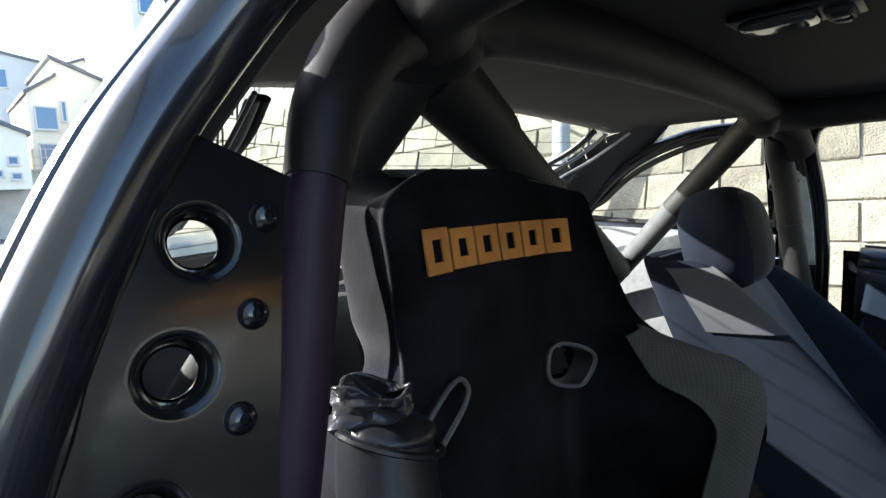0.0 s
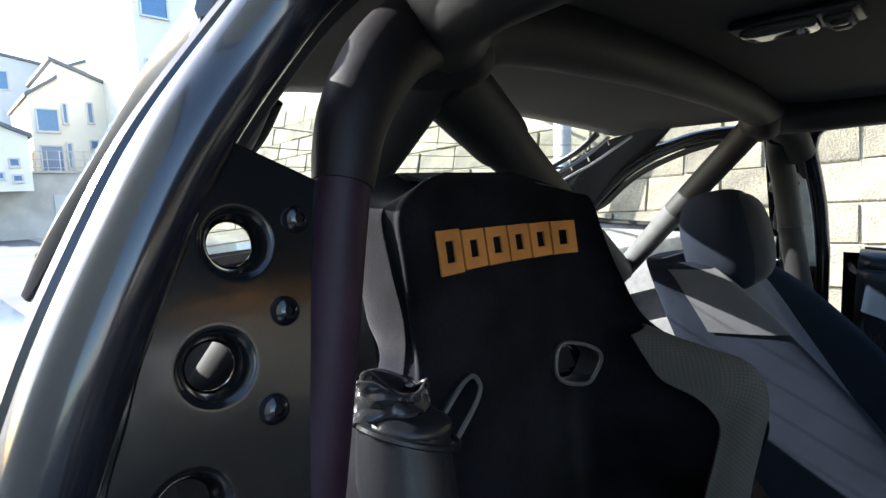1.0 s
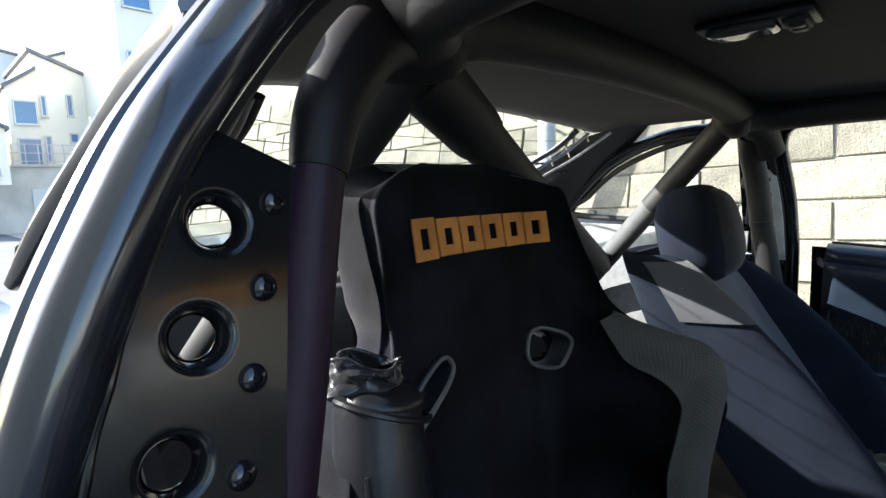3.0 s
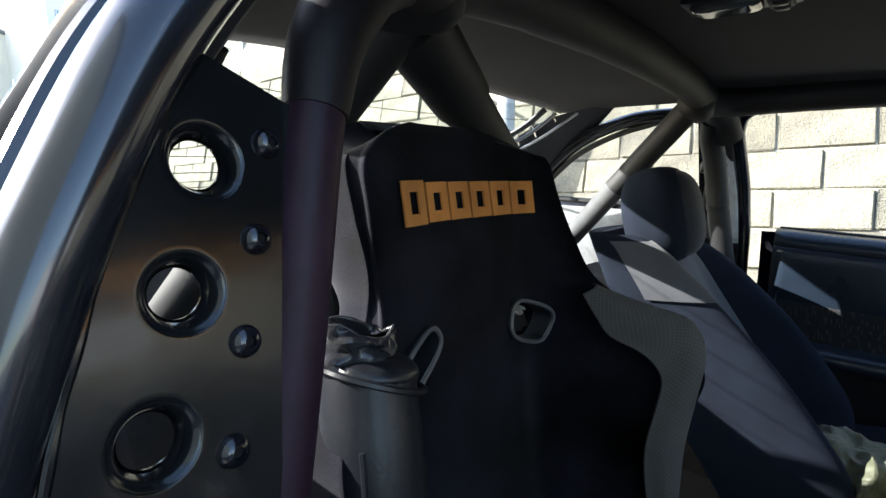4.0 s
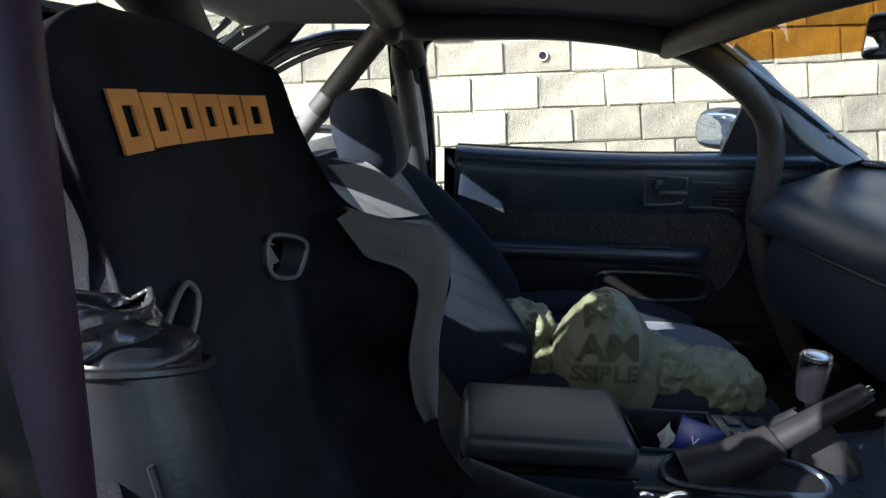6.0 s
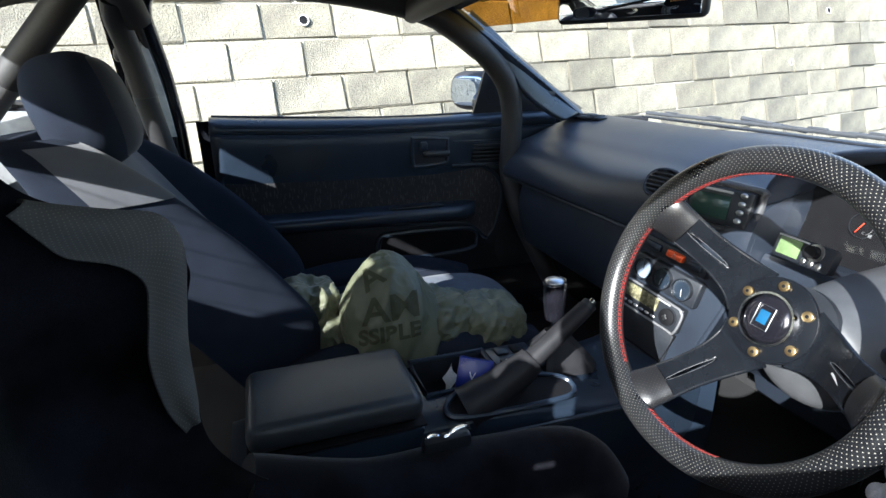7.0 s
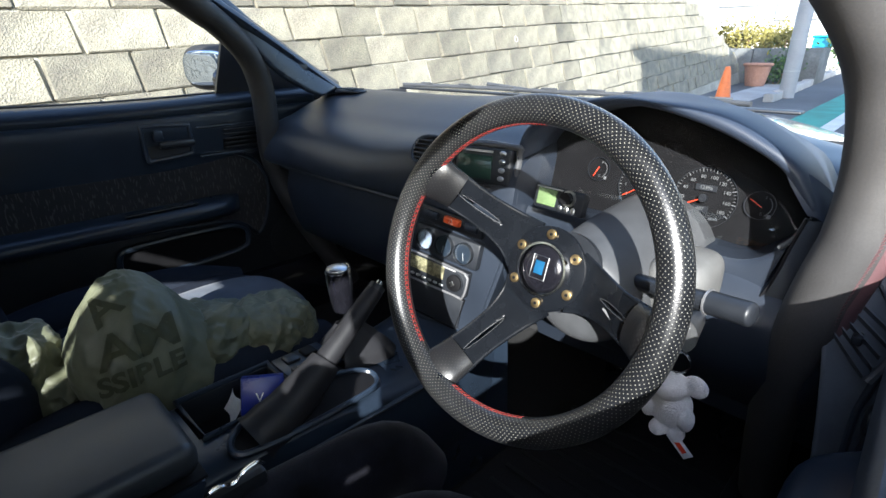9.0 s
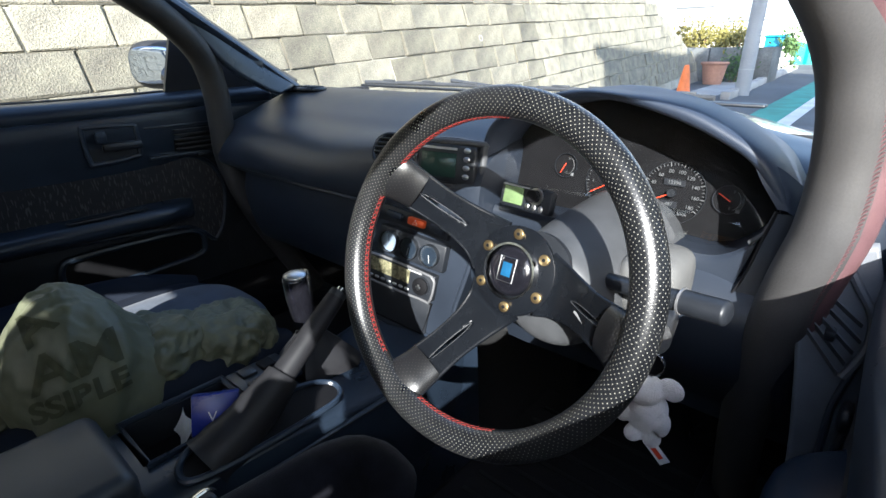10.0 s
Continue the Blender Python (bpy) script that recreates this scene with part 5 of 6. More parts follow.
# ---- dashboard ----
STACK = Matrix.Translation((.052, .198, .70)) @ pose(0, 0, 0, -9, 0, 9)


def S(u, w, out=0.0):
    """A place on the centre stack: u to the right, w up from its middle, out towards the cabin."""
    return STACK @ Matrix.Translation((u, -out, w))


def SR(u, w, out=0.0):
    """A place on the turned instrument block of the stack, about its own middle."""
    return S(.005, -.004) @ Matrix.Rotation(radians(7), 4, "Y") @ Matrix.Translation((u, -out, w))


def spline2(pts):
    return [(p.x, p.y) for p in spline([(u, w, 0) for u, w in pts], 4, True)]


def text_on(name, txt, size, m, parent, material=None):
    return words(name, txt, size, m, material or WHITE, parent, .0003)


def dial(parent, m, r, face=None, name="gauge", needle=-40, ticks=12, sweep=270):
    g = part(name, ring(r * .93, r, .012, m @ Matrix.Translation((0, -.006, 0)), 32), BLACK, parent)
    part("face", disc(r * .95, .003, m @ Matrix.Translation((0, .001, 0))), face or DIALFACE, g)
    tk = bmesh.new()
    for k in range(ticks + 1):
        a = radians(225 - sweep * k / ticks)
        tk = join(tk, box((0, 0, 0), (r * .14, .0006, r * .035), 0, m @ Matrix.Translation((r * .78 * math.cos(a), -.0003, r * .78 * math.sin(a))) @ Matrix.Rotation(-a, 4, "Y")))
    part("tick_marks", tk, DIALFACE if face is DIALWHITE else DIALPRINT, g)
    part("needle", box((r * .3, 0, 0), (r * .7, .0012, r * .035), .0004, m @ Matrix.Translation((0, -.002, 0)) @ Matrix.Rotation(-radians(needle), 4, "Y")), BLACK if face is DIALWHITE else WHITE, g)
    part("gauge_lens", disc(r * .93, .001, m @ Matrix.Translation((0, -.005, 0))), CLEAR, g).visible_shadow = False
    return g


def dashboard():
    d = thing("dashboard", (0, .40, .50), "black moulded dashboard with a deep instrument hood", "dashboard")
    left = [(.62, .915), (.54, .932), (.44, .926), (.35, .898), (.305, .878), (.245, .855), (.205, .815), (.192, .775), (.205, .752), (.27, .735), (.33, .69), (.34, .52)]
    mid = [(.64, .92), (.56, .938), (.45, .930), (.35, .900), (.30, .880), (.245, .862), (.222, .83), (.214, .78), (.225, .742), (.27, .725), (.33, .68), (.34, .52)]
    right = [(.64, .92), (.58, .938), (.50, .935), (.43, .925), (.38, .90), (.36, .87), (.355, .84), (.352, .80), (.30, .778), (.262, .75), (.25, .66), (.30, .52)]
    end = [(.60, .915), (.54, .928), (.45, .922), (.36, .90), (.30, .882), (.26, .86), (.245, .83), (.24, .79), (.245, .755), (.25, .72), (.26, .64), (.30, .52)]
    rows = []
    for x, pr in ((-.705, left), (-.66, left), (-.62, left), (-.45, left), (-.25, left), (-.09, mid), (.02, mid), (.12, mid), (.185, mid), (.20, right), (.30, right), (.42, right), (.55, right), (.615, right), (.63, end), (.67, end), (.70, end)):
        edge = .03 if x in (-.705, .70) else 0
        fall = .19 * max(0.0, x - .33)
        rows.append([(x, y + edge, z - edge * .3 - (fall if y > .34 and z > .85 else 0)) for y, z in pr])
    part("dash_skin", sheet(rows, 2, 5), DASH, d, "black grained dashboard skin")
    part("glovebox_line", tube([(x, y, z) for x, y, z in ((-.60, .212, .748), (-.4, .20, .752), (-.2, .20, .754), (-.08, .215, .748))], .004, 8, 5), BLACK, d)
    part("glovebox_lid", sheet([[(x, y, z) for y, z in ((.235, .735), (.225, .68), (.24, .60), (.26, .55))] for x in (-.60, -.35, -.09)], 3, 4), DASH, d)
    part("defrost_grille", box((0, .575, .940), (1.0, .03, .006), .003), BLACK, d)
    sv = part("corner_vent", blob((-.585, .45, .932), (.045, .028, .006), pose(0, 0, 0, 0, 0, 20), 3, power=4), BLACK, d, "small slatted corner demister")
    for k in range(6):
        part("vent_fin", box((-.618 + .013 * k, .45, .937), (.003, .045, .008), .001), DASH, sv)
    # centre stack facing the driver
    out = [(-.105, .00), (-.093, .06), (-.065, .115), (-.025, .165), (.03, .188), (.10, .190), (.128, .178), (.133, .10), (.125, .0), (.10, -.10), (.085, -.16), (-.075, -.16), (-.095, -.10)]
    st = part("centre_fascia", prism([(p.x, p.y) for p in spline([(u, w, 0) for u, w in out], 4, True)], .09, S(0, 0, .006)), DASH, d, "black centre stack turned to the driver")
    part("stack_rim", tube([S(p.x, p.y, .007).translation for p in spline([(u, w, 0) for u, w in out], 4, True)], .0045, 8, 0, True), DASH, d)
    rm = Matrix.Translation((-.030, .226, .860)) @ pose(0, 0, 0, -34, 0, 10)
    rv = part("round_vent", tube([rm @ Vector((.036 * math.copysign(abs(math.cos(a)) ** .8, math.cos(a)), 0, .029 * math.copysign(abs(math.sin(a)) ** .8, math.sin(a)))) for a in np.linspace(0, 2 * math.pi, 33)[:-1]], .0042, 10, 0, True), DASH, d, "oval centre air vent")
    # dark oval plate paints the shade within the vent
    part("vent_shade_sheet", prism([(.034 * math.cos(a), .027 * math.sin(a)) for a in np.linspace(0, 2 * math.pi, 33)[:-1]], .002, rm @ Matrix.Translation((0, .001, 0))), DIALFACE, rv)
    for k in range(5):
        z = -.018 + .009 * k
        part("vent_slat", box((0, 0, 0), (2 * .033 * math.sqrt(1 - (z / .029) ** 2), .006, .0028), .001, rm @ Matrix.Translation((0, -.002, z))), BLACK, rv)
    # upper display unit
    du = thing("display_unit", S(.07, .13, .01).translation, "black electronic controller with a dark green screen", "display")
    part("case", box((0, 0, 0), (.112, .018, .062), .006, S(.068, .152, .014)), BLACK, du)
    part("screen", box((0, 0, 0), (.068, .002, .040), .001, S(.055, .150, .0245)), LCDDARK, du)
    part("label_strip", box((0, 0, 0), (.066, .001, .004), 0, S(.056, .177, .0238)), GREYMARK, du)
    for k, w in enumerate((.176, .162, .148, .134)):
        part("button", blob((0, 0, 0), (.0065, .003, .0045), S(.108, w, .024), 3), ALU, du)
    # surround in the lightened copy of the dash plastic
    part("surround", tube([S(u, w, .010).translation for u, w in spline2([(.005, .186), (.122, .188), (.131, .178), (.129, .125), (.118, .115), (.012, .113), (.002, .122), (-.002, .176)])], .0055, 10, 0, True), DASH_LIT, du, "rounded grey surround")
    # hazard strip
    hz = thing("switch_strip", S(0, .03, .01).translation, "black switch strip with a red hazard button", "switch panel")
    part("strip", box((0, 0, 0), (.150, .014, .030), .004, SR(-.004, .047, .010)), BLACK, hz)
    part("hazard_button", box((0, 0, 0), (.036, .012, .014), .003, SR(.006, .049, .019)), HAZARD, hz, "red hazard button")
    part("triangle", tube([SR(.006 + x, .049 + z, .0256).translation for x, z in ((-.005, -.0035), (.005, -.0035), (0, .0045))], .0005, 5, 0, True), WHITE, hz)
    part("dark_button", box((0, 0, 0), (.035, .010, .014), .003, SR(-.044, .048, .018)), DASH, hz)
    part("dark_button", box((0, 0, 0), (.028, .010, .014), .003, SR(.048, .048, .018)), DASH, hz)
    # gauge pod
    gp = thing("gauge_pod", S(.0, -.01, .01).translation, "pod of three round auxiliary gauges", "gauges")
    part("pod", box((0, 0, 0), (.146, .022, .050), .004, SR(.002, 0, .010)), BLACK, gp)
    for k in range(3):
        dial(gp, SR(-.043 + .044 * k, 0, .024), .0205, DIALWHITE if k == 0 else DIALBLUE, needle=(100, 265, 285)[k], ticks=20)
    # radio
    ra = thing("car_radio", S(0, -.065, .01).translation, "silver-framed car radio with a round control knob", "radio")
    part("faceplate", box((0, 0, 0), (.150, .020, .050), .003, SR(-.012, -.060, .010)), BLACK, ra)
    part("silver_frame", tube([SR(u, w, .0205).translation for u, w in spline2([(-.086, -.036), (.040, -.036), (.058, -.040), (.064, -.050), (.060, -.084), (.040, -.086), (-.086, -.086), (-.087, -.06)])], .0024, 8, 0, True), SILVERPLASTIC, ra, "thin silver frame")
    part("screen", box((0, 0, 0), (.092, .002, .026), .001, SR(-.035, -.053, .0215)), RADIOLCD, ra)
    part("label_strip", box((0, 0, 0), (.030, .0008, .003), 0, SR(.020, -.040, .0206)), GREYMARK, ra)
    for k in range(7):
        part("preset_button", blob((0, 0, 0), (.0055, .002, .0028), SR(-.075 + .0140 * k, -.077, .021), 2), ALU, ra)
    kn = part("volume_knob", disc(.0160, .008, SR(.039, -.061, .028), 28, .001), DIALFACE, ra)
    part("knob_ring", ring(.0160, .0175, .004, SR(.039, -.061, .0235), 28), BLACK, kn)
    part("knob_cross", join(box((0, 0, 0), (.011, .001, .004), .0004, SR(.039, -.061, .0325)), box((0, 0, 0), (.004, .001, .011), .0004, SR(.039, -.061, .0325))), ALU, kn)
    part("pocket", box((0, 0, 0), (.140, .006, .062), .004, SR(-.012, -.124, .008)), BLACK, d, "closed black pocket below the radio")
    part("pocket_frame", tube([SR(u, w, .010).translation for u, w in ((-.085, -.092), (.061, -.092), (.052, -.156), (-.085, -.156))], .0022, 8, 0, True), DIALFACE, d)
    return d


DIALBLUE = mat("dark_blue_dial_face", (0.012, 0.020, 0.032), 0.4, bump=0)
DIALPRINT = mat("pale_grey_dial_print", (0.12, 0.125, 0.13), 0.6, bump=0)
# for the ignition cover: sun on it is lightened into this grey
SHROUD_LIT = mat("sun_paled_grey_plastic", (0.105, 0.105, 0.103), 0.6, bump=0.3, fine=900, depth=0.0004)
GREYMARK = mat("grey_print", (0.30, 0.30, 0.30), 0.6, bump=0)
SILVERPLASTIC = mat("silver_plastic", (0.30, 0.30, 0.31), 0.35, metal=0.7, bump=0.05)
RADIOLCD = mat("amber_grey_lcd", (0.16, 0.15, 0.09), 0.2, bump=0.0, var=0.5, scale=120)


def cluster():
    c = thing("instrument_cluster", (.41, .30, .80), "instrument cluster with black dials under a curved hood", "instrument cluster")
    arc = [(.176, .79), (.178, .85), (.188, .895), (.212, .922), (.251, .941), (.323, .960), (.381, .961), (.457, .943), (.513, .921), (.547, .901), (.570, .874), (.584, .853)]
    base = [(.578, .828), (.561, .806), (.538, .789), (.512, .783), (.47, .786), (.40, .788), (.28, .788), (.19, .788)]
    rows = []
    for y, grow, lift in ((.335, -.004, 0), (.262, .002, 0), (.245, .008, .002), (.252, .016, .006), (.30, .020, .004), (.40, .018, -.004), (.52, .010, -.022)):
        row = []
        for x, z in arc:
            v = Vector((x - .40, 0, z - .84))
            q = v + v.normalized() * grow
            row.append((.40 + q.x, y, min(.84 + q.z + lift, .975)))
        rows.append(row)
    hd = part("hood", sheet(rows, 5, 5), HOODMAT, c, "curved black hood")
    tilt = Matrix.Translation((.40, .322, .848)) @ pose(0, 0, 0, -12, 0, 0)
    poly = [(x - .40, (z - .848) * 1.02) for x, z in arc + base]
    part("dial_panel", prism(poly, .006, tilt), DIALFACE, c, "black dial panel")
    # lower surround of the dials, its edge coloured as if lit, and the cheek at the hood's end
    edge = [(.585, .853)] + base
    rows = [[(x - dx * min(1.0, max(0.0, x - .45) * 10), y, z - dz) for x, z in edge] for y, dx, dz in ((.332, 0, 0), (.262, -.002, .001), (.252, 0, .004), (.246, .006, .020), (.240, .020, .075))]
    rows = [[(x, y, max(z, .70)) for x, y, z in r] for r in rows]
    part("lower_panel", sheet(rows, 4, 4), DASH, c, "dark moulded surround below the dials")
    part("lit_surround_edge", tube([(.587, .246, .853), (.580, .246, .829), (.566, .247, .811)], .0035, 8, 5), DASH_LIT, c)
    cheek = [[(.548, .252, .912), (.562, .247, .888), (.586, .243, .857)], [(.578, .262, .900), (.590, .250, .880), (.594, .243, .857)], [(.606, .272, .878), (.605, .258, .866), (.603, .244, .852)]]
    part("hood_cheek", sheet(cheek, 4, 4), HOODMAT, c, "flat grey cheek where the hood meets the dash end")
    part("dash_end_panel", sheet([[(.588, .242, .852), (.606, .244, .853), (.632, .246, .850)], [(.579, .239, .815), (.608, .240, .815), (.632, .242, .812)], [(.570, .236, .771), (.603, .236, .764), (.630, .238, .76)], [(.555, .232, .725), (.595, .232, .720), (.625, .234, .715)]], 4, 4), DASH, c, "dark end panel of the dashboard")
    part("panel_joint", tube([(.5865, .241, .854), (.578, .238, .815), (.569, .235, .771), (.552, .231, .725)], .0016, 6, 5), DIALFACE, c)
    # speedometer and rev counter with their numbers
    for u, w, r, nums, lbl, nd in ((.050, -.011, .044, ["0", "20", "40", "60", "80", "100", "120", "140", "160", "180"], "km/h", 208), (-.040, -.010, .041, ["0", "1", "2", "3", "4", "5", "6", "7", "8"], "x1000", 212)):
        m = tilt @ Matrix.Translation((u, -.004, w))
        g = part("dial", ring(r * .985, r, .003, m), BLACK, c)
        tk = bmesh.new()
        n = len(nums)
        for k in range(4 * (n - 1) + 1):
            a = radians(212 - 244 * k / (4 * (n - 1)))
            lng = r * (.13 if k % 4 == 0 else .07)
            tk = join(tk, box((0, 0, 0), (lng, .0006, r * (.028 if k % 4 == 0 else .016)), 0, m @ Matrix.Translation((r * .92 * math.cos(a), 0, r * .92 * math.sin(a))) @ Matrix.Rotation(-a, 4, "Y")))
        part("tick_marks", tk, DIALPRINT, g)
        for k, s in enumerate(nums):
            a = radians(212 - 244 * k / (n - 1))
            text_on("numeral", s, r * .165, m @ Matrix.Translation((r * .70 * math.cos(a), 0, r * .70 * math.sin(a))), g, DIALPRINT)
        text_on("unit_text", lbl, r * .14, m @ Matrix.Translation((r * .42, 0, -r * .62)), g, DIALPRINT)
        part("needle", box((r * .36, 0, 0), (r * .95, .0015, r * .035), .0004, m @ Matrix.Translation((0, -.003, 0)) @ Matrix.Rotation(-radians(nd), 4, "Y")), NEEDLE, g)
        part("needle_hub", disc(r * .13, .006, m @ Matrix.Translation((0, -.006, 0)), 18), BLACK, g)
        if lbl == "km/h":
            part("odometer_window", box((0, 0, 0), (r * .66, .001, r * .20), 0, m @ Matrix.Translation((0, .0006, r * .34))), BLACK, g)
            text_on("odometer", "12396", r * .165, m @ Matrix.Translation((0, 0, r * .34)), g, DIALPRINT)
            part("trip_window", box((0, 0, 0), (r * .50, .001, r * .20), 0, m @ Matrix.Translation((-r * .05, .0006, -r * .36))), BLACK, g)
            text_on("trip_meter", "487", r * .165, m @ Matrix.Translation((-r * .05, 0, -r * .36)), g, DIALPRINT)
        else:
            rl = bmesh.new()
            for k in range(6):
                a = radians(212 - 244 * (.86 + .14 * k / 5))
                rl = join(rl, box((0, 0, 0), (r * .14, .0006, r * .14), 0, m @ Matrix.Translation((r * .88 * math.cos(a), .0004, r * .88 * math.sin(a))) @ Matrix.Rotation(-a, 4, "Y")))
            part("red_zone", rl, NEEDLE, g)
    for u, w, nd, marks in ((-.120, .006, 245, "HC"), (.121, -.008, 150, "FE")):
        m = tilt @ Matrix.Translation((u, -.004, w))
        g = part("small_dial", ring(.0185, .0195, .002, m, 28), BLACK, c)
        part("needle", box((.005, 0, 0), (.018, .0012, .0013), .0003, m @ Matrix.Translation((0, -.002, 0)) @ Matrix.Rotation(-radians(nd), 4, "Y")), NEEDLE, g)
        text_on("mark", marks[0], .0055, m @ Matrix.Translation((.006, 0, .011)), g, DIALPRINT)
        part("scale_arc", tube([m @ Vector((.015 * math.cos(a), 0, .015 * math.sin(a))) for a in np.linspace(-1.0, .9, 12)], .0005, 5, 0), DIALPRINT, g)
        text_on("mark", marks[1], .0055, m @ Matrix.Translation((.004, 0, -.011)), g, DIALPRINT)
        part("pictogram", box((0, 0, 0), (.005, .0006, .005), .001, m @ Matrix.Translation((.014, 0, -.013))), DIALPRINT, g)
    part("trip_button", tube([tilt @ Vector((.040, -.002, -.060)), tilt @ Vector((.040, -.014, -.060))], .004, 10, 0), BLACK, c)
    gl = part("cluster_lens", prism(poly, .001, Matrix.Translation((.40, .285, .853)) @ pose(0, 0, 0, -16, 0, 0)), CLEAR, c)
    gl.visible_shadow = False
    # lower trim and column shroud
    sh = thing("steering_column", (.385, .15, .62), "grey-black moulded steering column shroud", "column shroud")
    rows = []
    for y, r, dz in ((.30, .088, .018), (.20, .084, .016), (.13, .078, .014), (.085, .071, .014), (.066, .063, .016), (.060, .050, .020), (.060, .03, .024)):
        rows.append([(.398 + r * 1.0 * math.cos(a), y, .738 + dz + r * .95 * math.sin(a)) for a in np.linspace(0, 2 * math.pi, 17)[:-1]])
    # shroud coloured with the lit copy of the dash plastic
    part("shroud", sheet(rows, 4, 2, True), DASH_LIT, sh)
    part("boss", tube([(.385, .066, .783), (.380, .036, .792)], .036, 32, 0), BLACK, sh, "black steering boss")
    part("boss_flange", tube([(.385, .052, .7855), (.385, .062, .782)], .050, 32, 0), BLACK, sh)
    # rounded cover added in a paler grey so that it reads as sunlit
    part("ignition_cover", blob((.490, .165, .770), (.036, .055, .038), None, 4, power=3.6), SHROUD_LIT, sh, "grey ignition cover, paled in colour to look sunlit")
    part("ignition_lock", tube([(.505, .14, .735), (.515, .085, .738)], .024, 20, 0), ALU, sh, "metal ignition lock")
    st = thing("indicator_stalk", (.50, .10, .79), "black indicator stalk with a chunky end", "stalk")
    part("arm", tube([(.455, .10, .782), (.50, .085, .788), (.545, .078, .792)], lambda t: .0105 + .003 * t, 14, 5, flat=.80), BLACK, st)
    part("stalk_end", tube([(.545, .078, .792), (.562, .075, .7932), (.580, .0725, .7945), (.586, .0715, .795), (.589, .071, .7953)], lambda t: .0140 if t < .72 else .0140 - .022 * (t - .72), 16, 3, flat=.9), BLACK, st, "black rotary end of the stalk")
    part("stalk_collar", tube([(.5435, .0783, .7918), (.5455, .078, .792)], .0156, 16, 0, flat=.9), SILVERPLASTIC, st, "thin grey ring")
    text_on("symbol", "OFF", .006, Matrix.Translation((.528, .0655, .792)), st)
    text_on("symbol", "<>", .010, Matrix.Translation((.502, .072, .790)), st)
    # boost controller on the dash edge
    m = Matrix.Translation((.278, .212, .822)) @ pose(0, 0, 0, -14, 0, -6)
    bc = thing("boost_controller", (.278, .21, .80), "black controller box with a green screen and a knob", "controller")
    part("case", box((0, 0, 0), (.094, .016, .036), .005, m), BLACK, bc)
    part("screen", box((0, 0, 0), (.036, .002, .026), .001, m @ Matrix.Translation((-.020, -.009, .001))), LCD, bc)
    part("knob", tube([m @ Vector((.020, -.007, .006)), m @ Vector((.020, -.020, .006))], .0090, 24, 0), DIALFACE, bc)
    part("knob_ring", ring(.0092, .0125, .004, m @ Matrix.Translation((.020, -.0105, .006)), 28), ALU, bc)
    for k in range(3):
        part("button", blob((0, 0, 0), (.004, .002, .0055), m @ Matrix.Translation((.008 + .012 * k, -.009, -.011)), 3), ALU, bc)
    part("print_bar", box((0, 0, 0), (.05, .001, .0025), 0, m @ Matrix.Translation((-.018, -.0085, .0155))), GREYMARK, bc)
    # knee panel, side trims
    part("knee_panel", sheet([[(x, y, z) for y, z in ((.248, .765), (.215, .72), (.225, .64), (.29, .55))] for x in (.17, .35, .55, .68)], 3, 4), DASH, c)
    return c


# ---- steering wheel ----
WM = Matrix.Translation((.376, -.0455, .817)) @ pose(0, 0, 0, -17.5, 0, 1.1)


SPOKE = ((.040, .036, .082), (.060, .029, .081), (.085, .0235, .068), (.112, .0215, .046), (.144, .024, .020), (.160, .027, .004))


def W(x, y, z):
    """A place on the wheel: x right, z up in the rim's plane, y towards the dash."""
    return WM @ Vector((x, y, z))


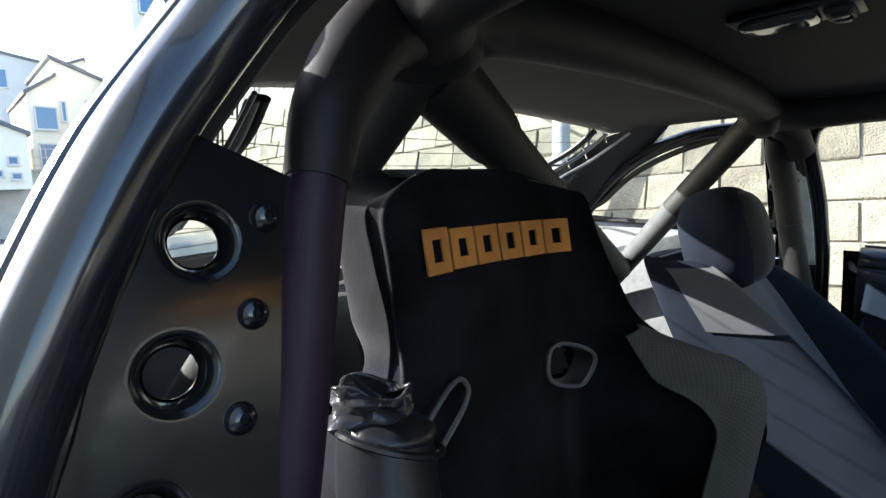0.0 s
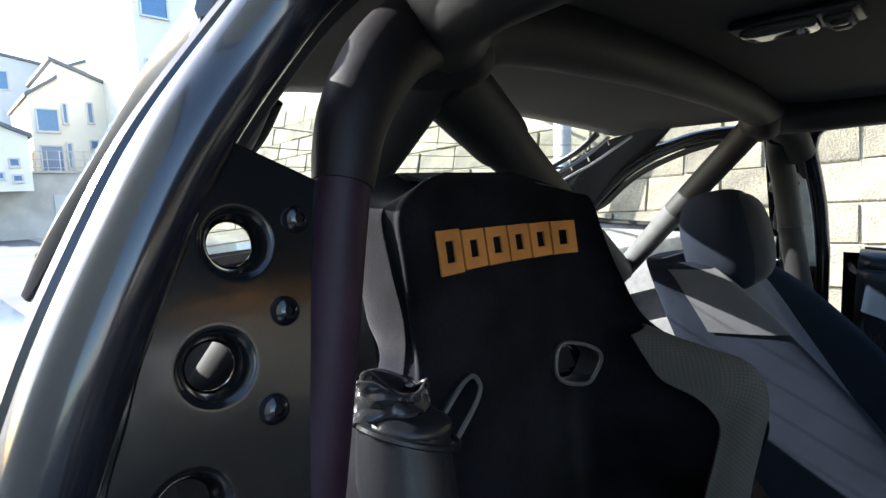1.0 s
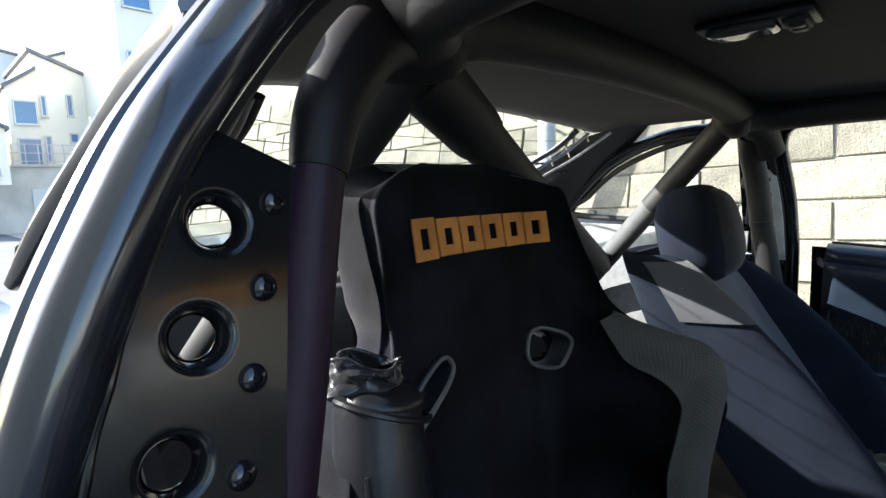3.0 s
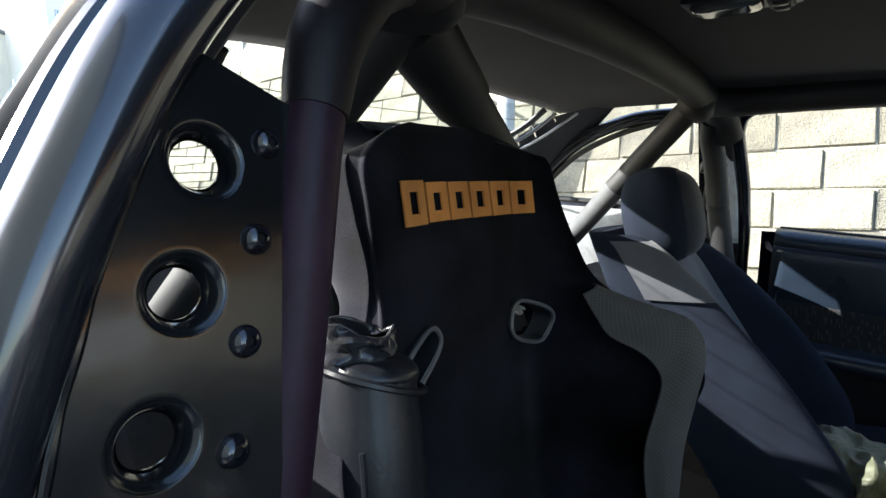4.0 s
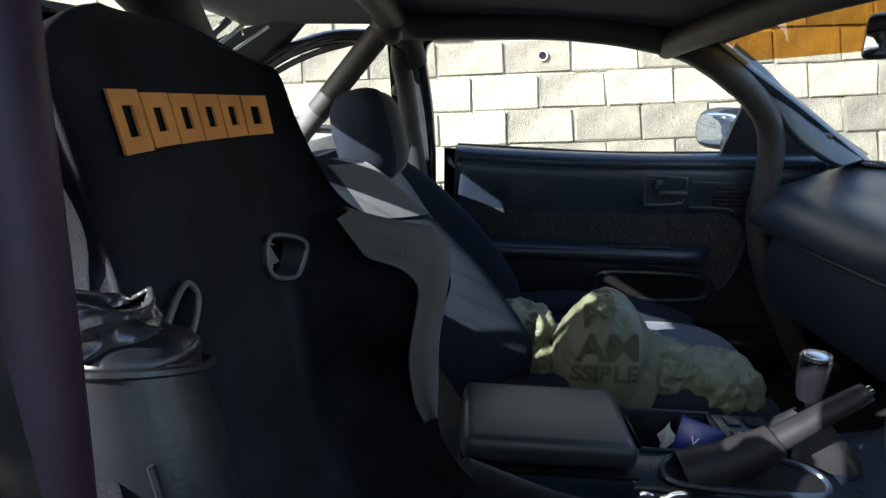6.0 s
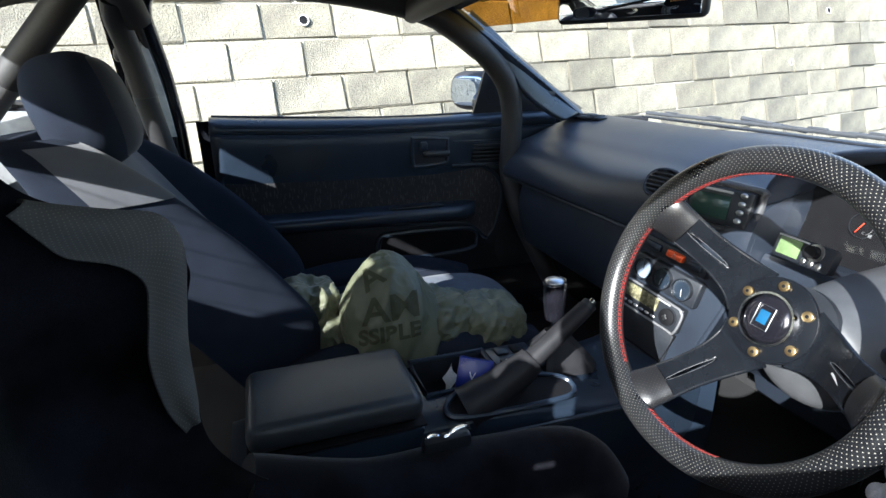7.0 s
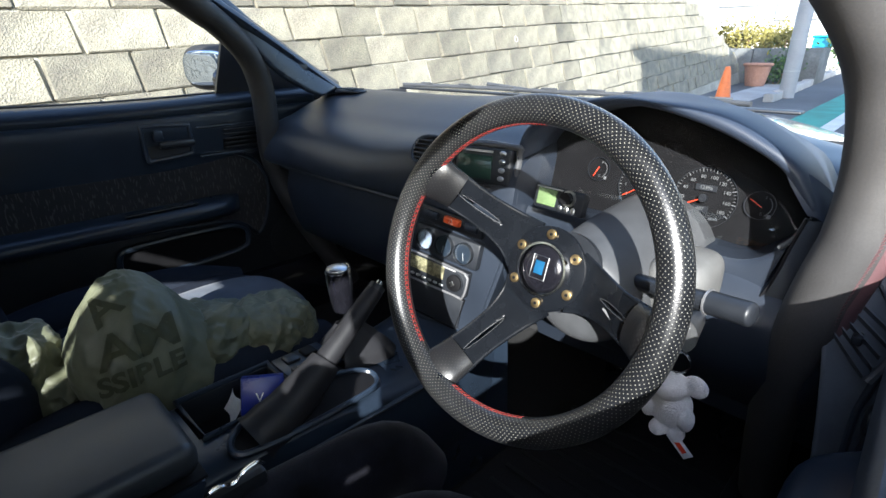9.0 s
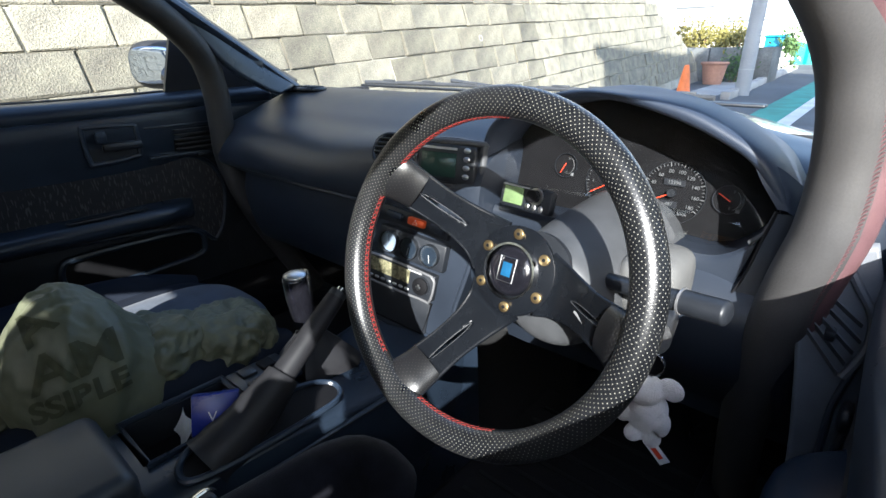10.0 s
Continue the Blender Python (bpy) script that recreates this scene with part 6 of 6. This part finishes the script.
def steering_wheel():
    s = thing("steering_wheel", (.382, 0, .79), "three-spoke sports steering wheel in perforated black leather with red stitching", "steering wheel")
    R, r = .1715, .0158
    TW = -22

    def arc(a0, a1, rad, y=0.0, n=24):
        return [W(rad * math.cos(radians(a)), y, rad * math.sin(radians(a))) for a in np.linspace(a0, a1, n)]
    part("rim", tube(arc(0, 360, R)[:-1], r, 20, 4, True), WHEELPERF, s, "perforated leather rim")
    for a0, a1 in ((88, 141), (160, 231), (256, 292)):
        st = bmesh.new()
        for a in np.arange(a0, a1, 2.3):
            p, q = arc(a, a + 1.5, R - r * .98, .003, 2)
            p2, q2 = arc(a, a + 1.5, R - r * .98, -.003, 2)
            st = join(st, tube([p, q2], .0007, 5, 0), tube([p2, q], .0007, 5, 0))
        part("stitching", st, REDTHREAD, s, "red cross stitching")
    # spokes: dished, slotted, satin black
    for a, slot in ((150, True), (245, True), (-8, True)):
        c, sn = math.cos(radians(a)), math.sin(radians(a))
        e, f = Vector((c, 0, sn)), Vector((-sn, 0, c))

        def at(rad, wid, y):
            v = e * rad + f * wid
            return W(v.x, y, v.z)
        rows = [[at(rad, k * w, y) for k in (-1, -.5, 0, .5, 1)] for rad, w, y in SPOKE]

        def cut(v):
            p = WM.inverted() @ v
            q = Vector((p.x, 0, p.z))
            return (abs(q.dot(e) - .106) / .026) ** 2.4 + (abs(q.dot(f)) / .0027) ** 2 < 1
        sk = sheet(rows, 12, 8, hole=cut)
        for v in sk.verts:
            p = WM.inverted() @ v.co
            q = Vector((p.x, 0, p.z))
            du, dv = (q.dot(e) - .106) / .026, q.dot(f) / .0027
            g = math.hypot(du, dv)
            if v.is_boundary and 0 < g < 1.6:
                q = e * (.106 + .026 * du / g) + f * (.0027 * dv / g)
                v.co = W(q.x, p.y, q.z)
        sp = part("spoke", sk, SATINBLACK, s, "satin black spoke with a slot")
        for side in (-1, 1):
            part("spoke_edge", tube([r[0 if side < 0 else -1] for r in rows], .0024, 8, 6), SATINBLACK, sp)
        part("slot_edge", tube([at(.106 + .026 * math.cos(w), .0028 * math.sin(w), float(np.interp(.106 + .026 * math.cos(w), [q[0] for q in SPOKE], [q[2] for q in SPOKE])) - .0024) for w in np.linspace(0, 2 * math.pi, 25)[:-1]], .00035, 6, 0, True), DASH_LIT, sp, "worn slot edge")
        thicken(sp, .004, 0)
        part("spoke_wrap", tube([at(.134, 0, .0285), at(.145, 0, .018), at(.156, 0, .007), at(.172, 0, 0)], lambda t: .0245 + .004 * t, 18, 3, flat=.36, ref=WM.to_3x3() @ Vector((0, 1, 0))), WRAPPERF, s)
    hub = part("hub_plate", disc(.052, .006, WM @ Matrix.Translation((0, .078, 0)), 40, .001), SATINBLACK, s)
    for k in range(6):
        a = radians(90 + 60 * k)
        m = WM @ Matrix.Translation((.0425 * math.cos(a), .074, .0425 * math.sin(a)))
        b = part("hub_bolt", disc(.0062, .004, m, 24, .0008), BRASS, s, "brass hub bolt")
        part("socket", disc(.0022, .001, m @ Matrix.Translation((0, -.0006, 0)), 6), DIALFACE, b)
    ho = part("horn_ring", ring(.0300, .0325, .012, WM @ Matrix.Translation((0, .068, 0)), 40), CHROME, s, "chrome horn ring")
    part("horn_button", blob((0, 0, 0), (.0285, .010, .0285), WM @ Matrix.Translation((0, .074, 0)), 4), GLOSSBLACK, s, "gloss black horn button")
    part("emblem", box((0, 0, 0), (.012, .001, .016), .0004, WM @ Matrix.Translation((0, .0638, .002)) @ Matrix.Rotation(radians(2), 4, "Y")), EMBLEM, s, "blue emblem plate")
    part("emblem_frame", tube([WM @ (Matrix.Rotation(radians(2), 4, "Y") @ Vector((x, .0640, z + .002))) for x, z in ((-.010, -.014), (.010, -.014), (.010, .014), (-.010, .014))], .0006, 6, 0, True), ALU, s)
    part("signature_bar", box((0, 0, 0), (.024, .0006, .003), 0, WM @ pose(0, 0, 0, 0, 18, 0) @ Matrix.Translation((.098, .0555, .009)) @ pose(0, 0, 0, 0, 0, -39)), GREYMARK, s)
    return s


EMBLEM = mat("blue_enamel", (0.010, 0.065, 0.14), 0.2, bump=0)
import mathutils
import mathutils.bvhtree


# ---- centre console ----
def console():
    c = thing("centre_console", (.06, -.2, .30), "black centre console with an armrest box and open tray", "console")
    # body along the tunnel
    rows = []
    for y, z, w in ((-.60, .52, .085), (-.40, .545, .092), (-.30, .555, .095), (-.15, .553, .10), (-.05, .535, .105), (.05, .525, .11), (.15, .535, .115), (.24, .56, .12)):
        cx = .05
        rows.append([(cx - w - .012, y, .26), (cx - w, y, z - .05), (cx - w + .012, y, z - .008), (cx - w * .4, y, z), (cx + w * .4, y, z), (cx + w - .012, y, z - .008), (cx + w, y, z - .05), (cx + w + .012, y, .26)])
    part("tunnel_trim", sheet(rows, 4, 4, hole=lambda v: -.29 < v.y < -.155 and -.025 < v.x < .070 and v.z > .53), DOORTRIM, c, "black moulded tunnel trim")
    part("tray_bottom", box((.022, -.222, .505), (.095, .135, .006), .002), DIALFACE, c)
    for x in (-.027, .072):
        part("tray_wall", box((x, -.222, .530), (.005, .135, .050), .002), BLACK, c)
    for y in (-.292, -.152):
        part("tray_wall", box((.022, y, .530), (.10, .005, .050), .002), BLACK, c)
    part("tray_rim", tube([(-.03, -.295, .558), (.075, -.295, .558), (.075, -.15, .557), (-.03, -.15, .557)], .005, 8, 0, True), DOORTRIM, c)
    a = part("armrest_lid", box((.055, -.445, .582), (.165, .255, .045), .018, None, 4), ARMREST, c, "padded armrest lid")
    part("lid_gap", box((.055, -.445, .556), (.170, .258, .004), .001), DIALFACE, c)
    part("armrest_box", box((.055, -.445, .50), (.172, .26, .105), .012), DOORTRIM, c)
    # switch panel ahead of the tray
    sp = part("switch_panel", box((.008, -.10, .553), (.082, .090, .008), .004, None), DOORTRIM, c)
    for k, (x, y) in enumerate(((-.012, -.085), (-.012, -.118), (.028, -.085), (.028, -.122))):
        part("switch", box((x, y, .558), (.026, .024, .008), .003), BLACK if k != 0 else DIALFACE, sp)
    text_on("switch_mark", "PA", .011, Matrix.Translation((.028, -.122, .5625)) @ pose(0, 0, 0, -90, 0, 0), sp)
    # hand brake well
    loop = spline([(.105, -.27, .562), (.085, -.22, .566), (.085, -.10, .563), (.10, -.045, .552), (.132, -.05, .545), (.142, -.12, .548), (.142, -.23, .552), (.132, -.275, .555)], 5, True)
    part("brake_well_rim", tube(loop, .005, 8, 0, True), DOORTRIM, c)
    bm = bmesh.new()
    bm.faces.new([bm.verts.new(p) for p in loop])
    # the well is a flat dark face, coloured as its shade
    part("brake_well_shade", bm, DIALFACE, c)
    part("side_panel", box((.165, -.06, .44), (.012, .52, .17), .004), DOORTRIM, c)
    part("side_line", tube([(.170, -.30, .535), (.172, -.1, .53), (.172, .1, .52)], .003, 8, 5), BLACK, c)
    hb = thing("hand_brake", (.105, -.20, .55), "black leather hand brake lever, lowered", "hand brake")
    P0, P1 = Vector((.108, -.195, .553)), Vector((.090, -.012, .682))
    part("lever", tube([P0, P0.lerp(P1, .3), P0.lerp(P1, .7), P1], lambda t: .021 - .006 * t, 18, 5, flat=.9), LEATHER, hb)
    part("boot", tube([P0 + Vector((0, -.045, -.012)), P0 + Vector((0, -.01, .004)), P0.lerp(P1, .28), P0.lerp(P1, .42)], lambda t: .041 - .019 * t, 20, 6, wobble=.10), LEATHER, hb)
    part("lever_tip", tube([P1, P1 + (P1 - P0).normalized() * .010], .0135, 16, 0), BLACK, hb)
    part("release_button", tube([P1 + (P1 - P0).normalized() * .010, P1 + (P1 - P0).normalized() * .018], .006, 14, 0), CHROME, hb)
    gs = thing("gear_lever", (.012, .0, .53), "gear lever with a gloss black knob in a leather boot", "gear lever")
    part("gear_knob", tube([(.010, -.020, .625), (.012, -.024, .66), (.013, -.027, .695), (.013, -.028, .702)], lambda t: .0175 + .0045 * math.sin(t * 2.6), 20, 6), GLOSSBLACK, gs)
    part("knob_cap", blob((.013, -.028, .702), (.019, .019, .006), None, 3), ALU, gs)
    part("shaft", tube([(.010, -.005, .56), (.010, -.020, .628)], .007, 12, 0), CHROME, gs)
    bt = []
    for z, w in ((.532, .062), (.548, .055), (.565, .042), (.580, .030), (.596, .018)):
        bt.append([(.010 + (w * 1.0 + .004 * math.sin(5 * a)) * math.copysign(abs(math.cos(a)) ** .6, math.cos(a)), .0 - (z - .532) * .2 + (w + .004 * math.cos(7 * a)) * math.copysign(abs(math.sin(a)) ** .6, math.sin(a)), z) for a in np.linspace(0, 2 * math.pi, 21)[:-1]])
    part("gaiter", sheet(bt, 4, 2, True), LEATHER, gs, "creased leather gaiter")
    cu = thing("clip_holder", (.172, -.285, .50), "black side pocket with a bright sprung clip", "holder")
    part("pocket", box((.180, -.300, .522), (.022, .075, .085), .008), BLACK, cu)
    part("clip", tube([(.180, -.338, .560), (.184, -.330, .572), (.184, -.316, .572), (.184, -.304, .566), (.184, -.288, .575), (.184, -.272, .577), (.180, -.264, .568)], .0040, 8, 5, flat=.6), CHROME, cu)
    bk = thing("belt_buckle", (.178, -.36, .46), "red-buttoned black seat belt buckle", "buckle")
    part("buckle_body", box((.186, -.36, .475), (.02, .035, .07), .006), BLACK, bk)
    part("buckle_button", box((.188, -.36, .511), (.014, .028, .008), .003), NEEDLE, bk, "red release button")
    return c


ARMREST = mat("grey_black_padded_vinyl", (0.026, 0.030, 0.036), 0.42, bump=0.4, fine=700, depth=0.0004)


# ---- loose things ----
def loose_things():
    b = thing("blue_box", (.025, -.19, .508), "small blue card box lying in the console tray", "box")
    m = Matrix.Translation((.030, -.190, .549)) @ pose(0, 0, 0, -28, 6, 62)
    part("carton", box((0, 0, 0), (.062, .028, .056), .002, m), BLUEBOX, b)
    words("letter", "V", .020, m @ Matrix.Translation((-.004, -.0145, -.004)), WHITE, b, .0003)
    r = thing("receipt", (-.005, -.235, .508), "crumpled white paper slip in the tray", "paper")
    part("slip", sheet([[(-.016 + .012 * i, -.235 + .006 * k + .003 * math.sin(i * 2 + k), .515 + .006 * math.cos(i * 1.7) + .010 * k) for i in range(4)] for k in range(4)], 3, 3), WHITE, r)
    # kit bag on the passenger seat
    bag = thing("kit_bag", (-.25, -.2, .50), "crumpled khaki drawstring bag with olive lettering on the seat", "bag")
    lumps = [((-.198, -.285, .572), (.100, .104, .140), 2.1), ((-.200, -.185, .540), (.092, .105, .078), 2.1), ((-.178, -.072, .538), (.078, .088, .056), 2.6), ((-.275, -.445, .562), (.080, .072, .088), 2.4), ((-.25, -.375, .535), (.085, .08, .06), 2.2)]
    for n, (c, sz, pw) in enumerate(lumps):
        lump = blob((0, 0, 0), sz, None, 6, power=pw)
        for v in lump.verts:
            d = v.co.normalized()
            p = v.co + Vector(c)
            # broad folds running one way over the cloth, then finer creases
            q = Vector((p.x * 11 + p.z * 6, p.y * 9 - p.z * 4, p.z * 5 - p.y * 5)) + Vector((n * 7, n * 3, 2))
            fold = .024 * abs(noise.noise(q)) + .015 * abs(noise.noise(q * 1.9 + Vector((3, 1, 7)))) + .007 * abs(noise.noise(p * 38)) + .003 * abs(noise.noise(p * 75))
            p -= d * (fold * (.75 if n == 0 else 1.3) - .008)
            if n == 0:
                top = max(0, p.z - .60) / .1
                p.x += (-.198 - p.x) * .28 * top
                p.y += (-.320 - p.y) * .30 * top
                p.z -= .10 * max(0, p.y + .26)
                p.x += .030 * max(0, .60 - p.z) / .1
            p.z = max(p.z, .492)
            v.co = p
        shell = part(("sack", "slack", "gathered_neck", "loose_end", "slack")[n], lump, KHAKI, bag, ("", "crumpled slack cloth", "gathered neck of the bag", "loose end of the bag", "crumpled slack cloth")[n])
        cloth = shell if n == 0 else cloth
    from_bag = cloth.data
    tree = mathutils.bvhtree.BVHTree.FromPolygons([v.co[:] for v in from_bag.vertices], [p.vertices[:] for p in from_bag.polygons])
    way = Vector((-1, .25, -.45)).normalized()
    for txt, size, y, z, tilt in (("AM", .082, -.296, .612, 4), ("SSIBLE", .046, -.300, .560, 3), ("A", .070, -.335, .682, 30)):
        cu = bpy.data.curves.new("text", "FONT")
        cu.body, cu.size, cu.align_x, cu.align_y, cu.offset = txt, size, "CENTER", "CENTER", .0016
        tmp = bpy.data.objects.new("text", cu)
        me = bpy.data.meshes.new_from_object(tmp)
        bpy.data.objects.remove(tmp)
        flat_text = mathutils.bvhtree.BVHTree.FromPolygons([v.co[:] for v in me.vertices], [p.vertices[:] for p in me.polygons])
        xs, ys = [v.co.x for v in me.vertices], [v.co.y for v in me.vertices]
        bpy.data.meshes.remove(me)
        bm, grid, step = bmesh.new(), {}, .0013
        tr = radians(tilt)

        def on_bag(i, j):
            if (i, j) not in grid:
                px, py = min(xs) + i * step, min(ys) + j * step
                u, w = px * math.cos(tr) - py * math.sin(tr), px * math.sin(tr) + py * math.cos(tr)
                hit, nrm, _, _ = tree.ray_cast(Vector((-.15, y + u, z + w * .95)) - way * .3, way)
                grid[i, j] = bm.verts.new(hit - way * .0032) if hit is not None else None
            return grid[i, j]
        for i in range(int((max(xs) - min(xs)) / step) + 1):
            for j in range(int((max(ys) - min(ys)) / step) + 1):
                c = Vector((min(xs) + (i + .5) * step, min(ys) + (j + .5) * step, 1))
                if flat_text.ray_cast(c, Vector((0, 0, -1)))[0] is None:
                    continue
                q = [on_bag(i, j), on_bag(i + 1, j), on_bag(i + 1, j + 1), on_bag(i, j + 1)]
                if None not in q and max((p.co - q[0].co).length for p in q) < .012:
                    bm.faces.new(q)
        part("lettering", bm, OLIVE, bag, "olive printed letters")
    part("drawcord", tube([(-.31, -.50, .64), (-.30, -.47, .60), (-.27, -.44, .62), (-.25, -.40, .61)], .003, 6, 5), OLIVE, bag)
    # keys with a soft toy
    k = thing("key_ring", (.527, .07, .735), "steel key ring hanging from the ignition", "keys")
    part("key_head", box((.517, .062, .738), (.024, .010, .020), .004), ALU, k)
    part("ring", tube([(.530 + .014 * math.cos(a), .060, .722 + .014 * math.sin(a)) for a in np.linspace(0, 6.283, 13)[:-1]], .0013, 8, 3, True), CHROME, k)
    part("chain", tube([(.532, .060, .708), (.533, .062, .700), (.531, .063, .692)], .002, 8, 3), CHROME, k)
    toy()
    # roof lamp, map lamp, mirrors
    l = thing("dome_lamp", (.02, -.56, 1.28), "dark roof lamp with clear lenses and a rocker switch", "lamp")
    part("base", box((.060, -.622, 1.2785), (.070, .118, .010), .004), BLACK, l)
    part("lens", blob((.064, -.636, 1.2735), (.026, .037, .009), None, 4, power=4.5), LENS, l, "glossy clear lens")
    part("switch_frame", box((.056, -.583, 1.272), (.046, .026, .009), .006), DASH_LIT, l)
    for x in (.046, .067):
        part("rocker", box((x, -.582, 1.267), (.016, .016, .006), .004), BLACK, l)
    m = thing("map_lamp", (0, -.16, 1.25), "dark overhead lamp console with a clear lens", "lamp")
    part("base", box((-.04, -.165, 1.252), (.17, .12, .016), .007, None), DASH, m)
    part("lens", blob((-.04, -.15, 1.243), (.05, .028, .006), None, 3, power=3), LENS, m)
    for x in (-.10, .02):
        part("spot", blob((x, -.195, 1.244), (.020, .015, .006), None, 3), LENS, m)
    rv = thing("rear_view_mirror", (.0, .03, 1.17), "black framed rear-view mirror on the windscreen", "mirror")
    rm = Matrix.Translation((.015, .055, 1.172)) @ pose(0, 0, 0, 4, 0, 24)
    part("housing", box((0, 0, 0), (.250, .022, .064), .010, rm, 3), BLACK, rv)
    part("glass", box((0, -.0115, 0), (.236, .002, .052), .001, rm), MIRROR, rv)
    part("stem", tube([(.015, .065, 1.19), (.01, .075, 1.225)], .009, 10, 0), BLACK, rv)
    # wipers lying on the windscreen foot
    for n, (x0, x1, px) in enumerate(((-.56, .02, -.10), (.0, .40, .30))):
        w = thing("wiper", (px, .64, .93), "black windscreen wiper lying at the foot of the glass", "wiper", "wipers")
        c0, c1 = Vector((x0, .60 + .085 * (1 - (x0 / .7) ** 2) - .0, .944)), Vector((x1, .60 + .085 * (1 - (x1 / .7) ** 2), .942))
        part("blade", tube([c0, c0.lerp(c1, .5) + Vector((0, .02, 0)), c1], .0042, 8, 8, flat=1.3), WIPERGREY, w)
        part("arm", tube([c0.lerp(c1, .5) + Vector((0, .03, .010)), Vector((px, .70, .938))], .0055, 8, 4), WIPERGREY, w)
        for t in (.15, .38, .62, .85):
            part("bridge", box(tuple(c0.lerp(c1, t) + Vector((0, .02 * math.sin(math.pi * t), .006))), (.045, .009, .006), .002), WIPERGREY, w)
    # pedals and mat
    mt = solo("floor_mat", box((.38, .25, .252), (.40, .55, .012), .005), CARPET, "ribbed black rubber mat in the footwell", "mat")
    for i in range(9):
        part("mat_rib", box((.38, .05 + .05 * i, .2605), (.34, .010, .006), .002), RUBBER, mt)
    for x, wd in ((.30, .05), (.42, .06), (.53, .04)):
        pd = thing("pedal", (x, .48, .36), "drilled metal pedal in the dark footwell", "pedal", "pedals")
        part("pad", box((x, .46, .38), (wd, .012, .07), .004, None), SATINBLACK, pd)
        part("pedal_arm", tube([(x, .47, .39), (x, .56, .62)], .008, 8, 0), SATINBLACK, pd)
    # spare wiring looped behind the seats
    wr = thing("cable_bundle", (-.06, -1.05, .80), "bundle of pale coiled cables behind the seats", "cables")
    rng = random.Random(9)
    for i in range(7):
        x, y = .03 + rng.uniform(-.02, .02), -.93 + rng.uniform(-.02, .02)
        part("cable", tube([(x, y, .93), (x + .01, y + .01, .89), (x - .01 + rng.uniform(-.01, .01), y - .005, .85), (x - .03, y + .01, .83), (x - .05, y + .01, .86)], .0028, 6, 6), PALECABLE, wr)
    # belt at the far pillar
    for sgn in (-1,):
        be = thing("seat_belt", (sgn * .64, -.76, .9), "dark seat belt with a chrome guide at the far pillar", "seat belt")
        part("webbing", tube([(sgn * .655, -.775, 1.12), (sgn * .66, -.765, .95), (sgn * .665, -.74, .70), (sgn * .66, -.70, .45)], .022, 8, 6, flat=.10, ref=(0, 1, 0.1)), BLACK, be)
        part("guide", box((sgn * .648, -.77, 1.085), (.02, .05, .03), .008), BLACK, be)
        part("tongue", box((sgn * .655, -.757, .905), (.012, .045, .018), .004), CHROME, be)


WIPERGREY = mat("dull_grey_wiper_metal", (0.055, 0.058, 0.062), 0.5, bump=0.1)
PALECABLE = mat("pale_cable", (0.55, 0.50, 0.42), 0.5, bump=0)
LENS = mat("clear_lamp_lens", (0.10, 0.10, 0.095), 0.06, bump=0.1, fine=40, depth=0.002, coat=0.8)


def toy():
    """A soft animal toy on the key ring, as one plain mesh."""
    c = Vector((.533, .064, .672))
    bm = join(blob(c + Vector((0, 0, -.012)), (.021, .019, .027), None, 4, .002, 60), blob(c + Vector((-.004, -.006, .018)), (.019, .018, .016), None, 4, .002, 60),
              blob(c + Vector((.020, -.002, .026)), (.014, .006, .013), pose(0, 0, 0, 0, 30, 0), 3), blob(c + Vector((-.016, .0, .032)), (.007, .005, .012), pose(0, 0, 0, 0, -20, 0), 3),
              blob(c + Vector((-.022, -.008, -.018)), (.009, .010, .012), None, 3), blob(c + Vector((.020, -.010, -.014)), (.008, .010, .014), None, 3),
              blob(c + Vector((-.008, -.010, -.038)), (.010, .012, .009), None, 3), blob(c + Vector((.012, -.008, -.038)), (.009, .011, .009), None, 3))
    t = solo("plush_toy", bm, PLUSH, "small pale grey plush toy hanging on the keys", "toy")
    rm = t.modifiers.new("one_skin", "REMESH")
    rm.mode, rm.voxel_size, rm.use_smooth_shade = "VOXEL", .0022, True
    tag = thing("cloth_tag", (.556, .056, .625), "white cloth tag with a red mark", "tag")
    tm = Matrix.Translation((.552, .052, .624)) @ pose(0, 0, 0, 0, 48, 12)
    part("tag_cloth", box((0, 0, 0), (.032, .0012, .012), .0004, tm), WHITE, tag)
    part("tag_mark", box((0, -.001, 0), (.018, .0006, .005), 0, tm), NEEDLE, tag, "red bar of small print")
    return t

wall_blocks()
hillside()
street_front()
car_shell()
headliner()
roll_cage()
gusset()
bucket_seat()
passenger_seat()
door(-1)
door(1)
dashboard()
cluster()
steering_wheel()
console()
loose_things()
